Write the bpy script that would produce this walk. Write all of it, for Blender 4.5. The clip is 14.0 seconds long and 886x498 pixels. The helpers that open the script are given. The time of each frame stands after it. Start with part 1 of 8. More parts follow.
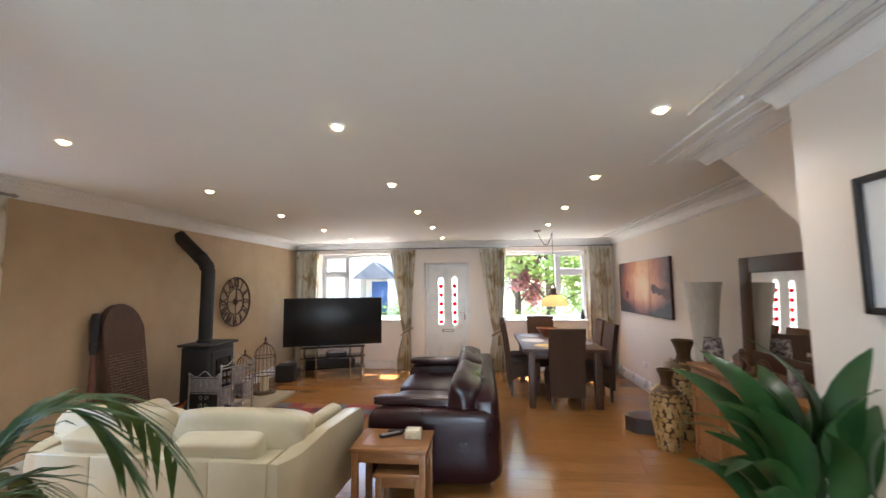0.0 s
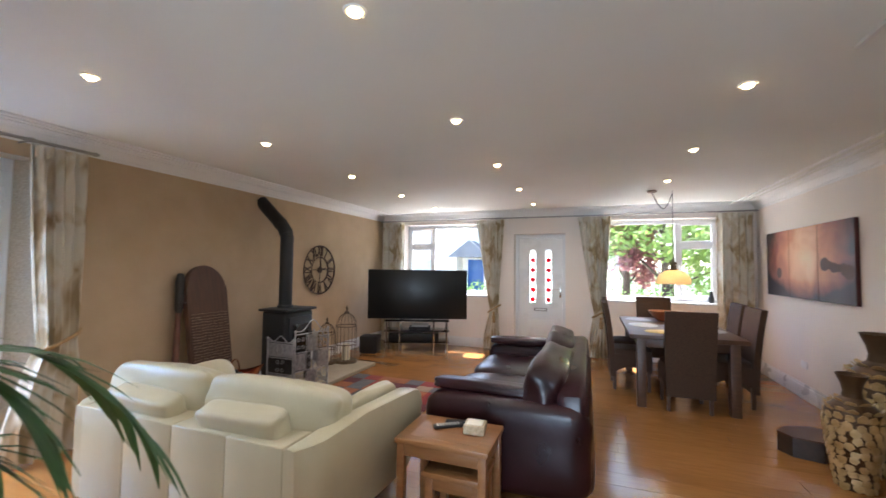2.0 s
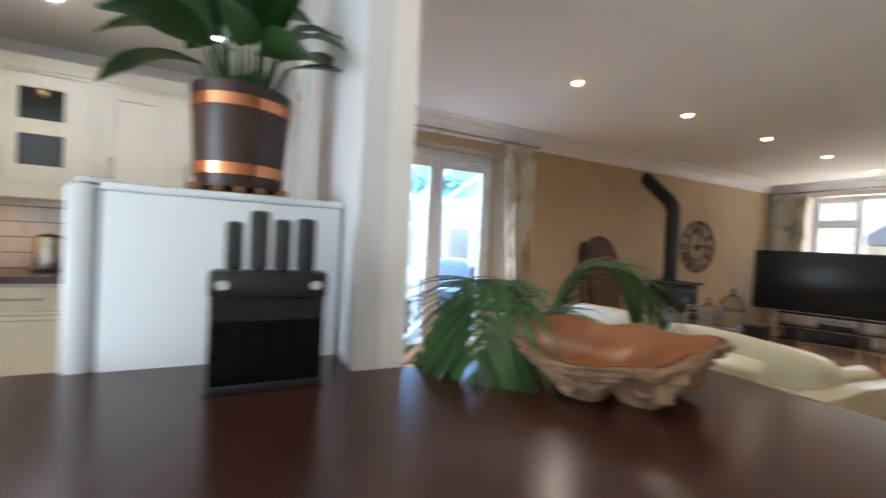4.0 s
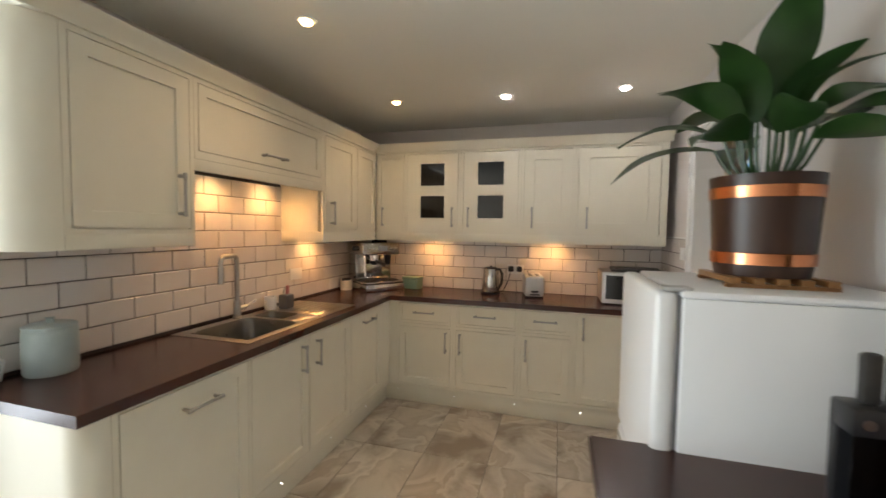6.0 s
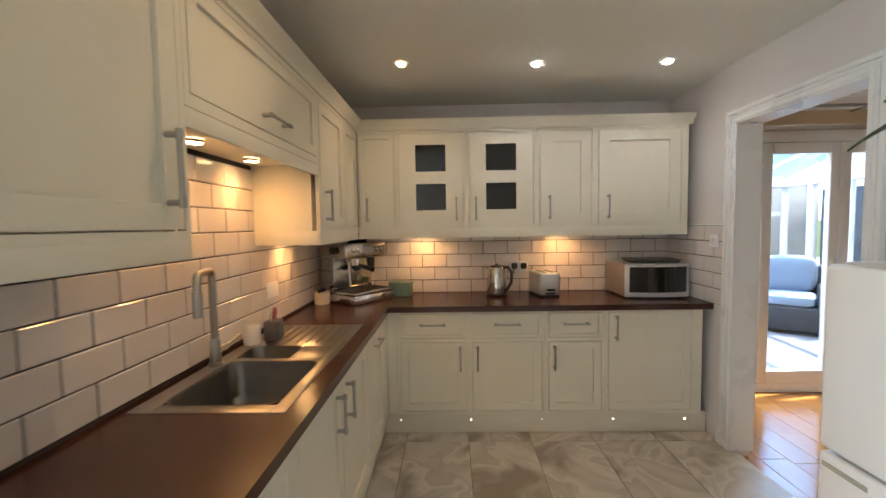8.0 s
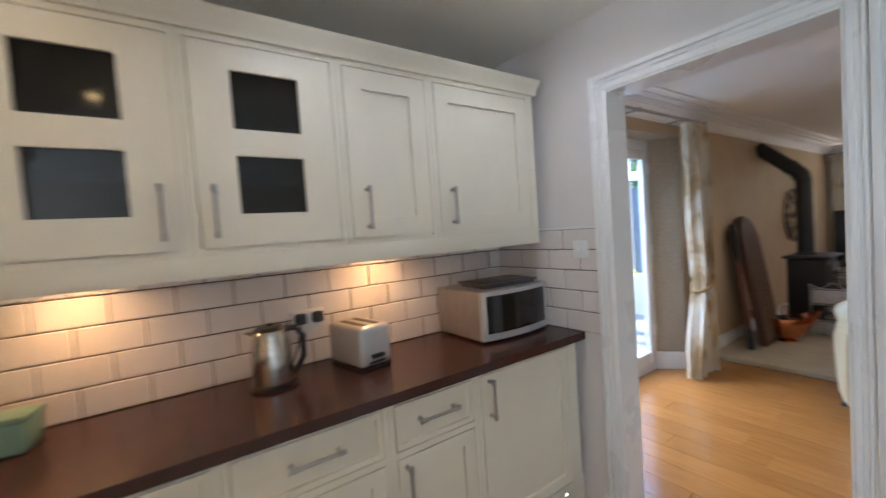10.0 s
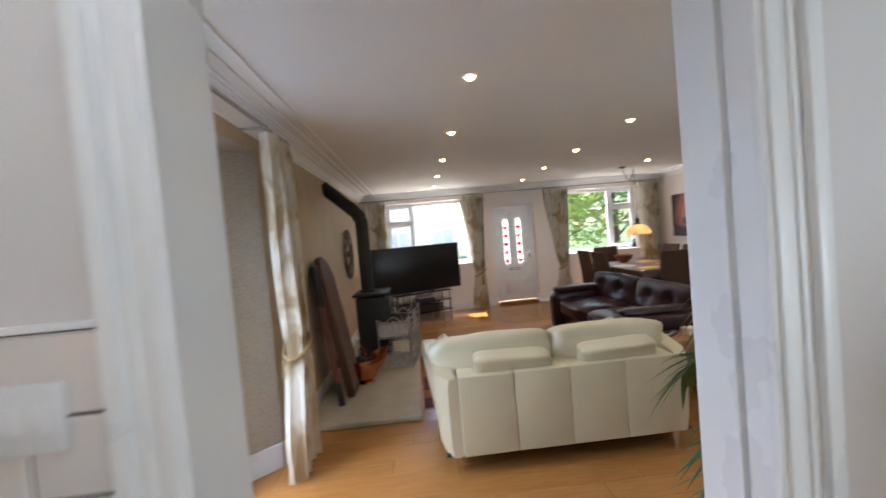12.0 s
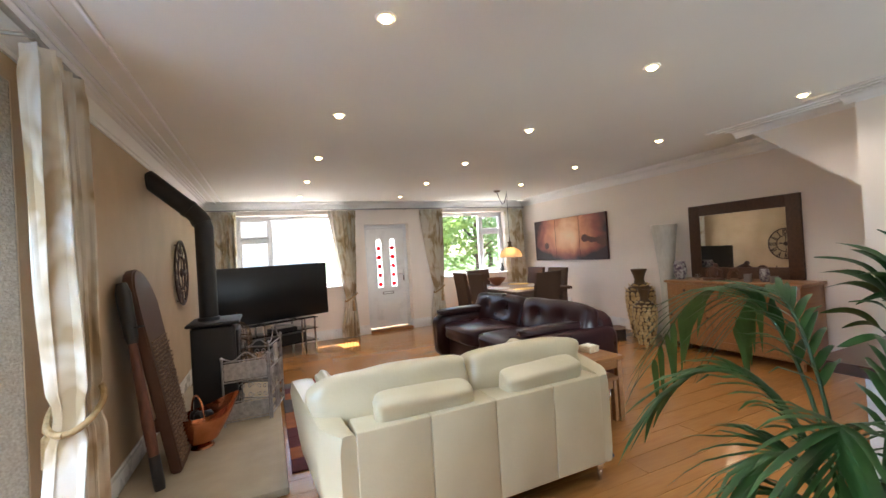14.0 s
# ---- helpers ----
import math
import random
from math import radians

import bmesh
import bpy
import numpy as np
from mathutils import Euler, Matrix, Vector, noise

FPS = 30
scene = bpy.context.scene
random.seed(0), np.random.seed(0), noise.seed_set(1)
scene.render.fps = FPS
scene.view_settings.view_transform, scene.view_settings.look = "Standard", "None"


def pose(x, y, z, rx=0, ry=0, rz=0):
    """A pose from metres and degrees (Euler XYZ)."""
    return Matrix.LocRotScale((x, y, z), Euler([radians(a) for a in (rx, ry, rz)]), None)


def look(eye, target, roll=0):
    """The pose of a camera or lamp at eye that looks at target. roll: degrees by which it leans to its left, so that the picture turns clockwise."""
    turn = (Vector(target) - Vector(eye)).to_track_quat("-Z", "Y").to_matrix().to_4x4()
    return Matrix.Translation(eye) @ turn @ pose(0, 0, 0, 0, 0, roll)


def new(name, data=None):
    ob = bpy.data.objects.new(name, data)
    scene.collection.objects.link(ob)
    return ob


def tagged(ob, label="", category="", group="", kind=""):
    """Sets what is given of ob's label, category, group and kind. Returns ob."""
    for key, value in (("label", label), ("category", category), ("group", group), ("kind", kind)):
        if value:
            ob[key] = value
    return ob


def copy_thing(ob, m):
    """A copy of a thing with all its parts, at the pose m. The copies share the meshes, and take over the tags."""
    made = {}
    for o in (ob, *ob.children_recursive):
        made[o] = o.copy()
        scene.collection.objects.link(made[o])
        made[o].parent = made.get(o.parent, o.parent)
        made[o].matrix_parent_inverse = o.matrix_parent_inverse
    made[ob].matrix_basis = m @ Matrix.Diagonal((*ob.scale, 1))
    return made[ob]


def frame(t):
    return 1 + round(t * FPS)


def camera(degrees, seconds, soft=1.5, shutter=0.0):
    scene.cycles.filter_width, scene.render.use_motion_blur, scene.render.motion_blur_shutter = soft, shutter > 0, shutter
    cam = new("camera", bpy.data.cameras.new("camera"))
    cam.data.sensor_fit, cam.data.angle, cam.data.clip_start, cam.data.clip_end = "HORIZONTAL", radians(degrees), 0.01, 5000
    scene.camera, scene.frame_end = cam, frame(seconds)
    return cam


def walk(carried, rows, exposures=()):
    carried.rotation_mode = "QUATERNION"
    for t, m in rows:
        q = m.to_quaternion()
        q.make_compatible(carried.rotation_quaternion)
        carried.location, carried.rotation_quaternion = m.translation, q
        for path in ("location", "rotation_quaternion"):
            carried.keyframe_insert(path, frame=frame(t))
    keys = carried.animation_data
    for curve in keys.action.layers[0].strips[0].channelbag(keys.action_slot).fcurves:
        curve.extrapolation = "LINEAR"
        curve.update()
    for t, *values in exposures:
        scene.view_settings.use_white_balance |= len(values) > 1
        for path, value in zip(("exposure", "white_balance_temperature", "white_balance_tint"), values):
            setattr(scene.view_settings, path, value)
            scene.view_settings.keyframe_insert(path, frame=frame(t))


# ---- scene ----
cam = camera(95.7, 14.0, shutter=0.5)
PATH = [
    (0, (0.031, -0.034, 1.573), (-0.188, 1.945, 1.759), -0.5),
    (0.5, (0.088, 0.306, 1.544), (-0.255, 2.268, 1.721), -0.2),
    (1, (0.122, 0.576, 1.504), (-0.344, 2.515, 1.659), 0.1),
    (1.5, (0.133, 0.693, 1.454), (-0.445, 2.603, 1.58), 0.4),
    (2, (0.116, 0.68, 1.433), (-0.586, 2.551, 1.523), 0.7),
    (2.5, (0.083, 0.572, 1.384), (-0.798, 2.367, 1.436), 1.4),
    (3, (0.001, 0.371, 1.338), (-1.134, 2.018, 1.352), 2.1),
    (3.5, (-0.097, 0.16, 1.291), (-1.578, 1.503, 1.265), 3.1),
    (4, (-0.225, -0.094, 1.251), (-2.02, 0.786, 1.213), 3.0),
    (4.2, (-0.252, -0.19, 1.238), (-2.14, 0.468, 1.199), 3.1),
    (6.3, (-0.198, -0.835, 1.521), (-2.11, -1.413, 1.418), 0.7),
    (6.5, (-0.253, -0.946, 1.526), (-2.185, -1.451, 1.414), 0.6),
    (6.7, (-0.307, -1.048, 1.515), (-2.255, -1.487, 1.403), 0.3),
    (7.2, (-0.363, -1.331, 1.466), (-2.339, -1.617, 1.351), -0.2),
    (9.5, (-1.648, -1.728, 1.514), (-3.52, -1.029, 1.428), -3.2),
    (9.8, (-1.901, -1.648, 1.484), (-3.659, -0.698, 1.404), -3.8),
    (10, (-2.077, -1.592, 1.482), (-3.714, -0.446, 1.395), -4.0),
    (10.5, (-2.372, -1.372, 1.475), (-3.671, 0.146, 1.38), -4.9),
    (11, (-2.616, -1.066, 1.465), (-3.433, 0.756, 1.36), -5.3),
    (11.5, (-2.758, -0.693, 1.497), (-3.065, 1.281, 1.403), -5.2),
    (12, (-2.85, -0.377, 1.523), (-2.723, 1.618, 1.458), -5.0),
    (12.5, (-2.88, -0.104, 1.511), (-2.432, 1.845, 1.491), -4.7),
    (13, (-2.941, 0.096, 1.491), (-2.287, 1.987, 1.5), -4.3),
    (13.5, (-2.996, 0.226, 1.432), (-2.237, 2.076, 1.456), -3.9),
    (14, (-2.993, 0.32, 1.387), (-2.185, 2.149, 1.412), -3.7),
]
walk(cam, [(t, look(eye, target, roll)) for t, eye, target, roll in PATH], [(0, 2.92, 6200, 13), (2.5, 2.9, 5800, 13), (3.4, 2.42, 6250, 13), (4.2, 2.72, 6350, 13), (6.3, 2.2, 7500, 16), (7.2, 2.2, 7500, 16), (9.5, 2.2, 6500, 16), (11, 2.5, 5800, 13), (12, 2.48, 6200, 14), (12.7, 2.45, 6600, 14), (13.5, 2.85, 6500, 13), (14, 2.95, 6300, 13)])

# ---- world, sun, exposure ----
world = bpy.data.worlds.new("sky")
scene.world = world
world.use_nodes = True
wn = world.node_tree.nodes
sky = wn.new("ShaderNodeTexSky")
sky.sky_type, sky.sun_disc = "NISHITA", False
sky.sun_elevation, sky.sun_rotation = radians(62), radians(-12)
world.node_tree.links.new(sky.outputs[0], wn["Background"].inputs[0])
wn["Background"].inputs[1].default_value = 0.15
sun = new("sun", bpy.data.lights.new("sun", "SUN"))
sun.data.energy, sun.data.angle, sun.data.color = 5.0, radians(0.6), (1, 0.95, 0.86)
sun.matrix_world = look((0, 0, 0), (-math.sin(radians(-12)) * math.cos(radians(62)), -math.cos(radians(-12)) * math.cos(radians(62)), -math.sin(radians(62))))
WARM, COOL, TUNGSTEN = (1.0, 0.91, 0.79), (0.88, 0.93, 1.0), (1.0, 0.76, 0.50)
# daylight that enters by the glazed garden door behind the breakfast bar
day = new("garden_daylight", bpy.data.lights.new("garden_daylight", "AREA"))
day.data.shape, day.data.size, day.data.size_y = "RECTANGLE", 1.9, 1.95
day.data.energy, day.data.color = 23.0, (0.66, 0.83, 1.0)
day.matrix_world = look((0.25, -4.19, 1.06), (0.25, 0, 1.06))
# fill lamp added above the conservatory's glass roof to boost the sky's light
top = new("conservatory_sky_fill", bpy.data.lights.new("conservatory_sky_fill", "AREA"))
top.data.shape, top.data.size, top.data.size_y = "RECTANGLE", 3.8, 5.3
top.data.energy, top.data.color = 195.0, (0.86, 0.93, 1.0)
top.matrix_world = pose(-6.25, 1.85, 2.85, 0, -13.5, 0)

# ---- materials ----


def material(name, colour, rough=0.5, metal=0.0, second=None, scale=6.0, amount=0.5, bump=0.0, bump_scale=60.0, stretch=(1, 1, 1),
             coat=0.0, random=0.0, coords="Object", spec=0.5, rough_var=0.06):
    """A principled material: two colours mixed by coarse and fine noise, with a fine bump."""
    m = bpy.data.materials.new(name)
    m.use_nodes = True
    nt = m.node_tree
    p = nt.nodes["Principled BSDF"]
    link = nt.links.new
    tc = nt.nodes.new("ShaderNodeTexCoord")
    mp = nt.nodes.new("ShaderNodeMapping")
    mp.inputs["Scale"].default_value = stretch
    link(tc.outputs[coords], mp.inputs[0])
    n1 = nt.nodes.new("ShaderNodeTexNoise")
    n1.inputs["Scale"].default_value, n1.inputs["Detail"].default_value = scale, 6
    link(mp.outputs[0], n1.inputs["Vector"])
    second = second or tuple(c * 0.86 for c in colour)
    ramp = nt.nodes.new("ShaderNodeValToRGB")
    ramp.color_ramp.elements[0].position, ramp.color_ramp.elements[1].position = 0.5 - amount * 0.4, 0.5 + amount * 0.4
    ramp.color_ramp.elements[0].color, ramp.color_ramp.elements[1].color = (*second, 1), (*colour, 1)
    link(n1.outputs[0], ramp.inputs[0])
    out = ramp.outputs[0]
    if random:
        oi = nt.nodes.new("ShaderNodeObjectInfo")
        hsv = nt.nodes.new("ShaderNodeHueSaturation")
        mr = nt.nodes.new("ShaderNodeMapRange")
        mr.inputs[3].default_value, mr.inputs[4].default_value = 1 - random, 1 + random
        link(oi.outputs["Random"], mr.inputs[0])
        link(mr.outputs[0], hsv.inputs["Value"])
        link(out, hsv.inputs["Color"])
        out = hsv.outputs[0]
        add = nt.nodes.new("ShaderNodeVectorMath")
        mul = nt.nodes.new("ShaderNodeMath")
        mul.operation, mul.inputs[1].default_value = "MULTIPLY", 37.0
        link(oi.outputs["Random"], mul.inputs[0])
        link(tc.outputs[coords], add.inputs[0])
        link(mul.outputs[0], add.inputs[1])
        link(add.outputs[0], mp.inputs[0])
    link(out, p.inputs["Base Color"])
    p.inputs["Metallic"].default_value = metal
    p.inputs["Specular IOR Level"].default_value = spec
    rr = nt.nodes.new("ShaderNodeMapRange")
    rr.inputs[3].default_value, rr.inputs[4].default_value = max(0.02, rough - rough_var), min(1, rough + rough_var)
    link(n1.outputs[0], rr.inputs[0])
    link(rr.outputs[0], p.inputs["Roughness"])
    p.inputs["Coat Weight"].default_value, p.inputs["Coat Roughness"].default_value = coat, 0.12
    if bump:
        n2 = nt.nodes.new("ShaderNodeTexNoise")
        n2.inputs["Scale"].default_value, n2.inputs["Detail"].default_value = bump_scale, 4
        link(mp.outputs[0], n2.inputs["Vector"])
        b = nt.nodes.new("ShaderNodeBump")
        b.inputs["Strength"].default_value, b.inputs["Distance"].default_value = bump, 0.004
        link(n2.outputs[0], b.inputs["Height"])
        link(b.outputs[0], p.inputs["Normal"])
    return m


def glass(name, colour=(1, 1, 1), rough=0.0, ior=1.45):
    m = bpy.data.materials.new(name)
    m.use_nodes = True
    p = m.node_tree.nodes["Principled BSDF"]
    p.inputs["Base Color"].default_value, p.inputs["Roughness"].default_value = (*colour, 1), rough
    p.inputs["Transmission Weight"].default_value, p.inputs["IOR"].default_value = 1.0, ior
    return m


def thin_glass(name, tint=(1, 1, 1), gloss=0.08):
    """A pane: clear, with a faint mirror."""
    m = bpy.data.materials.new(name)
    m.use_nodes = True
    nt = m.node_tree
    nt.nodes.clear()
    o, mix, t, g, f = (nt.nodes.new("ShaderNode" + k) for k in ("OutputMaterial", "MixShader", "BsdfTransparent", "BsdfGlossy", "LayerWeight"))
    t.inputs[0].default_value = (*tint, 1)
    g.inputs["Roughness"].default_value = 0.02
    f.inputs[0].default_value = 0.5
    pw, ma = nt.nodes.new("ShaderNodeMath"), nt.nodes.new("ShaderNodeMath")
    pw.operation, pw.inputs[1].default_value = "POWER", 5.0
    ma.operation, ma.inputs[1].default_value, ma.inputs[2].default_value = "MULTIPLY_ADD", 0.5, gloss * 0.4
    nt.links.new(f.outputs["Facing"], pw.inputs[0])
    nt.links.new(pw.outputs[0], ma.inputs[0])
    nt.links.new(ma.outputs[0], mix.inputs[0])
    nt.links.new(t.outputs[0], mix.inputs[1])
    nt.links.new(g.outputs[0], mix.inputs[2])
    nt.links.new(mix.outputs[0], o.inputs[0])
    return m


def glow(name, colour, strength):
    m = bpy.data.materials.new(name)
    m.use_nodes = True
    p = m.node_tree.nodes["Principled BSDF"]
    p.inputs["Base Color"].default_value = (*colour, 1)
    p.inputs["Emission Color"].default_value, p.inputs["Emission Strength"].default_value = (*colour, 1), strength
    return m


def translucent(name, colour, mixed=0.5, rough=0.5, scale=8.0, second=None):
    """Cloth, thin leaf or stained glass: light comes through."""
    m = material(name, colour, rough, second=second, scale=scale)
    nt = m.node_tree
    p = nt.nodes["Principled BSDF"]
    o = nt.nodes["Material Output"]
    t, mix = nt.nodes.new("ShaderNodeBsdfTranslucent"), nt.nodes.new("ShaderNodeMixShader")
    mix.inputs[0].default_value = mixed
    t.inputs[0].default_value = (*colour, 1)
    nt.links.new(p.outputs[0], mix.inputs[1])
    nt.links.new(t.outputs[0], mix.inputs[2])
    nt.links.new(mix.outputs[0], o.inputs[0])
    return m


CEILING = material("ceiling_paint", (0.835, 0.83, 0.775), 0.75, second=(0.805, 0.80, 0.745), scale=1.2, bump=0.05, bump_scale=180)
TAN = material("tan_wallpaper", (0.56, 0.42, 0.27), 0.6, second=(0.49, 0.36, 0.22), scale=3.0, bump=0.35, bump_scale=90)
CREAM = material("cream_wall_paint", (0.85, 0.78, 0.71), 0.7, second=(0.82, 0.75, 0.68), scale=1.5, bump=0.06, bump_scale=150)
REVEAL = material("textured_reveal", (0.52, 0.455, 0.35), 0.5, second=(0.31, 0.26, 0.19), scale=90, amount=0.6, bump=1.0, bump_scale=110)
LILAC = material("kitchen_wall_paint", (0.72, 0.68, 0.66), 0.65, second=(0.68, 0.64, 0.62), scale=1.6, bump=0.05, bump_scale=150)
WHITE = material("white_gloss_paint", (0.80, 0.80, 0.79), 0.28, second=(0.785, 0.785, 0.775), scale=4, bump=0.03, bump_scale=50)
UPVC = material("white_upvc", (0.82, 0.83, 0.84), 0.22, second=(0.79, 0.80, 0.81), scale=3)
CABINET = material("cream_cabinet_paint", (0.76, 0.72, 0.60), 0.38, second=(0.73, 0.685, 0.57), scale=5, bump=0.03, bump_scale=80)
PLANK = material("oak_floor", (0.395, 0.182, 0.052), 0.18, second=(0.305, 0.132, 0.036), scale=5, amount=0.7, stretch=(1.0, 9, 9), bump=0.06, bump_scale=20, random=0.10, coat=0.25)
SUBFLOOR = material("dark_joint", (0.10, 0.055, 0.025), 0.8)
STONE_TILE = material("stone_floor_tile", (0.52, 0.46, 0.38), 0.30, second=(0.27, 0.22, 0.165), scale=2.6, amount=0.36, bump=0.12, bump_scale=14, random=0.12)
for nd in STONE_TILE.node_tree.nodes:
    if nd.type == "TEX_NOISE":
        nd.inputs["Distortion"].default_value = 0.7
    if nd.type == "VALTORGB":
        vein = nd.color_ramp.elements.new(0.53)
        vein.color = (0.58, 0.53, 0.45, 1)
        vein = nd.color_ramp.elements.new(0.56)
        vein.color = (0.42, 0.365, 0.29, 1)
GROUT = material("grey_grout", (0.16, 0.15, 0.14), 0.85)
WALLGROUT = material("dark_brown_grout", (0.055, 0.042, 0.036), 0.85)
METRO = material("white_metro_tile", (0.74, 0.69, 0.66), 0.12, second=(0.71, 0.66, 0.63), scale=9, bump=0.05, bump_scale=12, random=0.04)
WORKTOP = material("mahogany_laminate_worktop", (0.064, 0.021, 0.014), 0.22, second=(0.034, 0.012, 0.009), scale=7, amount=0.9, rough_var=0.04, bump=0.015, bump_scale=120)
STEEL = material("brushed_steel", (0.44, 0.43, 0.41), 0.30, 1.0, scale=30, stretch=(1, 12, 1))
CHROME = material("chrome", (0.75, 0.75, 0.76), 0.10, 1.0, scale=10)
BLACK = material("black_plastic", (0.015, 0.015, 0.017), 0.35, scale=12)
IRON = material("matt_black_iron", (0.018, 0.019, 0.022), 0.52, scale=14, bump=0.15, bump_scale=80)
PANE = thin_glass("window_pane")
TINTED = thin_glass("blue_tinted_pane", (0.72, 0.79, 0.87))
DARKGLASS = material("dark_cabinet_glass", (0.012, 0.011, 0.010), 0.06, scale=3)
CREAM_LEATHER = material("cream_leather", (0.57, 0.52, 0.36), 0.30, second=(0.50, 0.45, 0.305), scale=3, bump=0.22, bump_scale=55, coat=0.15)
BROWN_LEATHER = material("oxblood_leather", (0.025, 0.0055, 0.007), 0.29, second=(0.013, 0.0035, 0.0045), scale=4, bump=0.22, bump_scale=30, coat=0.08, spec=0.32)
OAK = material("oak_furniture", (0.33, 0.155, 0.055), 0.36, second=(0.21, 0.09, 0.03), scale=4, amount=0.7, stretch=(1.0, 10, 10), bump=0.08, bump_scale=25)
DARKWOOD = material("dark_stained_wood", (0.10, 0.046, 0.023), 0.42, second=(0.055, 0.024, 0.012), scale=4, amount=0.7, stretch=(1, 9, 9), bump=0.12, bump_scale=25)
RATTAN = material("woven_brown_rattan", (0.095, 0.050, 0.028), 0.72, spec=0.3, second=(0.035, 0.018, 0.011), scale=60, amount=0.8, stretch=(1, 1, 3), bump=0.8, bump_scale=110)
COPPER = material("polished_copper", (0.72, 0.30, 0.15), 0.2, 1.0, second=(0.55, 0.19, 0.09), scale=9)
LEAF = translucent("dark_green_leaf", (0.032, 0.092, 0.022), 0.2, 0.32, 10, (0.014, 0.045, 0.012))
PALMLEAF = translucent("palm_leaf", (0.052, 0.138, 0.034), 0.25, 0.40, 9, (0.02, 0.065, 0.02))

# ---- mesh helpers ----


def apply(bm, verts, m):
    if m is not None:
        bmesh.ops.transform(bm, matrix=m, verts=verts)


def box(bm, a, b, bevel=0.0, seg=2, m=None):
    """A box from corner a to corner b, with rounded edges."""
    verts = bmesh.ops.create_cube(bm, size=1.0)["verts"]
    a, b = Vector(a), Vector(b)
    s, c = b - a, (a + b) / 2
    for v in verts:
        v.co = Vector((v.co.x * s.x, v.co.y * s.y, v.co.z * s.z)) + c
    if bevel:
        edges = list({e for v in verts for e in v.link_edges})
        r = bmesh.ops.bevel(bm, geom=edges, offset=min(bevel, 0.45 * min(abs(x) for x in s)), segments=seg, affect="EDGES", profile=0.5)
        verts = list({v for v in r["verts"]} | {v for v in verts if v.is_valid})
    apply(bm, verts, m)
    return verts


def lathe(bm, prof, seg=24, m=None, cap=True):
    """Turn a profile of (radius, height) about z."""
    rings = []
    for r, z in prof:
        rings.append([bm.verts.new((r * math.cos(2 * math.pi * i / seg), r * math.sin(2 * math.pi * i / seg), z)) for i in range(seg)])
    for a, b in zip(rings, rings[1:]):
        for i in range(seg):
            bm.faces.new((a[i], a[(i + 1) % seg], b[(i + 1) % seg], b[i]))
    if cap:
        bm.faces.new(rings[0][::-1])
        bm.faces.new(rings[-1])
    verts = [v for r in rings for v in r]
    apply(bm, verts, m)
    return verts


def tube(bm, pts, r, seg=8, m=None, flat=1.0):
    """Sweep a circle along points; r is one radius or one a point."""
    pts = [Vector(p) for p in pts]
    rad = r if isinstance(r, (list, tuple)) else [r] * len(pts)
    rings, up = [], None
    for i, p in enumerate(pts):
        d = (pts[min(i + 1, len(pts) - 1)] - pts[max(i - 1, 0)]).normalized()
        if up is None:
            up = d.orthogonal().normalized()
        up = (up - d * up.dot(d)).normalized()
        side = d.cross(up)
        rings.append([bm.verts.new(p + rad[i] * (math.cos(2 * math.pi * k / seg) * up + flat * math.sin(2 * math.pi * k / seg) * side)) for k in range(seg)])
    for a, b in zip(rings, rings[1:]):
        for k in range(seg):
            bm.faces.new((a[k], a[(k + 1) % seg], b[(k + 1) % seg], b[k]))
    bm.faces.new(rings[0][::-1])
    bm.faces.new(rings[-1])
    verts = [v for q in rings for v in q]
    apply(bm, verts, m)
    return verts


def soft(bm, size, n=4.0, cuts=7, m=None, puff=0.0, seed=0.0):
    """A cushion: a rounded block with a little sag and wrinkle."""
    k, at = cuts + 1, {}

    def vert(p):
        if p not in at:
            at[p] = bm.verts.new([2 * c / k - 1 for c in p])
        return at[p]
    for ax in range(3):
        for end in (0, k):
            for i in range(k):
                for j in range(k):
                    ring = []
                    for di, dj in ((0, 0), (1, 0), (1, 1), (0, 1)):
                        p = [i + di, j + dj]
                        p.insert(ax, end)
                        ring.append(vert(tuple(p)))
                    bm.faces.new(ring)
    verts = list(at.values())
    for v in verts:
        q = v.co
        k = (abs(q.x) ** n + abs(q.y) ** n + abs(q.z) ** n) ** (1 / n)
        q = q / k
        w = 1 + puff * noise.noise(Vector((q.x * 1.7 + seed, q.y * 1.7, q.z * 1.7)))
        v.co = Vector((q.x * size[0] / 2 * w, q.y * size[1] / 2 * w, q.z * size[2] / 2 * w))
    apply(bm, verts, m)
    return verts


def prism(bm, poly, a0, a1, axis="x", m=None):
    """Extrude a polygon of (u, v): along x it lies in yz, along y in xz, along z in xy."""
    def at(u, v, a):
        return {"x": (a, u, v), "y": (u, a, v), "z": (u, v, a)}[axis]
    lo = [bm.verts.new(at(u, v, a0)) for u, v in poly]
    hi = [bm.verts.new(at(u, v, a1)) for u, v in poly]
    bm.faces.new(lo)
    bm.faces.new(hi[::-1])
    for i in range(len(poly)):
        j = (i + 1) % len(poly)
        bm.faces.new((lo[i], hi[i], hi[j], lo[j]))
    apply(bm, lo + hi, m)
    return lo + hi


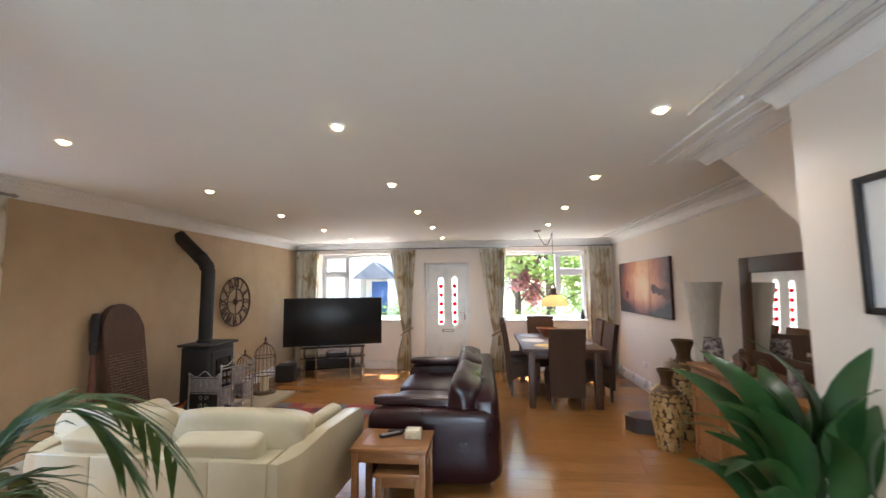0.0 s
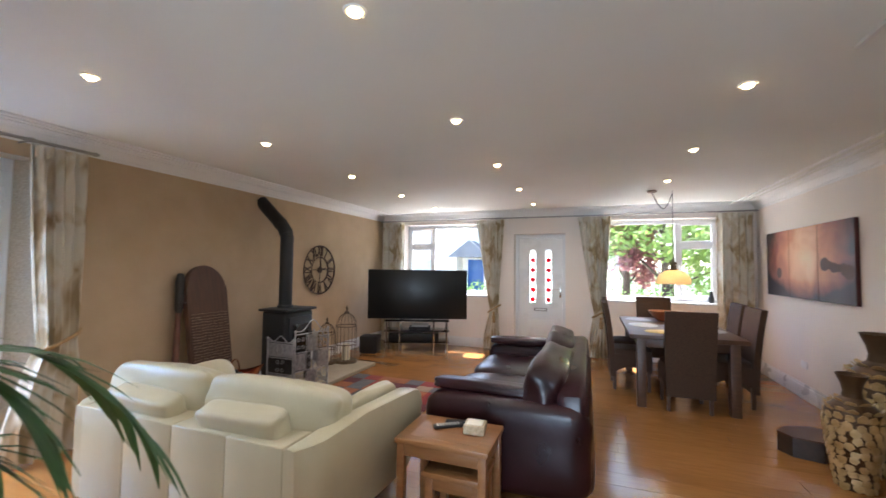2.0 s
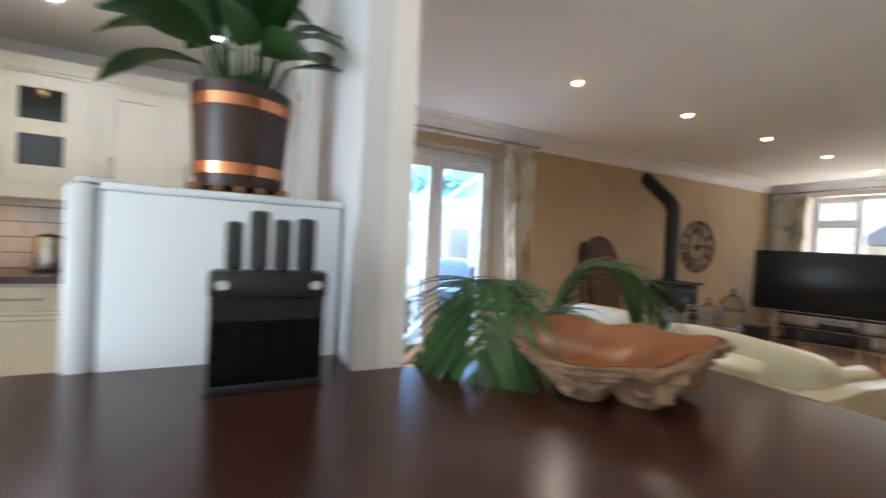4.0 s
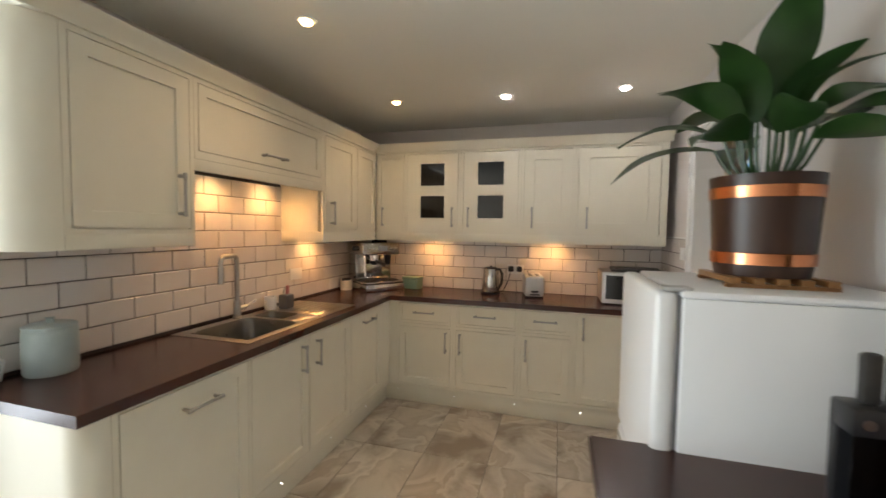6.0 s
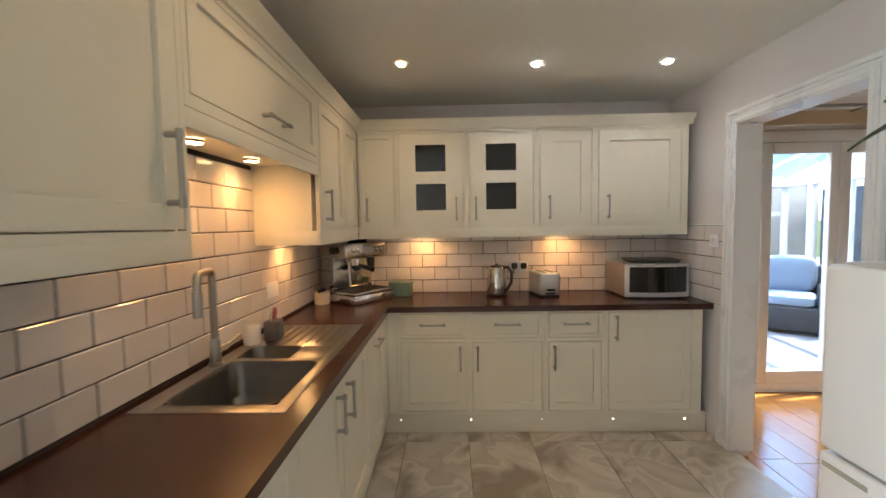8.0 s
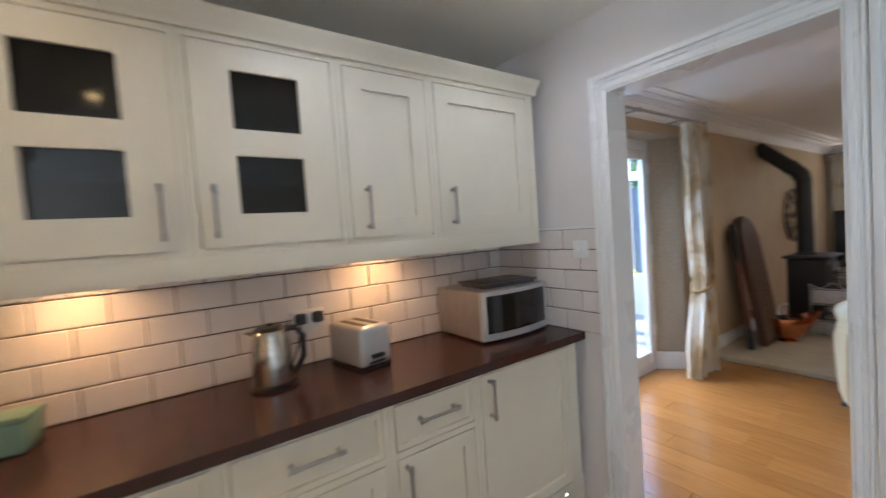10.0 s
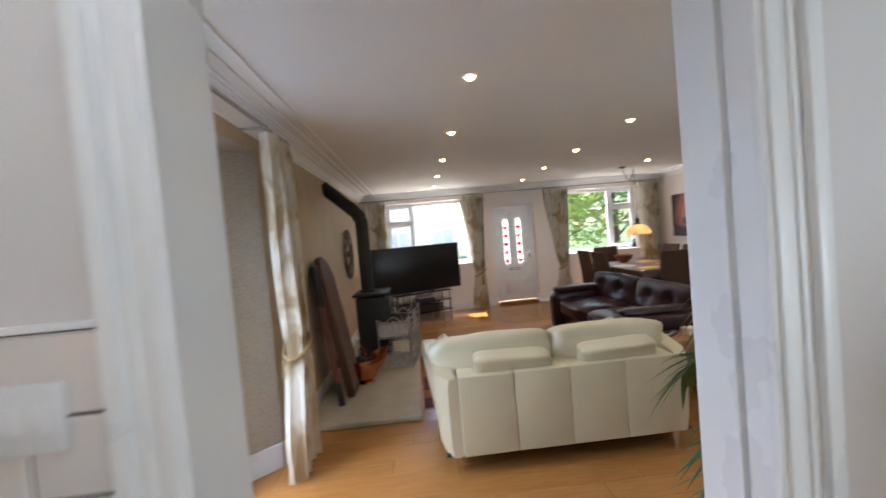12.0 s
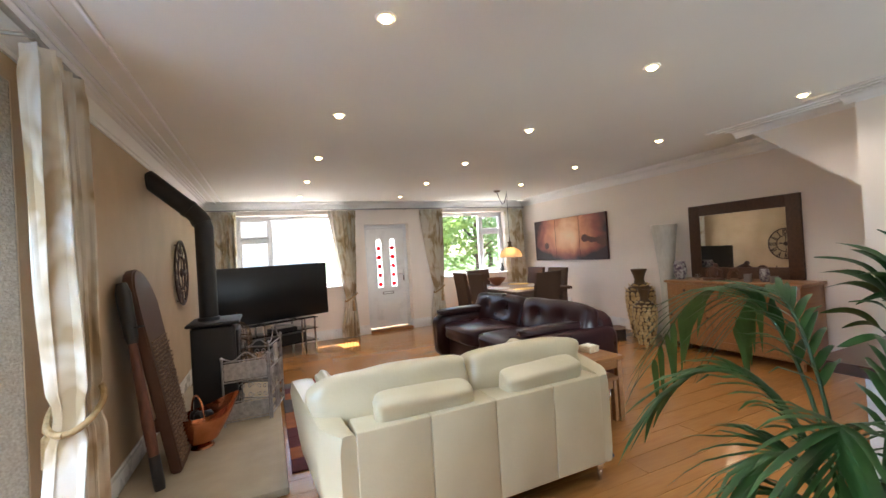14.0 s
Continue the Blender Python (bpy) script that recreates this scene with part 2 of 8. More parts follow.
def plate(bm, us, vs, holes, a0, a1, plane="xz", bevel=0.0):
    """One solid sheet on a grid of us and vs, open in the cells named in holes, from depth a0 to a1."""
    def at(i, j, a):
        return {"xz": (us[i], a, vs[j]), "xy": (us[i], vs[j], a), "yz": (a, us[i], vs[j])}[plane]
    done = {}

    def vert(i, j, k):
        if (i, j, k) not in done:
            done[i, j, k] = bm.verts.new(at(i, j, (a0, a1)[k]))
        return done[i, j, k]
    cells = {(i, j) for i in range(len(us) - 1) for j in range(len(vs) - 1)} - set(holes)
    for i, j in cells:
        for k in (0, 1):
            bm.faces.new([vert(i + p, j + q, k) for p, q in ((0, 0), (1, 0), (1, 1), (0, 1))])
        for (di, dj), (p, q) in (((-1, 0), ((0, 0), (0, 1))), ((1, 0), ((1, 0), (1, 1))), ((0, -1), ((0, 0), (1, 0))), ((0, 1), ((0, 1), (1, 1)))):
            if (i + di, j + dj) not in cells:
                bm.faces.new((vert(i + p[0], j + p[1], 0), vert(i + q[0], j + q[1], 0), vert(i + q[0], j + q[1], 1), vert(i + p[0], j + p[1], 1)))
    if bevel:
        edges = [e for e in bm.edges if len(e.link_faces) == 2 and e.calc_face_angle(0) > 1.0]
        bmesh.ops.bevel(bm, geom=edges, offset=bevel, segments=2, affect="EDGES")


def to_mesh(name, bm, mat, smooth=True):
    bmesh.ops.recalc_face_normals(bm, faces=bm.faces)
    me = bpy.data.meshes.new(name)
    if smooth:
        for f in bm.faces:
            f.smooth = True
    bm.to_mesh(me)
    bm.free()
    if smooth:
        me.set_sharp_from_angle(angle=radians(38))
    me.materials.append(mat)
    return me


def part(name, bm, mat, parent=None, label="", m=None, smooth=True):
    """Link a bmesh as one mesh object under a thing or a part."""
    ob = new(name, to_mesh(name, bm, mat, smooth))
    ob.parent = parent
    if m is not None:
        ob.matrix_basis = m
    if label:
        ob["label"] = label
    return ob


def thing(name, m, label, category, group=""):
    ob = new(name)
    ob.empty_display_size = 0.1
    ob.matrix_basis = m
    return tagged(ob, label, category, group)


def structure(name, bm, mat, label="", category="", smooth=False):
    return tagged(part(name, bm, mat, smooth=smooth), label, category, kind="structure")


def B():
    return bmesh.new()


def boxes(*list_of, bevel=0.0):
    bm = B()
    for a, b in list_of:
        box(bm, a, b, bevel)
    return bm


# ---- the plan ----
XW, XE, XS, XB = -3.95, 2.42, 1.42, 1.57      # west wall, east wall, stair wall, face of the stair bulkhead
YN, YK0, YK1, YS = 7.98, 0.15, 0.286, -2.66   # front wall, kitchen face and living face of the dividing wall, sink wall
ZC = 2.45
YB = -4.2                              # plain wall that closes the hall behind
WIN1, WIN2, FDOOR = (-3.46, -1.72), (0.28, 1.98), (-1.24, -0.34)
SILL, HEAD, DOORH = 0.92, 2.26, 2.05
T = 0.30
FL = -0.05                             # the living room floor lies a low step under the kitchen tiles

# front wall with two windows and the door
bm = B()
box(bm, (XW - T, YN, FL - 0.012), (WIN1[0], YN + T, ZC))
box(bm, (WIN1[0], YN, FL - 0.012), (WIN1[1], YN + T, SILL))
box(bm, (WIN1[0], YN, HEAD), (WIN1[1], YN + T, ZC))
box(bm, (WIN1[1], YN, FL - 0.012), (FDOOR[0], YN + T, ZC))
box(bm, (FDOOR[0], YN, DOORH), (FDOOR[1], YN + T, ZC))
box(bm, (FDOOR[1], YN, FL - 0.012), (WIN2[0], YN + T, ZC))
box(bm, (WIN2[0], YN, FL - 0.012), (WIN2[1], YN + T, SILL))
box(bm, (WIN2[0], YN, HEAD), (WIN2[1], YN + T, ZC))
box(bm, (WIN2[1], YN, FL - 0.012), (XE + T, YN + T, ZC))
structure("wall_north", bm, CREAM)
# west wall with the french doors (living part)
FY0, FY1, FZ = 0.55, 2.60, 2.24
bm = B()
box(bm, (XW - T, YK1, FL - 0.012), (XW, FY0, ZC))
box(bm, (XW - T, FY0, FZ), (XW, FY1, ZC))
box(bm, (XW - T, FY1, FL - 0.012), (XW, YN, ZC))
structure("wall_west", bm, TAN)
FYD = 2.42                             # far edge of the french door frame; the plaster splays out from it to the room
bm = B()
prism(bm, [(XW - 0.004, FY1 + 0.001), (XW - T + 0.01, FY1 + 0.001), (XW - T + 0.01, FYD), (XW - T + 0.09, FYD), (XW - 0.004, FY1 - 0.006)], FL - 0.012, FZ - 0.004, "z")
box(bm, (XW - T + 0.01, FY0 - 0.001, FL - 0.012), (XW - 0.004, FY0 + 0.004, FZ - 0.004))
box(bm, (XW - T + 0.01, FY0, FZ - 0.004), (XW - 0.004, FY1, FZ + 0.001))
structure("trim_reveal", bm, REVEAL)
structure("wall_kitchen_west", boxes(((XW - T, YS - T, FL - 0.012), (XW, YK1, ZC))), LILAC)
structure("wall_kitchen_south", boxes(((XW, YS - T, FL - 0.012), (-0.9, YS, ZC))), LILAC)
structure("wall_hall_west", boxes(((-1.2, YB, FL - 0.012), (-0.9, YS - T, ZC))), CREAM)
structure("wall_south", boxes(((-1.2, YB - T, FL - 0.012), (-0.80, YB, ZC)), ((-0.80, YB - T, 2.12), (1.30, YB, ZC)), ((1.30, YB - T, FL - 0.012), (XS + T, YB, ZC))), CREAM)
structure("wall_stairs", boxes(((XS, YB, FL - 0.012), (XS + 0.12, 1.90, ZC))), CREAM)
structure("wall_stairs_end", boxes(((XS + 0.12, 1.78, FL - 0.012), (XE, 1.90, ZC))), CREAM)
structure("wall_east", boxes(((XE, 1.60, FL - 0.012), (XE + T, YN, ZC))), CREAM)
bm = B()
prism(bm, [(1.902, 1.69), (2.785, ZC - 0.002), (1.902, ZC - 0.002)], XB, XE - 0.002, "x")
structure("bulkhead", bm, CREAM, "cream sloping plaster soffit under the stairs", "soffit")
# dividing wall with the kitchen doorway
DX0, DX1, DZ = -3.157, -2.377, 2.07
YM = (YK0 + YK1) / 2
for name, y0, y1, mat in (("wall_dividing_kitchen", YK0, YM, LILAC), ("wall_dividing_living", YM, YK1, CREAM)):
    bm = B()
    plate(bm, (XW, DX0 - 0.02, DX1 + 0.02, -1.20), (FL - 0.012, DZ + 0.02, ZC), ((1, 0),), y0, y1)
    structure(name, bm, mat)
structure("ceiling", boxes(((XW - T, YB - T, ZC), (XE + T, YN + T, ZC + 0.2))), CEILING)
structure("floor", boxes(((XW - T, YB - T, -0.15), (XE + T, YN + T, FL - 0.013))), SUBFLOOR)

# door lining and architraves of the kitchen doorway
bm = B()
box(bm, (DX1 + 0.003, YK0 - 0.004, 0), (DX1 + 0.02, 0.196, DZ), 0.003)
box(bm, (DX1 + 0.010, 0.196, 0), (DX1 + 0.02, 0.204, DZ))
box(bm, (DX1 - 0.002, 0.204, 0), (DX1 + 0.02, YK1 + 0.004, DZ), 0.003)
lining = structure("door_lining", bm, WHITE, "white gloss painted lining of the kitchen doorway", "door frame")
part("jamb", boxes(((DX0 - 0.02, YK0 - 0.004, 0), (DX0, YK1 + 0.004, DZ))), WHITE, lining)
part("head", boxes(((DX0 - 0.02, YK0 - 0.004, DZ), (DX1 + 0.02, YK1 + 0.004, DZ + 0.02))), WHITE, lining)
for side, y, s in (("kitchen", YK0, -1), ("living", YK1, 1)):
    bm = B()
    steps = ((0.0, 0.085, 0.014), (0.010, 0.030, 0.020), (0.042, 0.052, 0.019), (0.062, 0.085, 0.026))
    for a, b, d in steps:
        y0, y1 = sorted((y, y + s * d))
        box(bm, (DX0 - b, y0, 0), (DX0 - a, y1, DZ + b), 0.003)
        box(bm, (DX1 + a, y0, 0), (DX1 + b, y1, DZ + b), 0.003)
        box(bm, (DX0 - a, y0, DZ + a), (DX1 + a, y1, DZ + b), 0.003)
    structure("trim_architrave_" + side, bm, WHITE, "white moulded architrave with stepped ridges", "architrave", True)

# skirting boards
def skirt(bm, x0, y0, x1, y1, nx, ny, h=0.125):
    """A skirting board from one floor point to another, with its face towards (nx, ny)."""
    d = 0.018
    a = (min(x0, x1, x0 + nx * d, x1 + nx * d), min(y0, y1, y0 + ny * d, y1 + ny * d))
    b = (max(x0, x1, x0 + nx * d, x1 + nx * d), max(y0, y1, y0 + ny * d, y1 + ny * d))
    box(bm, (*a, FL), (*b, h - 0.025), 0.002)
    c = 0.006
    box(bm, (a[0] + (c if nx < 0 else 0), a[1] + (c if ny < 0 else 0), h - 0.025), (b[0] - (c if nx > 0 else 0), b[1] - (c if ny > 0 else 0), h), 0.004)


bm = B()
skirt(bm, XW, FY1, XW, YN, 1, 0)
prism(bm, [(XW - 0.006, FY1 - 0.008), (XW - T + 0.095, FYD + 0.002), (XW - T + 0.095, FYD - 0.020), (XW - 0.006, FY1 - 0.030)], FL, 0.125, "z")
skirt(bm, XW + 0.02, YN, FDOOR[0] - 0.0, YN, 0, -1)
skirt(bm, FDOOR[1], YN, XE - 0.02, YN, 0, -1)
skirt(bm, FDOOR[1], YN, FDOOR[1], YN + 0.2, -1, 0)
skirt(bm, FDOOR[0], YN, FDOOR[0], YN + 0.2, 1, 0)
skirt(bm, XE, 1.92, XE, YN, -1, 0)
skirt(bm, XS, YB, XS, 1.90, -1, 0)
skirt(bm, DX1 + 0.09, YK1, -1.20, YK1, 0, 1)
skirt(bm, XW, YK1, DX0 - 0.09, YK1, 0, 1)
skirt(bm, DX0 - 0.115, YK0, DX0 - 0.086, YK0, 0, -1, 0.12)
skirt(bm, DX1 + 0.086, YK0, -2.0, YK0, 0, -1, 0.12)
structure("baseboard", bm, WHITE, "white painted skirting boards", "skirting", True)

# cornice: a stepped cove on the wall and flat ridges on the ceiling
def cornice(bm, x0, y0, x1, y1, nx, ny, mitre=0.0, drop=1.0):
    """From one corner to another along a wall whose face looks to (nx, ny)."""
    prof = [(0, ZC - 0.105), (0.012, ZC - 0.105), (0.014, ZC - 0.085), (0.028, ZC - 0.078), (0.040, ZC - 0.052), (0.062, ZC - 0.034), (0.070, ZC - 0.022), (0.098, ZC - 0.018), (0.105, ZC - 0.001), (0, ZC - 0.001)]
    prof = [(u, ZC - (ZC - v) * drop) for u, v in prof]
    ridges = ((0.105, 0.135, 0.012), (0.158, 0.172, 0.014), (0.243, 0.257, 0.015), (0.335, 0.353, 0.018))
    if nx:
        m = Matrix.Translation((x0, 0, 0))
        prism(bm, [(nx * u, v) for u, v in prof], y0, y1 + 0.06 * (mitre > 0), "y", m)
        for a, b, d in ridges:
            c = sorted((x0 + nx * a, x0 + nx * b))
            box(bm, (c[0], y0, ZC - d), (c[1], y1 + mitre * a, ZC - 0.0005), 0.003)
    else:
        m = Matrix.Translation((0, y0, 0))
        prism(bm, [(ny * u, v) for u, v in prof], x0, x1, "x", m)
        for a, b, d in ridges:
            c = sorted((y0 + ny * a, y0 + ny * b))
            box(bm, (x0, c[0], ZC - d), (x1, c[1], ZC - 0.0005), 0.003)


bm = B()
cornice(bm, XW, YK1, XW, YN, 1, 0)
cornice(bm, XW, YN, XE, YN, 0, -1)
cornice(bm, XE, 2.80, XE, YN, -1, 0)
cornice(bm, XS, YB, XS, 1.90, -1, 0, 0.55, 0.55)
cornice(bm, XB, 1.905, XB, 2.82, -1, 0, 0.45, 0.55)
CORNICE = material("cornice_white_paint", (0.86, 0.855, 0.84), 0.6, second=(0.83, 0.825, 0.81), scale=3, bump=0.03, bump_scale=120)
structure("trim_cornice", bm, CORNICE, "white plaster cornice with stepped ridges on the ceiling", "cornice", True)

# window boards, frames and panes
def window(name, x0, x1, casement, label):
    y = YN + 0.20
    w = tagged(new(name), label, "window", kind="structure")
    bm = B()
    f = 0.065
    box(bm, (x0, y, SILL), (x1, y + 0.07, SILL + f), 0.006)
    box(bm, (x0, y, HEAD - f), (x1, y + 0.07, HEAD), 0.006)
    for x in (x0, x1 - f, casement[0]):
        box(bm, (x, y, SILL + f), (x + f, y + 0.07, HEAD - f), 0.006)
    part("window_frame", bm, UPVC, w)
    a, b = (x0 + f, casement[0]) if casement[2] < 0 else (casement[1] + f, x1 - f)
    zt = HEAD - 0.42
    bm = B()
    box(bm, (a, y + 0.002, zt - f / 2), (b, y + 0.068, zt + f / 2), 0.006)
    part("transom", bm, UPVC, w)
    bm = B()
    g = 0.035
    for z0, z1 in ((SILL + f, zt - f / 2), (zt + f / 2, HEAD - f)):
        box(bm, (a, y - 0.018, z0), (a + g, y + 0.03, z1), 0.006)
        box(bm, (b - g, y - 0.018, z0), (b, y + 0.03, z1), 0.006)
        box(bm, (a + g, y - 0.018, z0), (b - g, y + 0.03, z0 + g), 0.006)
        box(bm, (a + g, y - 0.018, z1 - g), (b - g, y + 0.03, z1), 0.006)
    part("casement", bm, UPVC, w)
    for u, v in ((x0 + f, casement[0]), (casement[0] + f, x1 - f)):
        if v - u > 0.05:
            bm = B()
            box(bm, (u, y + 0.033, SILL + f), (v, y + 0.037, HEAD - f))
            part("pane", bm, PANE, w).visible_shadow = False
    bm = B()
    box(bm, (x0 - 0.05, YN - 0.05, SILL - 0.035), (x1 + 0.05, y + 0.02, SILL), 0.008)
    part("window_sill", bm, UPVC, w, "white window board")


window("window_1", *WIN1, (-2.93, -2.93, -1), "white double-glazed front window behind the television")
window("window_2", *WIN2, (1.37, 1.37, 1), "white double-glazed front window beside the dining table")

# ---- recessed ceiling lights ----
BULB_W, BULB_C = glow("warm_bulb", (1.0, 0.70, 0.30), 6.0), glow("cool_bulb", (0.88, 0.93, 1.0), 14.0)


def downlight(x, y, cool=False, power=9.0, warm=None):
    d = thing("downlight", pose(x, y, ZC), "small round recessed ceiling spotlight, lit " + ("cool white" if cool else "warm white"), "spotlight", "ceiling spotlights")
    bm = B()
    lathe(bm, [(0.030, -0.001), (0.030, -0.006), (0.043, -0.007), (0.047, -0.004), (0.047, 0.0005)], 24, cap=False)
    part("bezel", bm, WHITE, d)
    bm = B()
    lathe(bm, [(0.004, -0.022), (0.016, -0.020), (0.025, -0.014), (0.029, -0.0065), (0.029, 0.0)], 20)
    part("bulb", bm, BULB_C if cool else BULB_W, d)
    l = bpy.data.lights.new("downlight_lamp", "SPOT")
    l.energy, l.color, l.shadow_soft_size, l.spot_size, l.spot_blend = power * 0.42, COOL if cool else (warm or WARM), 0.03, radians(150), 0.9
    lamp = new("downlight_lamp", l)
    lamp.parent, lamp.location = d, (0, 0, -0.045)


for x in (-2.45, -0.77, 0.91):
    for y in (2.01, 3.27, 4.54, 5.81, 7.09):
        if x > 0 and y > 6:
            continue
        downlight(x, y, power=6.5)
downlight(-0.77, 0.74, power=6.0)
downlight(-3.07, -1.905, power=4.3, warm=TUNGSTEN)
downlight(-1.86, -1.85, power=4.9, warm=TUNGSTEN)
downlight(-3.12, -1.09, True, 3.8)
downlight(-3.13, -0.30, True, 3.8)

# ---- kitchen ----
ZW0, ZW1 = 0.88, 0.92          # worktop
FX, FYS = -3.365, -2.078       # cabinet fronts: back run faces east, sink run faces north


def bar_handle(parent, x, z, length, upright, y=-0.001):
    bm = B()
    d = (0, 0, 1) if upright else (1, 0, 0)
    c = Vector((x, y - 0.034, z))
    h = Vector(d) * length / 2
    tube(bm, [c - h, c + h], 0.0065, 10)
    for s in (-1, 1):
        p = c + s * h * 0.86
        tube(bm, [p, p + Vector((0, 0.035, 0))], 0.008, 8)
        tube(bm, [p - Vector(d) * 0.012, p + Vector(d) * 0.012], 0.0085, 10)
    part("handle", bm, STEEL, parent, "brushed steel bar handle")


def shaker(parent, name, x0, x1, z0, z1, handle=None, rail=0.075, panes=False, lines=False):
    """A framed cabinet front with a sunken panel; local front at y = 0."""
    g = 0.004
    x0, x1, z0, z1 = x0 + g, x1 - g, z0 + g, z1 - g
    r = min(rail, (x1 - x0) * 0.3, (z1 - z0) * 0.22)
    bm = B()
    if panes:
        plate(bm, (x0, x0 + 0.12, x1 - 0.12, x1), (z0, z0 + 0.108, z0 + 0.300, z0 + 0.388, z0 + 0.580, z1), ((1, 1), (1, 3)), 0, 0.02, bevel=0.0012)
    else:
        box(bm, (x0, 0, z0), (x1, 0.02, z1))
        front = min(bm.faces, key=lambda f: f.calc_center_median().y)
        bmesh.ops.inset_region(bm, faces=[front], thickness=r, depth=0)
        bmesh.ops.inset_region(bm, faces=[front], thickness=0.002, depth=-0.012)
    d = part(name, bm, CABINET, parent)
    if panes:
        for a, b in ((z0 + 0.108, z0 + 0.300), (z0 + 0.388, z0 + 0.580)):
            bm = B()
            box(bm, (x0 + 0.12, 0.012, a), (x1 - 0.12, 0.016, b))
            part("pane", bm, DARKGLASS, d, "dark glass pane")
    if handle:
        bar_handle(d, *handle)
    return d


def cabinet(m, w, z0, z1, depth, fronts, label, group, low=0.0):
    c = thing("kitchen_cabinet", m, label, "cabinet", group)
    fw = 0.022
    bm = B()
    box(bm, (0.0005, 0.045, z0), (w - 0.0005, depth, z1 - low))
    part("body", bm, CABINET, c)
    bm = B()
    rows, holes = [z0], []
    for f in fronts:
        rows += [f[3], f[4]]
        holes.append((1, len(rows) - 2))
    plate(bm, (0.001, min(f[1] for f in fronts), max(f[2] for f in fronts), w - 0.001), rows + [z1], holes, 0.001, 0.021, bevel=0.0008)
    part("face_frame", bm, CABINET, c)
    for f in fronts:
        shaker(c, f[0], f[1], f[2], f[3], f[4], *f[5:])
    return c


def base_label(k):
    return "cream painted shaker base cabinet with " + k


E_, S_ = (lambda y, w: pose(FX, y, 0, 0, 0, 90)), (lambda x, w: pose(x, FYS, 0, 0, 0, 180))
BASE = "base cabinets"
for y0, y1, hx in ((-2.01, -1.51, 0.86), (-1.51, -0.98, 0.13), (-0.98, -0.57, 0.17)):
    w = y1 - y0
    cabinet(E_(y0, w), w, 0.15, ZW0, 0.56, [
        ("door", 0.022, w - 0.022, 0.172, 0.665, (0.06 if hx < 0.5 else w - 0.06, 0.555, 0.17, True)),
        ("drawer", 0.022, w - 0.022, 0.690, 0.865, (w / 2, 0.79, 0.18, False), 0.028)], base_label("one drawer above a door"), BASE)
w = 0.66
cabinet(E_(-0.57, w), w, 0.15, ZW0, 0.56, [("door", 0.022, w - 0.07, 0.172, 0.865, (0.07, 0.76, 0.17, True))], base_label("one tall plain door"), BASE)
w = 0.61
cabinet(S_(-1.13, w), w, 0.15, ZW0, 0.56, [("door", 0.022, w - 0.01, 0.172, 0.865, (w / 2 + 0.03, 0.775, 0.17, False))], base_label("a wide door and level handle"), BASE)
cabinet(S_(-1.74, 0.47), 0.47, 0.15, ZW0, 0.56, [("door", 0.01, 0.465, 0.172, 0.865, (0.40, 0.745, 0.155, True))], base_label("a door under the sink"), BASE, 0.22)
cabinet(S_(-2.21, 0.49), 0.49, 0.15, ZW0, 0.56, [("door", 0.005, 0.48, 0.172, 0.865, (0.07, 0.745, 0.155, True))], base_label("a door under the drainer"), BASE, 0.22)
cabinet(S_(-2.70, 0.50), 0.50, 0.15, ZW0, 0.56, [("door", 0.01, 0.49, 0.172, 0.865, (0.25, 0.79, 0.17, False))], base_label("a door and level handle"), BASE, 0.22)
# corner posts and rounded end panel
c = thing("corner_post", pose(0, 0, 0), "cream painted corner post between the base cabinets", "cabinet")
bm = B()
box(bm, (FX - 0.3, FYS + 0.001, 0.15), (FX, -2.011, ZW0), 0.002)
part("post", bm, CABINET, c)
bm = B()
box(bm, (-3.90, -2.62, 0.15), (-3.201, FYS - 0.002, ZW0), 0.002)
part("panel", bm, CABINET, c)


def rounded_end(name, x0, x1, y0, y1, z0, z1, label):
    """A panel whose free corner (x1, y1) is a quarter round."""
    r = x1 - x0 - 0.002
    poly = [(x0, y0), (x1, y0)] + [(x1 - r + r * math.cos(a), y1 - r + r * math.sin(a)) for a in (i * math.pi / 16 for i in range(9))]
    t = thing(name, pose(0, 0, 0), label, "cabinet")
    bm = B()
    prism(bm, poly, z0, z1, "z")
    part("panel", bm, CABINET, t)


rounded_end("curved_base_end", -1.13, -1.04, -2.64, FYS, 0.0, ZW0, "cream curved end panel of the base cabinets")
rounded_end("curved_wall_end", -1.15, -1.02, -2.659, -2.30, 1.40, 2.165, "cream curved end panel of the wall cabinets")

# plinths with tiny lights
SPARK = glow("plinth_bulb", (0.9, 0.95, 1.0), 3.0)
t = thing("plinth", pose(0, 0, 0), "cream plinth with tiny floor lights under the base cabinets", "plinth")
bm = B()
box(bm, (FX - 0.06, FYS - 0.06, 0.0), (FX - 0.035, YK0 - 0.004, 0.148), 0.002)
part("board", bm, CABINET, t)
bm = B()
box(bm, (FX - 0.035, FYS - 0.06, 0.0), (-1.132, FYS - 0.035, 0.148), 0.002)
part("board", bm, CABINET, t)
for x, y in [(FX - 0.034, -2.0 + 0.5 * i) for i in range(5)]:
    bm = B()
    lathe(bm, [(0.003, 0), (0.003, 0.003)], 10, pose(x, y, 0.095, 0, 90, 0))
    part("plinth_light", bm, SPARK, t)
for x in (-1.5, -2.0, -2.5, -3.0):
    bm = B()
    lathe(bm, [(0.003, 0), (0.003, 0.003)], 10, pose(x, FYS - 0.034, 0.095, -90, 0, 0))
    part("plinth_light", bm, SPARK, t)

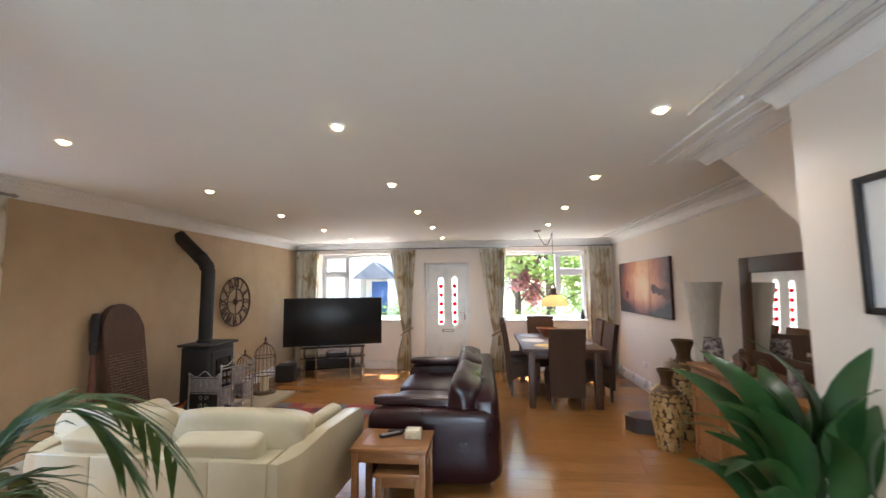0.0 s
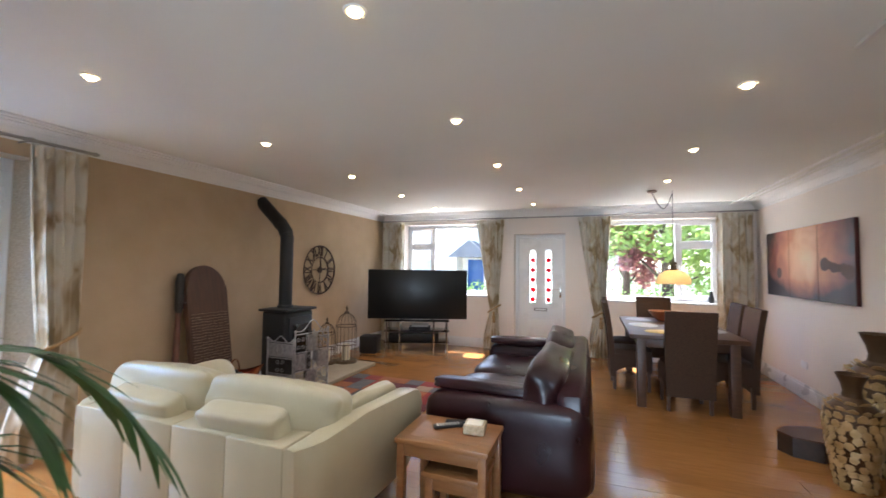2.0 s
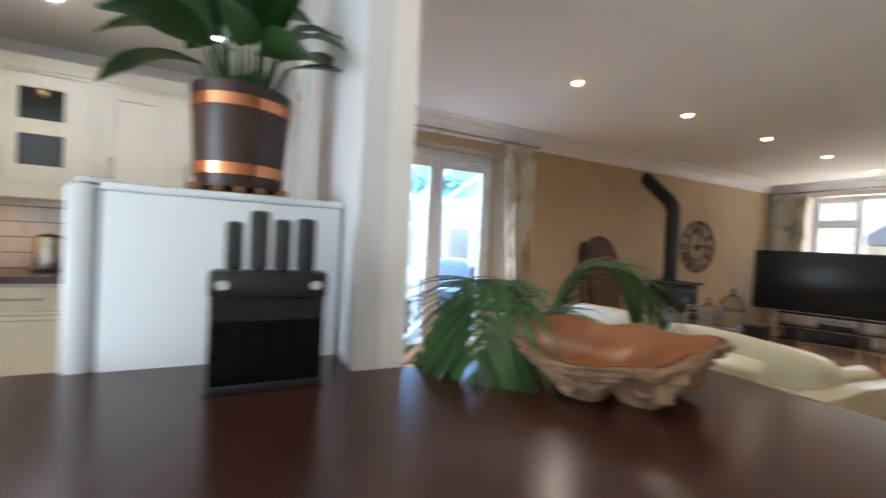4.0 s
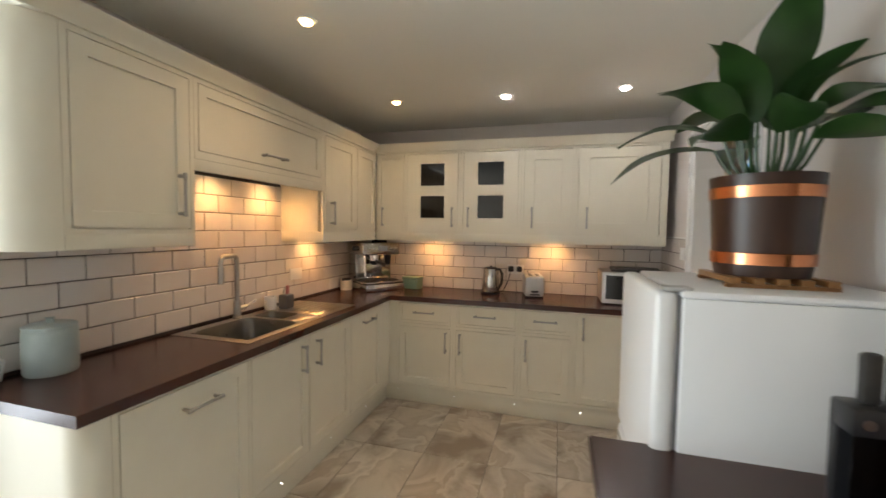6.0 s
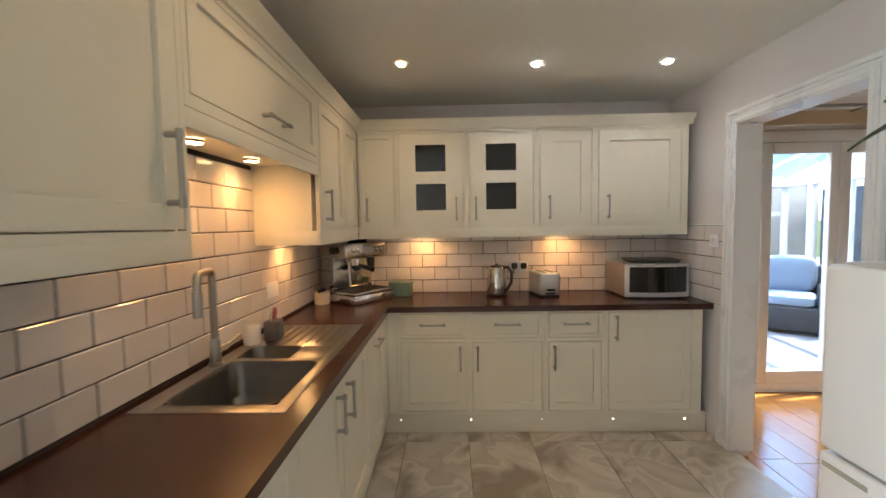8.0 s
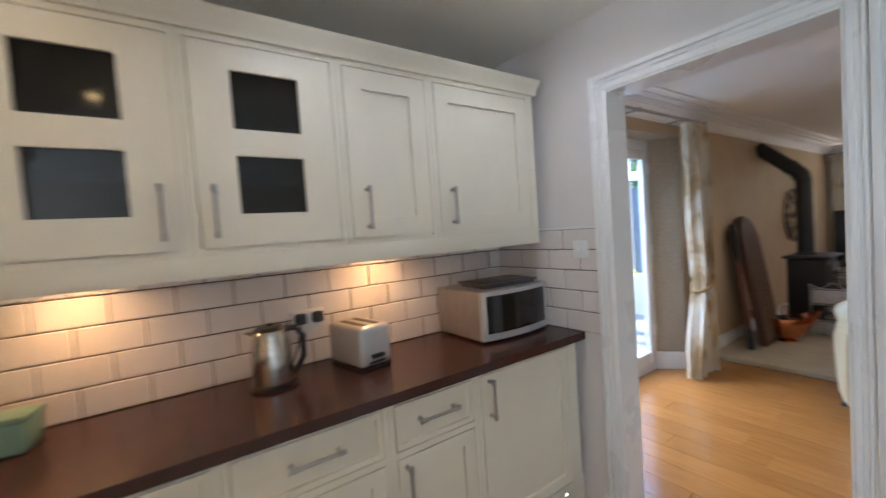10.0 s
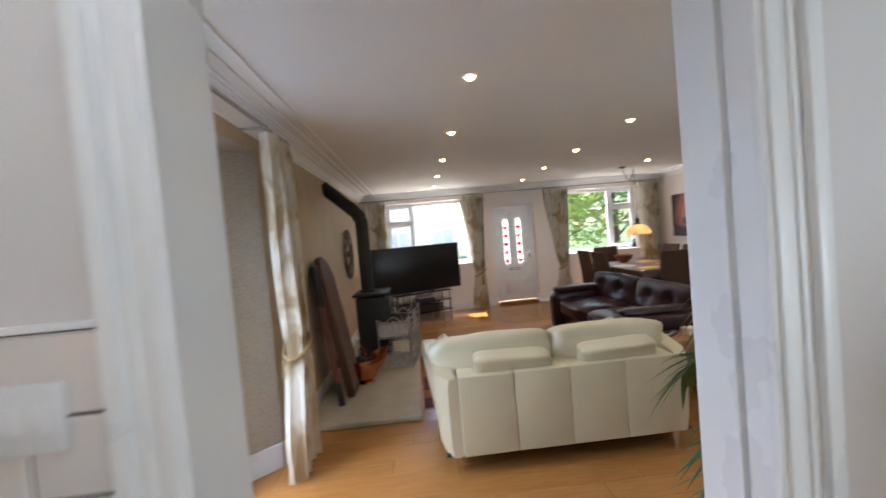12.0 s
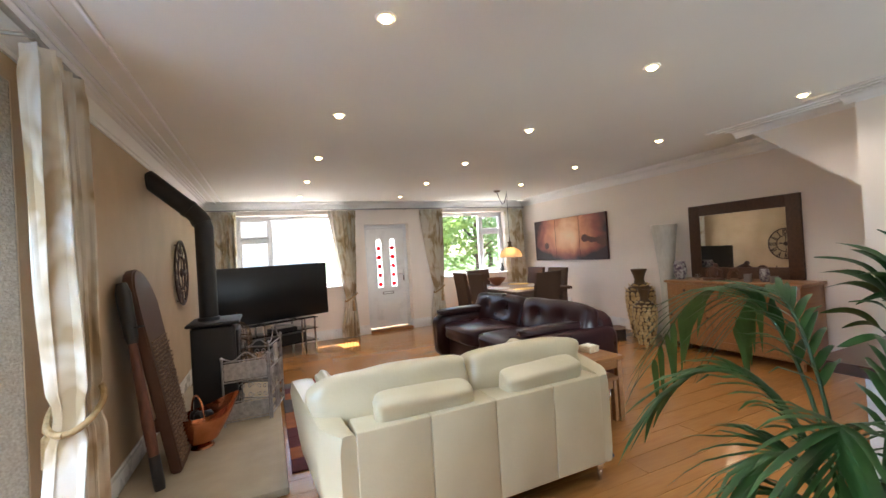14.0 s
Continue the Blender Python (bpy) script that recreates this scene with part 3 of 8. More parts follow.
# worktop, cut round the sink
SX0, SX1, SY0, SY1 = -2.86, -1.79, -2.62, -2.13
t = thing("kitchen_worktop", pose(0, 0, 0), "dark mahogany laminate worktop turning the corner", "worktop")
bm = B()
YF = -2.058
plate(bm, (XW + 0.001, -3.345, SX0 + 0.02, SX1 - 0.02, -1.02), (YS + 0.001, SY0 + 0.02, SY1 - 0.02, YF, YK0 - 0.002), ((2, 1), (1, 3), (2, 3), (3, 3)), ZW0, ZW1, "xy", 0.006)
part("top", bm, WORKTOP, t)

# sink
s = thing("kitchen_sink", pose(SX0, SY0, ZW1), "stainless steel sink with two bowls and ribbed drainer", "sink")
L, W = SX1 - SX0, SY1 - SY0
# same steel as the deck, darkened: the shade inside the bowls is in the colour
SHADED_BOWL = material("shaded_steel_bowl", (0.20, 0.19, 0.175), 0.30, 1.0, scale=20)


def bowl_rect(bm, x0, x1, y0, y1, depth, r=0.05, rim=0.004):
    def ring(inset, z, rad):
        pts = []
        for cx, cy, a0 in ((x1 - inset - rad, y1 - inset - rad, 0), (x0 + inset + rad, y1 - inset - rad, 90), (x0 + inset + rad, y0 + inset + rad, 180), (x1 - inset - rad, y0 + inset + rad, 270)):
            for k in range(5):
                a = radians(a0 + 22.5 * k)
                pts.append(bm.verts.new((cx + rad * math.cos(a), cy + rad * math.sin(a), z)))
        return pts
    rings = [ring(-0.006, rim, r + 0.006), ring(0, rim, r), ring(0.006, -0.01, r), ring(0.012, -depth + 0.03, r), ring(0.035, -depth, r * 0.9)]
    for a, b in zip(rings, rings[1:]):
        for i in range(20):
            bm.faces.new((a[i], a[(i + 1) % 20], b[(i + 1) % 20], b[i]))
    bm.faces.new(rings[-1])


bm = B()
bx0, bx1, hx0, hx1 = L - 0.46, L - 0.05, L - 0.67, L - 0.50
z = 0.003
box(bm, (0, 0, 0.0005), (L, 0.07, z), 0.001)
box(bm, (0, W - 0.045, 0.0005), (L, W, z), 0.001)
box(bm, (bx1, 0.07, 0.0005), (L, W - 0.045, z), 0.001)
box(bm, (hx1, 0.07, 0.0005), (bx0, W - 0.045, z), 0.001)
box(bm, (hx0, 0.30, 0.0005), (hx1, W - 0.045, z), 0.001)
box(bm, (0, 0.07, 0.0005), (hx0, W - 0.045, z), 0.001)
part("deck", bm, STEEL, s)
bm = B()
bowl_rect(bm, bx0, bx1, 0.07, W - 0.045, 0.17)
part("bowl", bm, SHADED_BOWL, s)
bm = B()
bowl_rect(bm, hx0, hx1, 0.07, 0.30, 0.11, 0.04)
part("half_bowl", bm, SHADED_BOWL, s)
bm = B()
for i in range(7):
    y = 0.10 + i * 0.048
    tube(bm, [(0.04, y, 0.004), (hx0 - 0.04, y, 0.003)], 0.005, 6)
part("drainer_ribs", bm, STEEL, s)
bm = B()
lathe(bm, [(0.035, 0), (0.03, 0.004), (0.012, 0.002)], 20, pose((bx0 + bx1) / 2, 0.2, -0.168))
part("waste", bm, CHROME, s)

# tap
t = thing("kitchen_tap", pose(-2.21, -2.59, ZW1 + 0.003), "brushed steel mixer tap with a squared swan neck", "tap")
bm = B()
lathe(bm, [(0.028, 0), (0.028, 0.01), (0.022, 0.014), (0.022, 0.10), (0.016, 0.11)], 20)
part("body", bm, STEEL, t)
bm = B()
arc = [(0, 0, 0.10), (0, 0, 0.36)] + [(0, 0.03 - 0.03 * math.cos(radians(a)), 0.36 + 0.03 * math.sin(radians(a))) for a in (30, 60, 90)] + [(0, 0.13, 0.39)] + [(0, 0.13 + 0.03 * math.sin(radians(a)), 0.36 + 0.03 * math.cos(radians(a))) for a in (30, 60, 90)] + [(0, 0.16, 0.27)]
tube(bm, [(x + y * 1.06, y * 0.30, zz) for x, y, zz in arc], 0.0145, 12)
part("spout", bm, STEEL, t)
bm = B()
e = (0.170, 0.048)
tube(bm, [(e[0], e[1], 0.33), (e[0], e[1], 0.235)], 0.018, 14)
part("nozzle", bm, STEEL, t)
bm = B()
tube(bm, [(0.0, 0.0, 0.06), (-0.05, 0.02, 0.065)], 0.014, 12)
tube(bm, [(-0.05, 0.02, 0.065), (-0.10, 0.05, 0.10)], 0.006, 8)
part("lever", bm, STEEL, t)

# wall cabinets
UX, UY = -3.55, -2.30
Z0, Z1 = 1.455, 2.165
WALLG = "wall cabinets"
EU, SU = (lambda y: pose(UX, y, 0, 0, 0, 90)), (lambda x: pose(x, UY, 0, 0, 0, 180))
wl = "cream painted shaker wall cabinet with "
D = 0.395
cabinet(EU(-2.295), 0.275, Z0, Z1, D, [("door", 0.005, 0.265, Z0 + 0.02, Z1 - 0.02, (0.07, Z0 + 0.14, 0.17, True), 0.05)], wl + "a narrow door in the corner", WALLG)
for y0, y1, h in ((-2.02, -1.51, 0.44), (-1.51, -1.00, 0.07)):
    cabinet(EU(y0), y1 - y0, Z0, Z1, D, [("door", 0.022, y1 - y0 - 0.022, Z0 + 0.02, Z1 - 0.02, (h, Z0 + 0.14, 0.17, True), 0.075, True)], wl + "dark glass panes", WALLG)
cabinet(EU(-1.00), 0.42, Z0, Z1, D, [("door", 0.022, 0.398, Z0 + 0.02, Z1 - 0.02, (0.09, Z0 + 0.14, 0.17, True), 0.11)], wl + "a single plain door", WALLG)
cabinet(EU(-0.58), 0.66, Z0, Z1, D, [("door", 0.022, 0.61, Z0 + 0.02, Z1 - 0.02, (0.09, Z0 + 0.14, 0.17, True), 0.11)], wl + "a wide plain door", WALLG)
cabinet(SU(-1.15), 0.51, Z0, Z1, 0.355, [("door", 0.022, 0.488, Z0 + 0.02, Z1 - 0.02, (0.43, Z0 + 0.17, 0.19, True), 0.085)], wl + "a single door at the end", WALLG)
cabinet(SU(-1.66), 1.04, 1.80, Z1, 0.355, [("door", 0.022, 1.018, 1.835, Z1 - 0.02, (0.52, 1.89, 0.19, False), 0.085)], wl + "one wide lift-up door", WALLG)
cabinet(SU(-2.70), 0.50, Z0, Z1, 0.355, [("door", 0.022, 0.478, Z0 + 0.02, Z1 - 0.02, (0.10, Z0 + 0.14, 0.17, True), 0.085)], wl + "a single door beside the sink", WALLG)
cabinet(SU(-3.20), 0.348, Z0, Z1, 0.355, [("door", 0.005, 0.343, Z0 + 0.02, Z1 - 0.02, None, 0.075)], wl + "a plain corner door", WALLG)

# pelmet and cornice of the wall cabinets
t = thing("cabinet_pelmet", pose(0, 0, 0), "cream painted pelmet under the wall cabinets", "pelmet")
for a, b in (((UX - 0.02, UY, 1.385), (UX - 0.002, 0.08, 1.459)), ((-1.66, UY - 0.02, 1.40), (-1.152, UY - 0.002, 1.459)), ((-3.55, UY - 0.02, 1.385), (-2.70, UY - 0.002, 1.459)),
             ((-2.70, UY - 0.02, 1.745), (-1.66, UY - 0.002, 1.799)), ((UX - 0.38, 0.062, 1.385), (UX - 0.02, 0.08, 1.459)),
             ((-2.718, -2.655, 1.385), (-2.70, UY - 0.02, 1.459)), ((-1.678, -2.655, 1.40), (-1.66, UY - 0.02, 1.459))):
    bm = B()
    box(bm, a, b, 0.002)
    part("board", bm, CABINET, t)
t = thing("cabinet_cornice", pose(0, 0, 0), "cream painted flared cornice on top of the wall cabinets", "cornice")
prof = [(0, 2.166), (0.012, 2.166), (0.018, 2.188), (0.045, 2.214), (0.052, 2.234), (0.0, 2.234)]
bm = B()
prism(bm, [(UX + u, v) for u, v in prof], UY, 0.10, "y")
part("moulding", bm, CABINET, t)
bm = B()
prism(bm, [(UY + u, v) for u, v in prof], UX + 0.05, -1.02, "x")
part("moulding", bm, CABINET, t)
bm = B()
prism(bm, [(-1.072 + u, v) for u, v in prof], -2.655, UY, "y")
part("moulding", bm, CABINET, t)
bm = B()
box(bm, (XW + 0.002, -2.655, 2.1655), (UX, 0.10, 2.175))
box(bm, (UX, -2.655, 2.1655), (-1.07, UY, 2.175))
part("top_board", bm, CABINET, t)

# lights under the wall cabinets
def under_light(x, y, z, group="under-cabinet lights"):
    d = thing("under_cabinet_light", pose(x, y, z), "small round amber light under a wall cabinet", "spotlight", group)
    bm = B()
    lathe(bm, [(0.034, -0.012), (0.036, -0.004), (0.036, 0)], 20, cap=False)
    part("rim", bm, CHROME, d)
    bm = B()
    lathe(bm, [(0.03, -0.010), (0.03, -0.004)], 20)
    part("lens", bm, glow("amber_lens", (1.0, 0.72, 0.36), 9.0), d)
    l = bpy.data.lights.new("under_lamp", "SPOT")
    l.energy, l.color, l.shadow_soft_size, l.spot_size, l.spot_blend = 1.3, (1.0, 0.50, 0.17), 0.05, radians(165), 0.9
    o = new("under_lamp", l)
    o.parent, o.location = d, (0, 0, -0.03)


for x, y, z in ((-3.80, -1.85, 1.454), (-3.80, -0.75, 1.454), (-3.0, -2.53, 1.454), (-2.06, -2.54, 1.799), (-2.48, -2.54, 1.799)):
    under_light(x, y, z)

# french doors to the conservatory
fd = tagged(new("door_french"), "white glazed french doors with a fixed side pane, closed", "french door", kind="structure")
FXD = XW - T + 0.02
bm = B()
f = 0.07
box(bm, (FXD, FY0, 2.14), (FXD + 0.07, FYD, FZ), 0.005)
box(bm, (FXD, FY0, 0), (FXD + 0.07, FY0 + f, 2.14), 0.005)
box(bm, (FXD, FYD - 0.055, 0), (FXD + 0.07, FYD, 2.14), 0.005)
box(bm, (FXD, 0.985, 0.03), (FXD + 0.07, 1.055, 2.14), 0.005)
box(bm, (FXD, FY0, FL - 0.012), (FXD + 0.07, FYD, 0.03), 0.004)
part("frame", bm, UPVC, fd)


def leaf(y0, y1, handle):
    st = 0.085
    bm = B()
    box(bm, (FXD + 0.03, y0, 0.035), (FXD + 0.085, y0 + st, 2.135), 0.008)
    box(bm, (FXD + 0.03, y1 - st, 0.035), (FXD + 0.085, y1, 2.135), 0.008)
    box(bm, (FXD + 0.03, y0 + st, 0.035), (FXD + 0.085, y1 - st, 0.15), 0.008)
    box(bm, (FXD + 0.03, y0 + st, 2.04), (FXD + 0.085, y1 - st, 2.135), 0.008)
    d = part("door_leaf", bm, UPVC, fd)
    bm = B()
    box(bm, (FXD + 0.055, y0 + st - 0.005, 0.145), (FXD + 0.06, y1 - st + 0.005, 2.045))
    part("pane", bm, TINTED, d).visible_shadow = False
    if handle:
        bm = B()
        box(bm, (FXD + 0.085, handle - 0.012, 0.93), (FXD + 0.094, handle + 0.012, 1.13), 0.004)
        tube(bm, [(FXD + 0.09, handle, 1.06), (FXD + 0.13, handle, 1.06), (FXD + 0.13, handle - 0.11, 1.06)], 0.009, 8)
        part("handle", bm, UPVC, d)
    bm = B()
    for zz in (0.3, 1.1, 1.9):
        box(bm, (FXD + 0.07, y1 - 0.012, zz), (FXD + 0.10, y1 + 0.012, zz + 0.11), 0.006)
    part("hinge", bm, UPVC, d)


leaf(1.055, 1.71, 1.685)
leaf(1.715, FYD - 0.055, None)
bm = B()
box(bm, (FXD + 0.03, FY0 + f, 0.03), (FXD + 0.035, 0.985, 2.14))
part("pane", bm, TINTED, fd).visible_shadow = False

# low step under the front door
structure("threshold", boxes(((FDOOR[0], YN + 0.001, FL - 0.012), (FDOOR[1], YN + T, -0.0095))), OAK, "low oak threshold of the front door", "threshold")
# front door
fdr = tagged(new("door_front"), "white panelled front door with two stained glass lights", "front door", kind="structure")
DY = YN + 0.18
bm = B()
x0, x1 = FDOOR
box(bm, (x0, DY, 0), (x0 + 0.06, DY + 0.08, DOORH), 0.005)
box(bm, (x1 - 0.06, DY, 0), (x1, DY + 0.08, DOORH), 0.005)
box(bm, (x0 + 0.06, DY, DOORH - 0.07), (x1 - 0.06, DY + 0.08, DOORH), 0.005)
part("frame", bm, UPVC, fdr)
# the leaf is built of stiles and rails round the two lights
lx0, lx1, lz1 = x0 + 0.063, x1 - 0.063, DOORH - 0.074
LT = ((-0.985, -0.865), (-0.705, -0.585))
GZ0, GZ1 = 0.80, 1.72
bm = B()
box(bm, (lx0, DY + 0.012, 0.01), (LT[0][0], DY + 0.055, lz1))
box(bm, (LT[1][1], DY + 0.012, 0.01), (lx1, DY + 0.055, lz1))
box(bm, (LT[0][1], DY + 0.012, GZ0), (LT[1][0], DY + 0.055, lz1))
for a, b in LT:
    box(bm, (a, DY + 0.012, GZ1 + 0.06), (b, DY + 0.055, lz1))
    r, cx, zc = (b - a) / 2, (a + b) / 2, GZ1
    arch = [(b, zc)] + [(cx + r * math.cos(radians(q)), zc + r * math.sin(radians(q))) for q in range(0, 181, 15)] + [(a, GZ1 + 0.0601), (b, GZ1 + 0.0601)]
    prism(bm, arch[1:], DY + 0.012, DY + 0.055, "y")
box(bm, (LT[0][0], DY + 0.012, 0.01), (LT[1][1], DY + 0.055, GZ0))
box(bm, (-1.02, DY + 0.006, 0.16), (-0.55, DY + 0.013, 0.50), 0.006)
box(bm, (-0.985, DY + 0.002, 0.195), (-0.585, DY + 0.007, 0.465), 0.005)
leafp = part("door_leaf", bm, WHITE, fdr)
bm = B()
for a, b in LT:
    r, cx = (b - a) / 2, (a + b) / 2
    pts = [(a - 0.0, 0, GZ0), (a, 0, GZ1)] + [(cx + r * math.cos(radians(q)), 0, GZ1 + r * math.sin(radians(q))) for q in range(165, 14, -15)] + [(b, 0, GZ1), (b, 0, GZ0), (a, 0, GZ0)]
    tube(bm, [(p[0], DY + 0.012, p[2]) for p in pts], 0.008, 6)
part("bead", bm, WHITE, leafp)
FROST = translucent("frosted_glass", (0.85, 0.88, 0.86), 0.85, 0.15)
RED, GREEN = translucent("red_stained_glass", (0.75, 0.015, 0.03), 0.85, 0.15), translucent("green_stained_glass", (0.25, 0.6, 0.32), 0.85, 0.15)
for a, b in LT:
    cx = (a + b) / 2
    bm = B()
    box(bm, (a - 0.004, DY + 0.030, GZ0 - 0.004), (b + 0.004, DY + 0.034, GZ1 + 0.07))
    g = part("stained_glass", bm, FROST, leafp, "frosted pane with red roses and green leaves")
    for k, zz in enumerate((0.86, 1.04, 1.22, 1.40, 1.58)):
        bm = B()
        for j in range(5):
            aa = 2 * math.pi * j / 5 + k
            lathe(bm, [(0.031, 0), (0.031, 0.003)], 8, pose(cx + 0.018 * math.cos(aa), DY + 0.0295 - 0.0006 * j, zz + 0.016 * math.sin(aa), 90, 0, 0))
        part("rose", bm, RED, g)
        bm = B()
        for s in (-1, 1):
            lathe(bm, [(0.034, 0), (0.034, 0.003)], 6, pose(cx + s * 0.026, DY + 0.0295, zz - 0.075 + s * 0.012, 90, 0, 20) @ Matrix.Diagonal((1, 0.55, 1, 1)))
        part("leaves", bm, GREEN, g)
bm = B()
box(bm, (-0.905, DY + 0.004, 0.655), (-0.665, DY + 0.012, 0.715), 0.004)
part("letter_plate", bm, STEEL, leafp, "silver letter plate with a slot")
bm = B()
box(bm, (-0.875, DY + 0.002, 0.672), (-0.695, DY + 0.005, 0.698), 0.002)
part("letter_flap", bm, WHITE, leafp)
bm = B()
box(bm, (-0.455, DY + 0.002, 0.90), (-0.425, DY + 0.012, 1.12), 0.004)
tube(bm, [(-0.44, DY + 0.01, 1.05), (-0.44, DY - 0.035, 1.05), (-0.55, DY - 0.035, 1.05)], 0.009, 8)
part("handle", bm, CHROME, leafp)

# ---- small kitchen things ----
def sub(parent, name, mat, make, label=""):
    """Build one part with make(bm)."""
    bm = B()
    make(bm)
    return part(name, bm, mat, parent, label)


def vessel(outer, thick=0.004):
    """A closed thin-walled profile from an outer one."""
    return outer + [(max(r - thick, 0.002), z) for r, z in reversed(outer) if z > outer[0][1] + thick] + [(0.002, outer[0][1] + thick)]


GREYBLUE = material("pale_blue_ceramic", (0.42, 0.50, 0.50), 0.3, second=(0.36, 0.44, 0.45), scale=12, bump=0.5, bump_scale=40)
MINT = material("mint_tin", (0.20, 0.34, 0.27), 0.4, scale=6)
APPL = material("appliance_white", (0.80, 0.80, 0.80), 0.3, second=(0.77, 0.77, 0.77), scale=3)
SILVER = material("silver_plastic", (0.60, 0.60, 0.59), 0.32, 0.4, scale=6)
POTBROWN = material("brown_pot", (0.16, 0.10, 0.07), 0.4, scale=10)

t = thing("storage_canister", pose(-1.25, -2.565, ZW1), "pale blue ceramic storage canister with a lid on the worktop", "canister")
sub(t, "jar", GREYBLUE, lambda bm: lathe(bm, [(0.076, 0), (0.082, 0.01), (0.084, 0.09), (0.082, 0.165), (0.078, 0.17)], 28))
sub(t, "lid", GREYBLUE, lambda bm: lathe(bm, [(0.080, 0.170), (0.081, 0.183), (0.07, 0.190), (0.012, 0.193), (0.012, 0.207), (0.016, 0.212), (0.002, 0.214)], 28))
t = thing("room_thermostat", pose(-1.08, -2.60, ZW1, 0, 0, 200), "small white digital thermostat on a stand", "thermostat")
sub(t, "case", APPL, lambda bm: box(bm, (-0.045, -0.012, 0), (0.045, 0.014, 0.085), 0.006, m=pose(0, 0, 0.002, 12, 0, 0)))
sub(t, "screen", material("grey_lcd", (0.22, 0.27, 0.25), 0.25), lambda bm: box(bm, (-0.022, -0.015, 0.03), (0.022, -0.0125, 0.07), m=pose(0, 0, 0.002, 12, 0, 0)))
t = thing("ceramic_mug", pose(-2.50, -2.585, ZW1 + 0.004), "small cream ceramic pot beside the tap", "mug")
sub(t, "body", APPL, lambda bm: lathe(bm, vessel([(0.036, 0), (0.04, 0.02), (0.04, 0.075), (0.036, 0.09)]), 20, cap=False))
t = thing("sponge_caddy", pose(-2.57, -2.51, ZW1 + 0.004), "grey sponge caddy with a washing-up brush beside the sink", "caddy")
sub(t, "tub", material("grey_plastic", (0.10, 0.10, 0.11), 0.5), lambda bm: box(bm, (-0.045, -0.035, 0), (0.045, 0.035, 0.10), 0.012))
sub(t, "handle", STEEL, lambda bm: tube(bm, [(0.03 * math.cos(radians(a)), 0, 0.10 + 0.05 * math.sin(radians(a))) for a in range(0, 181, 20)], 0.005, 6))
sub(t, "brush", material("pink_brush", (0.45, 0.16, 0.18), 0.5), lambda bm: tube(bm, [(-0.01, 0, 0.09), (0.0, 0.01, 0.16)], 0.012, 8))
t = thing("wall_socket", pose(-2.85, -2.642, 1.13), "white double wall socket on the splashback", "socket")
sub(t, "plate", APPL, lambda bm: box(bm, (-0.073, 0, -0.043), (0.073, 0.010, 0.043), 0.004))

POLISHED = material("polished_steel", (0.62, 0.60, 0.57), 0.17, 1.0, second=(0.50, 0.48, 0.45), scale=14, stretch=(1, 1, 6))
# coffee machine: front looks to +y in its own frame
t = thing("coffee_machine", pose(-3.66, -2.36, ZW1, 0, 0, -38) @ Matrix.Scale(1.15, 4), "brushed steel espresso machine with a grinder hopper and drip tray", "coffee machine")
sub(t, "base", POLISHED, lambda bm: (box(bm, (-0.17, -0.16, 0.005), (0.17, 0.15, 0.06), 0.01), box(bm, (-0.16, -0.16, 0.06), (0.16, -0.02, 0.30), 0.008)))
sub(t, "head", POLISHED, lambda bm: box(bm, (-0.17, -0.16, 0.28), (0.17, 0.12, 0.38), 0.018, 3))
sub(t, "drip_tray", CHROME, lambda bm: (box(bm, (-0.165, 0.0, 0.06), (0.165, 0.19, 0.078), 0.006), box(bm, (-0.17, 0.15, 0.0), (0.17, 0.20, 0.06), 0.012)))
sub(t, "grille", BLACK, lambda bm: [box(bm, (-0.15, 0.015 + 0.022 * i, 0.078), (0.15, 0.025 + 0.022 * i, 0.081)) for i in range(7)])
sub(t, "hopper", material("smoked_hopper", (0.03, 0.02, 0.018), 0.15), lambda bm: lathe(bm, [(0.06, 0.38), (0.085, 0.43), (0.088, 0.445), (0.03, 0.45)], 24, pose(-0.07, -0.06, 0)))
sub(t, "control_panel", material("lit_display", (0.35, 0.38, 0.42), 0.2), lambda bm: box(bm, (-0.05, 0.118, 0.315), (0.03, 0.124, 0.355), 0.002))
for x in (-0.12, -0.085, 0.07, 0.105):
    sub(t, "button", CHROME, lambda bm: lathe(bm, [(0.013, 0), (0.013, 0.008), (0.010, 0.010)], 16, pose(x, 0.12, 0.335, -90, 0, 0)))
sub(t, "group_head", CHROME, lambda bm: lathe(bm, [(0.035, 0.23), (0.038, 0.25), (0.038, 0.285)], 20, pose(0.03, 0.05, 0)))
sub(t, "portafilter", BLACK, lambda bm: (tube(bm, [(0.03, 0.08, 0.235), (0.03, 0.21, 0.215)], [0.012, 0.017], 10), lathe(bm, [(0.02, 0.20), (0.036, 0.215), (0.036, 0.235)], 20, pose(0.03, 0.05, 0))))
sub(t, "grinder_spout", BLACK, lambda bm: lathe(bm, [(0.02, 0.20), (0.03, 0.28)], 16, pose(-0.09, 0.05, 0)))
sub(t, "steam_wand", CHROME, lambda bm: tube(bm, [(0.14, 0.09, 0.29), (0.145, 0.12, 0.26), (0.15, 0.14, 0.12)], 0.006, 8))
sub(t, "steam_knob", BLACK, lambda bm: lathe(bm, [(0.02, 0), (0.024, 0.02), (0.02, 0.03)], 16, pose(0.17, 0.02, 0.335, 0, 90, 0)))
t = thing("knock_box", pose(-3.50, -2.57, ZW1), "small cream knock box with a dark bar", "knock box")
sub(t, "box", CABINET, lambda bm: lathe(bm, vessel([(0.05, 0), (0.055, 0.01), (0.055, 0.09)]), 20, cap=False))
sub(t, "bar", BLACK, lambda bm: tube(bm, [(-0.06, 0, 0.092), (0.06, 0, 0.10)], 0.014, 10))
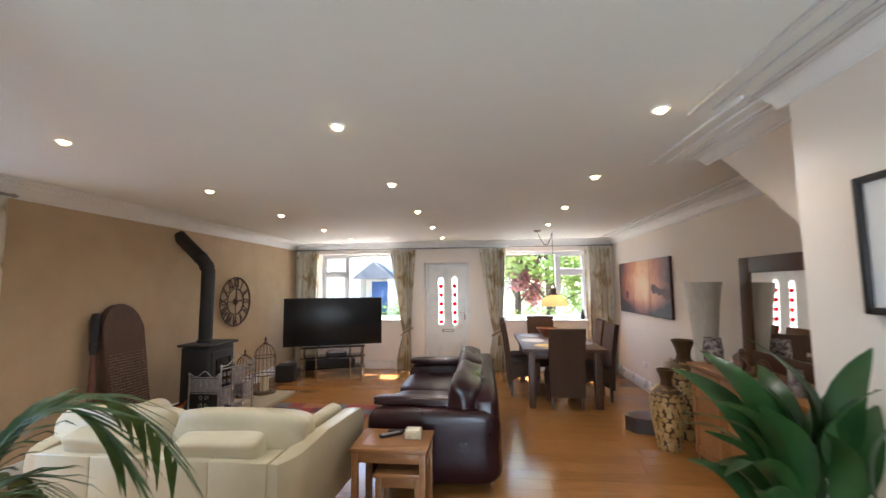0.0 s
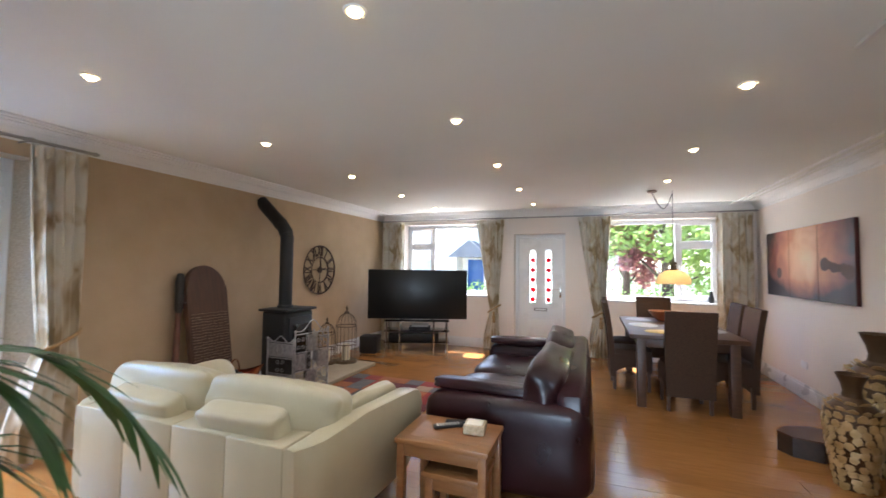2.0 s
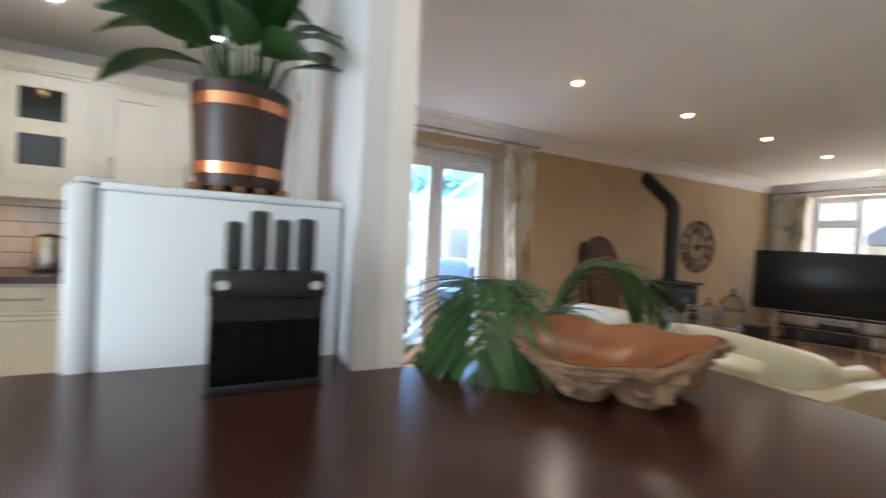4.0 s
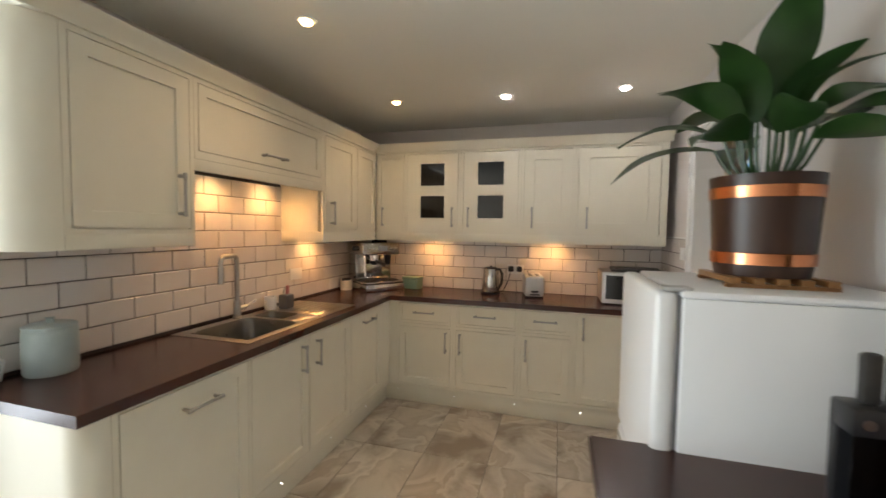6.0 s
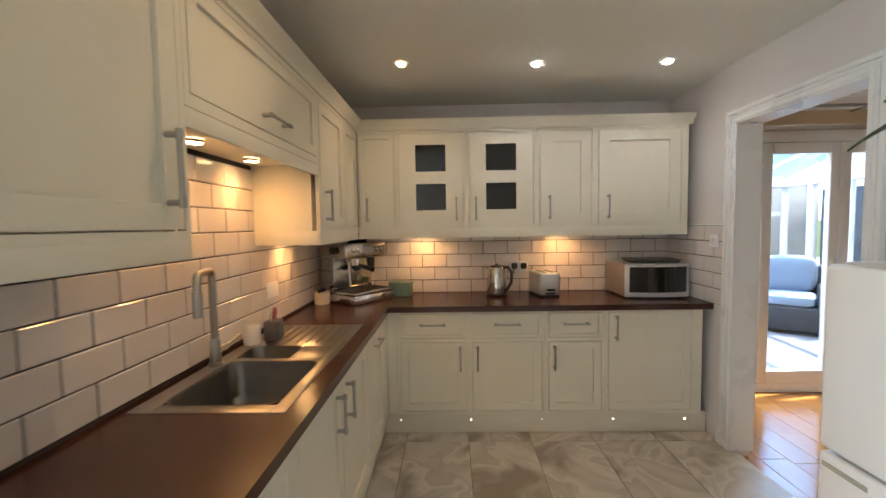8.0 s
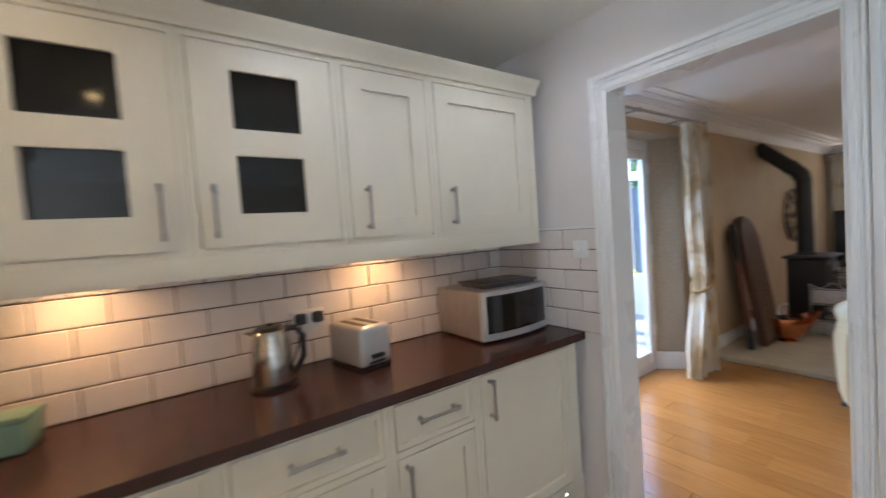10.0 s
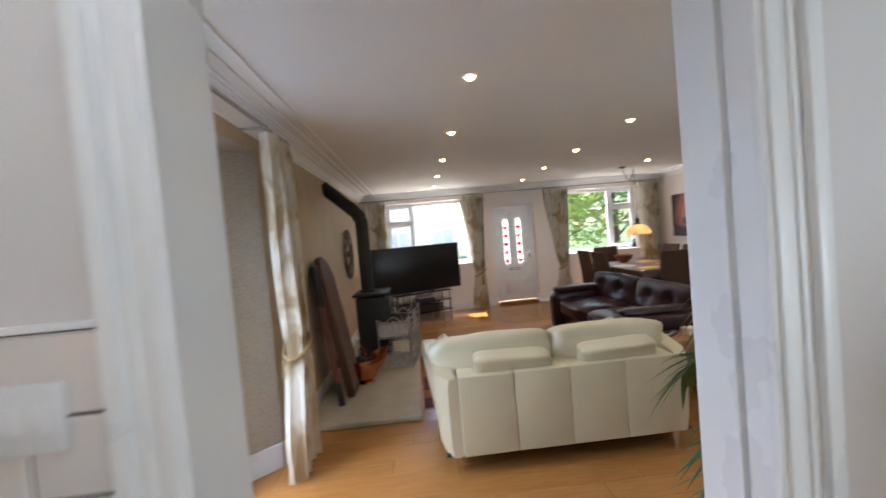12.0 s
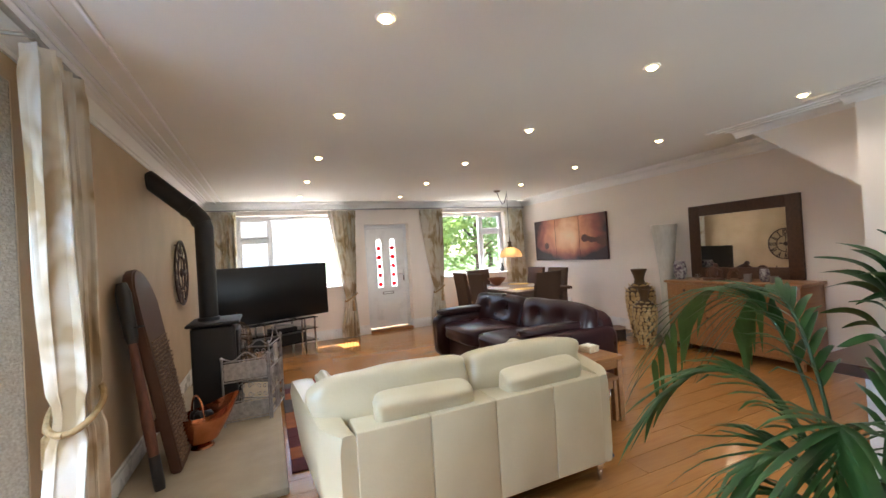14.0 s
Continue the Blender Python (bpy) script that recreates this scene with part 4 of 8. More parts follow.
t = thing("storage_tin", pose(-3.80, -2.03, ZW1, 0, 0, 78), "mint green metal storage tin with a cream lid", "tin")
sub(t, "tin", MINT, lambda bm: box(bm, (-0.085, -0.055, 0), (0.085, 0.055, 0.095), 0.012))
sub(t, "lid", MINT, lambda bm: box(bm, (-0.088, -0.058, 0.09), (0.088, 0.058, 0.113), 0.008))
t = thing("kettle", pose(-3.76, -1.27, ZW1, 0, 0, 60), "brushed steel cordless kettle on its base", "kettle")
sub(t, "base", BLACK, lambda bm: lathe(bm, [(0.085, 0), (0.088, 0.012), (0.07, 0.02)], 28))
sub(t, "body", POLISHED, lambda bm: lathe(bm, [(0.078, 0.02), (0.080, 0.03), (0.076, 0.12), (0.066, 0.215), (0.06, 0.225)], 28))
sub(t, "lid", BLACK, lambda bm: lathe(bm, [(0.058, 0.225), (0.05, 0.238), (0.012, 0.242), (0.012, 0.25), (0.002, 0.252)], 24))
sub(t, "handle", BLACK, lambda bm: tube(bm, [(0.055, 0, 0.225), (0.10, 0, 0.225), (0.125, 0, 0.19), (0.122, 0, 0.11), (0.085, 0, 0.05)], 0.012, 10))
sub(t, "spout", POLISHED, lambda bm: prism(bm, [(-0.055, 0.20), (-0.095, 0.222), (-0.05, 0.225)], -0.018, 0.018, "y"))
t = thing("toaster", pose(-3.77, -0.90, ZW1, 0, 0, 100), "brushed silver two-slice toaster", "toaster")
sub(t, "body", SILVER, lambda bm: box(bm, (-0.08, -0.13, 0.012), (0.08, 0.13, 0.185), 0.02, 3))
for x in (-0.03, 0.03):
    sub(t, "slot", BLACK, lambda bm: box(bm, (x - 0.014, -0.10, 0.1845), (x + 0.014, 0.08, 0.187)))
sub(t, "lever", BLACK, lambda bm: box(bm, (-0.03, -0.15, 0.05), (0.03, -0.128, 0.065), 0.004))
sub(t, "control_strip", BLACK, lambda bm: box(bm, (-0.04, -0.133, 0.025), (0.04, -0.129, 0.035)))
sub(t, "foot", BLACK, lambda bm: box(bm, (-0.075, -0.125, 0), (0.075, 0.125, 0.014), 0.004))
t = thing("wall_socket", pose(-3.938, -1.07, 1.13, 0, 0, -90), "white double socket with two black plugs", "socket")
sub(t, "plate", APPL, lambda bm: box(bm, (-0.073, 0, -0.043), (0.073, 0.010, 0.043), 0.004))
for x in (-0.038, 0.038):
    sub(t, "plug", BLACK, lambda bm: box(bm, (x - 0.024, 0.01, -0.02), (x + 0.024, 0.045, 0.03), 0.010))
sub(t, "cable", BLACK, lambda bm: tube(bm, [(0.04, 0.03, -0.02), (0.06, 0.04, -0.10), (0.10, 0.06, -0.19), (0.13, 0.08, -0.205)], 0.004, 6))
t = thing("microwave_oven", pose(-3.56, -0.36, ZW1, 0, 0, 90), "silver microwave oven with a dark glass door", "microwave")
MW = 0.46
sub(t, "case", material("grey_enamel_case", (0.36, 0.335, 0.32), 0.32, 0.5, scale=20), lambda bm: box(bm, (0, 0.012, 0.012), (MW, 0.36, 0.255), 0.006))


def bowed(x0, x1, back, front, bow, n=10):
    """A plan outline with a straight back and an outward-curving front."""
    arc = [(x0 + (x1 - x0) * i / n, front - bow * (1 - (2 * (x0 + (x1 - x0) * i / n) / MW - 1) ** 2)) for i in range(n + 1)]
    return [(x0, back)] + arc + [(x1, back)]


sub(t, "door", SILVER, lambda bm: prism(bm, bowed(0.002, MW - 0.002, 0.012, -0.010, 0.030), 0.014, 0.252, "z"))
sub(t, "window", DARKGLASS, lambda bm: prism(bm, bowed(0.028, 0.345, -0.005, -0.013, 0.030), 0.048, 0.232, "z"), "dark bowed glass window")
sub(t, "control_panel", BLACK, lambda bm: prism(bm, bowed(0.349, 0.436, -0.005, -0.0125, 0.030), 0.048, 0.232, "z"))
for i in range(4):
    sub(t, "foot", BLACK, lambda bm: lathe(bm, [(0.012, 0), (0.012, 0.013)], 10, pose(0.04 + 0.38 * (i % 2), 0.05 + 0.26 * (i // 2), 0)))
t = thing("baking_tray", pose(-3.70, -0.11, ZW1 + 0.255, 0, 0, 84), "dark grey oblong baking tray lying on the microwave", "tray")
TRAY = material("dark_grey_tray", (0.06, 0.056, 0.055), 0.35, scale=10)
sub(t, "tray", TRAY, lambda bm: box(bm, (-0.17, -0.11, 0.0), (0.17, 0.11, 0.018), 0.008))
sub(t, "rim", TRAY, lambda bm: (box(bm, (-0.18, -0.12, 0.018), (0.18, -0.098, 0.026), 0.003), box(bm, (-0.18, 0.098, 0.018), (0.18, 0.12, 0.026), 0.003), box(bm, (-0.18, -0.098, 0.018), (-0.158, 0.098, 0.026), 0.003), box(bm, (0.158, -0.098, 0.018), (0.18, 0.098, 0.026), 0.003)))
sub(t, "lid", TRAY, lambda bm: box(bm, (-0.14, -0.09, 0.018), (0.14, 0.09, 0.030), 0.005))
t = thing("light_switch", pose(-3.335, YK0 - 0.012, 1.345), "white double light switch on the tiles", "switch")
sub(t, "plate", APPL, lambda bm: box(bm, (-0.043, -0.009, -0.043), (0.043, 0, 0.043), 0.004))
for x in (-0.018, 0.018):
    sub(t, "rocker", APPL, lambda bm: box(bm, (x - 0.009, -0.014, -0.016), (x + 0.009, -0.0085, 0.016), 0.002))

# fridge in the corner of the dividing wall
t = thing("fridge", pose(-1.90, -0.45, 0), "white under-height fridge with rounded edges beside the worktop", "fridge")
sub(t, "cabinet", APPL, lambda bm: box(bm, (0, 0.065, 0.03), (0.55, 0.59, 1.325), 0.006))
sub(t, "top", APPL, lambda bm: box(bm, (-0.003, 0.06, 1.325), (0.553, 0.595, 1.345), 0.008))
sub(t, "door", APPL, lambda bm: box(bm, (0, 0.0, 0.754), (0.55, 0.055, 1.34), 0.018, 4))
sub(t, "freezer_door", APPL, lambda bm: box(bm, (0, 0.0, 0.08), (0.55, 0.055, 0.744), 0.018, 4))
sub(t, "seal", material("grey_seal", (0.25, 0.25, 0.26), 0.6), lambda bm: box(bm, (0.012, 0.052, 0.09), (0.538, 0.068, 1.33)))
# flat beige strip on the door paints the shadow of the grip recess
sub(t, "grip_shade_strip", material("grip_shade_beige", (0.42, 0.40, 0.33), 0.5), lambda bm: box(bm, (0.02, -0.004, 0.700), (0.16, 0.004, 0.716), 0.003), "beige strip that paints the shade of the grip recess")
sub(t, "hinge", SILVER, lambda bm: box(bm, (0.49, 0.02, 1.34), (0.545, 0.09, 1.352), 0.003))
sub(t, "kickboard", BLACK, lambda bm: box(bm, (0.01, 0.06, 0.0), (0.54, 0.58, 0.04)))


def blade(bm, base, tip, width, lift, turn=0.0, n=8, fold=0.25, seed=0.0):
    """A leaf blade from base to tip: a folded lens shape that arches by lift."""
    base, tip = Vector(base), Vector(tip)
    d = tip - base
    side = d.cross(Vector((0, 0, 1)))
    side = side.normalized() if side.length > 1e-4 else Vector((1, 0, 0))
    nrm = side.cross(d).normalized()
    side = (side * math.cos(turn) + nrm * math.sin(turn)).normalized()
    nrm = side.cross(d).normalized()
    rows = []
    for i in range(n + 1):
        u = i / n
        w = width * (math.sin(math.pi * min(1, u ** 0.8)) ** 0.75) * (1 - 0.25 * u) if 0 < i < n else 0.002
        c = base + d * u + nrm * lift * math.sin(math.pi * u)
        wav = 0.06 * width * math.sin(u * 9 + seed)
        rows.append([bm.verts.new(c - side * w + nrm * (fold * w + wav)), bm.verts.new(c), bm.verts.new(c + side * w + nrm * (fold * w - wav))])
    for a, b in zip(rows, rows[1:]):
        for k in (0, 1):
            bm.faces.new((a[k], a[k + 1], b[k + 1], b[k]))


def leafy_plant(parent, rng, count, rise, reach, length, width, top, yellow=0):
    """Broad leaves on stalks from the soil at height top."""
    for i in range(count):
        a = 2.4 * i + rng.uniform(-0.3, 0.3)
        f = (i + 1) / count
        out = Vector((math.cos(a), math.sin(a), 0))
        start = out * 0.03 + Vector((0, 0, top))
        mid = out * reach * (0.15 + 0.45 * f) + Vector((0, 0, top + rise * (1.05 - 0.55 * f) * rng.uniform(0.85, 1.15)))
        ln = length * rng.uniform(0.8, 1.15)
        tip = mid + out * ln * (0.35 + 0.6 * f) + Vector((0, 0, ln * (0.75 - 1.05 * f)))
        bm = B()
        tube(bm, [start, (start + mid) / 2 + out * 0.01, mid], [0.006, 0.005, 0.004], 6)
        blade(bm, mid, tip, width * rng.uniform(0.8, 1.1), 0.12 * ln, rng.uniform(-0.5, 0.5), seed=i)
        part("leaf", bm, LEAF, parent)


t = thing("potted_plant", pose(-1.60, -0.12, 1.345) @ Matrix.Scale(1.10, 4), "broad-leaved green plant in a dark planter with copper bands", "plant")
BARREL = material("dark_barrel_wood", (0.055, 0.022, 0.012), 0.35, second=(0.03, 0.012, 0.008), scale=4, stretch=(8, 8, 1), bump=0.1)
sub(t, "planter", BARREL, lambda bm: lathe(bm, vessel([(0.105, 0.025), (0.112, 0.08), (0.125, 0.285)], 0.012), 32, cap=False), "dark wooden planter")
for z in (0.055, 0.225):
    sub(t, "band", COPPER, lambda bm: lathe(bm, [(0.1085 + 0.055 * z, z), (0.1115 + 0.055 * z, z + 0.001), (0.113 + 0.055 * z, z + 0.03), (0.1095 + 0.055 * z, z + 0.032)], 32, cap=False), "polished copper band")
sub(t, "soil", material("potting_soil", (0.03, 0.02, 0.014), 0.95), lambda bm: lathe(bm, [(0.11, 0.24), (0.11, 0.25)], 20))
for i in range(5):
    sub(t, "slat", OAK, lambda bm: box(bm, (-0.12, -0.11 + 0.05 * i, 0.010), (0.12, -0.085 + 0.05 * i, 0.025), 0.002))
for x in (-0.10, 0.10):
    sub(t, "runner", OAK, lambda bm: box(bm, (x - 0.012, -0.115, 0.0), (x + 0.012, 0.12, 0.010)))
leafy_plant(t, random.Random(5), 22, 0.22, 0.20, 0.32, 0.066, 0.25)

# breakfast bar
t = thing("breakfast_bar", pose(0, 0, 0), "dark mahogany laminate breakfast bar on white panels", "counter")
def bar_top(bm):
    outline = [(-1.38, -0.60), (-0.38, -0.60), (-0.38, 0.42), (-0.26, 0.80), (-0.08, 1.02), (-0.08, 1.14), (-1.19, 1.14), (-1.19, YK0 - 0.004), (-1.38, YK0 - 0.004)]
    prism(bm, outline, ZW0, ZW1, "z")
    bmesh.ops.bevel(bm, geom=[e for e in bm.edges if abs(e.verts[0].co.z - e.verts[1].co.z) < 1e-4], offset=0.006, segments=2, affect="EDGES")


sub(t, "top", WORKTOP, bar_top)
sub(t, "panel", WHITE, lambda bm: box(bm, (-1.04, 0.20, FL), (-0.45, 1.05, ZW0), 0.004))
sub(t, "cupboard", CABINET, lambda bm: box(bm, (-1.19, -0.56, 0.0), (-0.46, 0.13, ZW0), 0.003))

# root-wood bowl
def root_bowl():
    t = thing("wooden_bowl", pose(-0.905, 0.69, ZW1, 0, 0, 45) @ Matrix.Diagonal((0.94, 0.94, 0.78, 1)), "large root-wood bowl with a rough knobbly rim, empty", "bowl")
    W_IN = material("polished_root_wood", (0.36, 0.135, 0.042), 0.30, second=(0.18, 0.055, 0.018), scale=11, amount=0.8, bump=0.08)
    W_OUT = material("rough_root_wood", (0.36, 0.20, 0.10), 0.75, second=(0.11, 0.05, 0.025), scale=22, amount=0.8, bump=0.9, bump_scale=30)
    n, rows = 120, 22

    def rim(a):
        return 1 + 0.07 * math.sin(3 * a + 0.5) + 0.04 * math.sin(7 * a) + 0.025 * math.sin(11 * a + 1) + 0.10 * max(0, -math.cos(a)) ** 6

    def edge_z(a):
        return 0.158 + 0.028 * math.sin(a + 0.35) + 0.014 * math.sin(2 * a + 2.2) + 0.008 * math.sin(7 * a)

    def foot(a):
        """How far the underside is drawn out into one of the four root feet."""
        return max(max(0, math.cos(a - radians(f))) ** 14 for f in (300, 250, 20, 110))
    for name, mat, inner in (("bowl", W_OUT, False), ("hollow", W_IN, True)):
        bm = B()
        grid = []
        for j in range(rows + 1):
            u = j / rows
            ring = []
            for i in range(n):
                a = 2 * math.pi * i / n
                ca, sa = math.cos(a), math.sin(a)
                if inner:
                    r = 0.03 + (0.945 * rim(a) - 0.03) * u ** 0.62
                    z = 0.05 + (edge_z(a) - 0.05) * u ** 2.0 + 0.004 * noise.noise(Vector((4 * ca * u, 4 * sa * u, 1)))
                else:
                    f = foot(a)
                    wave = 0.16 * noise.noise(Vector((2.2 * ca, 2.2 * sa, 2.5 * u))) + 0.10 * noise.noise(Vector((6 * ca, 6 * sa, 6 * u + 3))) + 0.09 * noise.noise(Vector((14 * ca, 14 * sa, 10 * u))) + 0.05 * noise.noise(Vector((30 * ca, 30 * sa, 20 * u)))
                    low = 0.42 + 0.26 * f
                    r = (low + (1 - low) * math.sin(u * math.pi / 2) ** (1.0 - 0.25 * f)) * (1 + (rim(a) - 1) * u)
                    r *= 1 + wave * (1 - u ** 6) - (0.03 if u == 1 else 0)
                    lift = 0.045 * (1 - min(1, 1.6 * f)) * (1 - u)
                    z = edge_z(a) * u + lift
                ring.append(bm.verts.new((0.245 * r * ca, 0.172 * r * sa, z)))
            grid.append(ring)
        for p, q in zip(grid, grid[1:]):
            for i in range(n):
                bm.faces.new((p[i], p[(i + 1) % n], q[(i + 1) % n], q[i]))
        bm.faces.new(grid[0])
        part(name, bm, mat, t, "polished hollow" if inner else "rough outer wood")


root_bowl()

# knife block
t = thing("knife_block", pose(-1.13, -0.045, ZW1, 0, 0, 90) @ Matrix.Diagonal((1.14, 1, 1, 1)), "black knife block with smoked glass and dark knives", "knife block")
sub(t, "base", BLACK, lambda bm: box(bm, (-0.10, -0.005, 0), (0.10, 0.06, 0.02), 0.004))
sub(t, "back_plate", BLACK, lambda bm: box(bm, (-0.10, 0.032, 0.02), (0.10, 0.058, 0.235), 0.006))
sub(t, "top_block", BLACK, lambda bm: box(bm, (-0.10, -0.012, 0.195), (0.10, 0.06, 0.25), 0.008))
sub(t, "front_glass", thin_glass("smoked_glass", (0.20, 0.22, 0.25), 0.1), lambda bm: box(bm, (-0.095, -0.008, 0.02), (0.095, -0.004, 0.195)))
HANDLE = material("dark_patterned_handle", (0.055, 0.05, 0.045), 0.4, second=(0.02, 0.02, 0.02), scale=45, amount=0.8)
for x, w, h in ((-0.062, 0.015, 0.10), (-0.022, 0.017, 0.125), (0.018, 0.016, 0.11), (0.060, 0.018, 0.115)):
    k = sub(t, "knife", HANDLE, lambda bm: box(bm, (x - w, 0.012, 0.25), (x + w, 0.036, 0.25 + h), 0.009), "patterned handle")
    sub(k, "blade", STEEL, lambda bm: prism(bm, [(x - w, 0.25), (x + w, 0.25), (x + w, 0.10), (x, 0.06)], 0.022, 0.024, "y"))
for x in (-0.078, 0.078):
    sub(t, "stud", CHROME, lambda bm: lathe(bm, [(0.010, 0), (0.010, 0.003)], 16, pose(x, -0.012, 0.222, 90, 0, 0)))

# ---- living room ----
# hearth, stove and flue
HZ = 0.0
t = thing("hearth", pose(0, 0, 0), "low sandstone hearth slab along the tan wall", "hearth")
SAND = material("sandstone", (0.40, 0.34, 0.24), 0.6, second=(0.33, 0.275, 0.19), scale=5, bump=0.2, bump_scale=60)
sub(t, "slab", SAND, lambda bm: box(bm, (XW + 0.02, 3.05, FL), (-2.94, 6.02, HZ), 0.012))
t = thing("wood_stove", pose(-3.47, 4.74, HZ) @ Matrix.Diagonal((1, 1, 1.09, 1)), "matt black cast iron wood-burning stove", "stove")
sub(t, "body", IRON, lambda bm: box(bm, (-0.18, -0.25, 0.10), (0.18, 0.25, 0.80), 0.03, 3))
sub(t, "top_plate", IRON, lambda bm: box(bm, (-0.21, -0.28, 0.80), (0.22, 0.28, 0.828), 0.012, 3))
sub(t, "door", IRON, lambda bm: box(bm, (0.18, -0.20, 0.22), (0.205, 0.20, 0.74), 0.01))
sub(t, "window", DARKGLASS, lambda bm: box(bm, (0.203, -0.14, 0.32), (0.208, 0.14, 0.66), 0.002))
sub(t, "handle", CHROME, lambda bm: tube(bm, [(0.205, 0.17, 0.45), (0.235, 0.17, 0.45), (0.235, 0.17, 0.56)], 0.008, 8))
for i in range(4):
    sub(t, "leg", IRON, lambda bm: box(bm, (-0.17 + 0.28 * (i % 2), -0.24 + 0.42 * (i // 2), 0), (-0.11 + 0.28 * (i % 2), -0.18 + 0.42 * (i // 2), 0.11), 0.008))
t = thing("stove_flue", pose(-3.52, 4.74, HZ + 0.9025), "matt black flue pipe bending back into the wall", "flue")
sub(t, "pipe", IRON, lambda bm: tube(bm, [(0, 0, 0), (0, 0, 0.89), (-0.03, 0, 0.97), (-0.08, 0, 1.03), (-0.44, 0, 1.36)], 0.080, 24))
sub(t, "collar", IRON, lambda bm: lathe(bm, [(0.095, 0), (0.095, 0.03), (0.082, 0.035)], 24))
sub(t, "joint", IRON, lambda bm: (tube(bm, [(-0.015, 0, 0.925), (-0.03, 0, 0.965)], 0.086, 24), tube(bm, [(-0.10, 0, 1.05), (-0.13, 0, 1.077)], 0.086, 24)))

# clock
def clock():
    t = thing("wall_clock", pose(XW + 0.035, 5.92, 1.365, 90, 0, 90), "large round skeleton iron wall clock with roman numerals", "clock")
    RUST = material("rusty_iron", (0.10, 0.055, 0.04), 0.6, 0.4, second=(0.045, 0.03, 0.028), scale=12)
    def torus(bm, R, r, z=0.0, seg=64):
        pts = [(R * math.cos(2 * math.pi * i / seg), R * math.sin(2 * math.pi * i / seg), z) for i in range(seg + 1)]
        tube(bm, pts, r, 8, flat=0.6)
    sub(t, "outer_ring", RUST, lambda bm: torus(bm, 0.375, 0.014))
    sub(t, "inner_ring", RUST, lambda bm: torus(bm, 0.20, 0.012))
    FACE = material("aged_metal_numeral", (0.20, 0.135, 0.09), 0.6, 0.3, scale=20)
    numerals = ("XII", "I", "II", "III", "IV", "V", "VI", "VII", "VIII", "IX", "X", "XI")
    for k, txt in enumerate(numerals):
        a = radians(90 - 30 * k)
        cu = bpy.data.curves.new("numeral", "FONT")
        cu.body, cu.align_x, cu.align_y, cu.size, cu.extrude, cu.offset = txt, "CENTER", "CENTER", 0.20, 0.004, 0.006
        cu.materials.append(RUST)
        o = new("numeral", cu)
        o.parent = t
        o.matrix_basis = pose(0.288 * math.cos(a), 0.288 * math.sin(a), 0, 0, 0, math.degrees(a) - 90) @ Matrix.Diagonal((0.55, 1.1, 1, 1))
    sub(t, "hub", RUST, lambda bm: lathe(bm, [(0.05, -0.01), (0.05, 0.01), (0.03, 0.018)], 24))
    for a, l, w in ((95, 0.19, 0.010), (10, 0.13, 0.013)):
        sub(t, "hand", RUST, lambda bm: box(bm, (-0.03, -w, 0.018), (l, w, 0.022), 0.002, m=pose(0, 0, 0, 0, 0, a)))
    sub(t, "spoke", RUST, lambda bm: [tube(bm, [(0.05 * math.cos(radians(q)), 0.05 * math.sin(radians(q)), 0), (0.20 * math.cos(radians(q)), 0.20 * math.sin(radians(q)), 0)], 0.006, 6) for q in (0, 90, 180, 270)])
    sub(t, "bracket", RUST, lambda bm: [tube(bm, [(0.37 * math.cos(radians(q)), 0.37 * math.sin(radians(q)), 0), (0.37 * math.cos(radians(q)), 0.37 * math.sin(radians(q)), -0.033)], 0.007, 6) for q in (60, 120, 240, 300)])


clock()

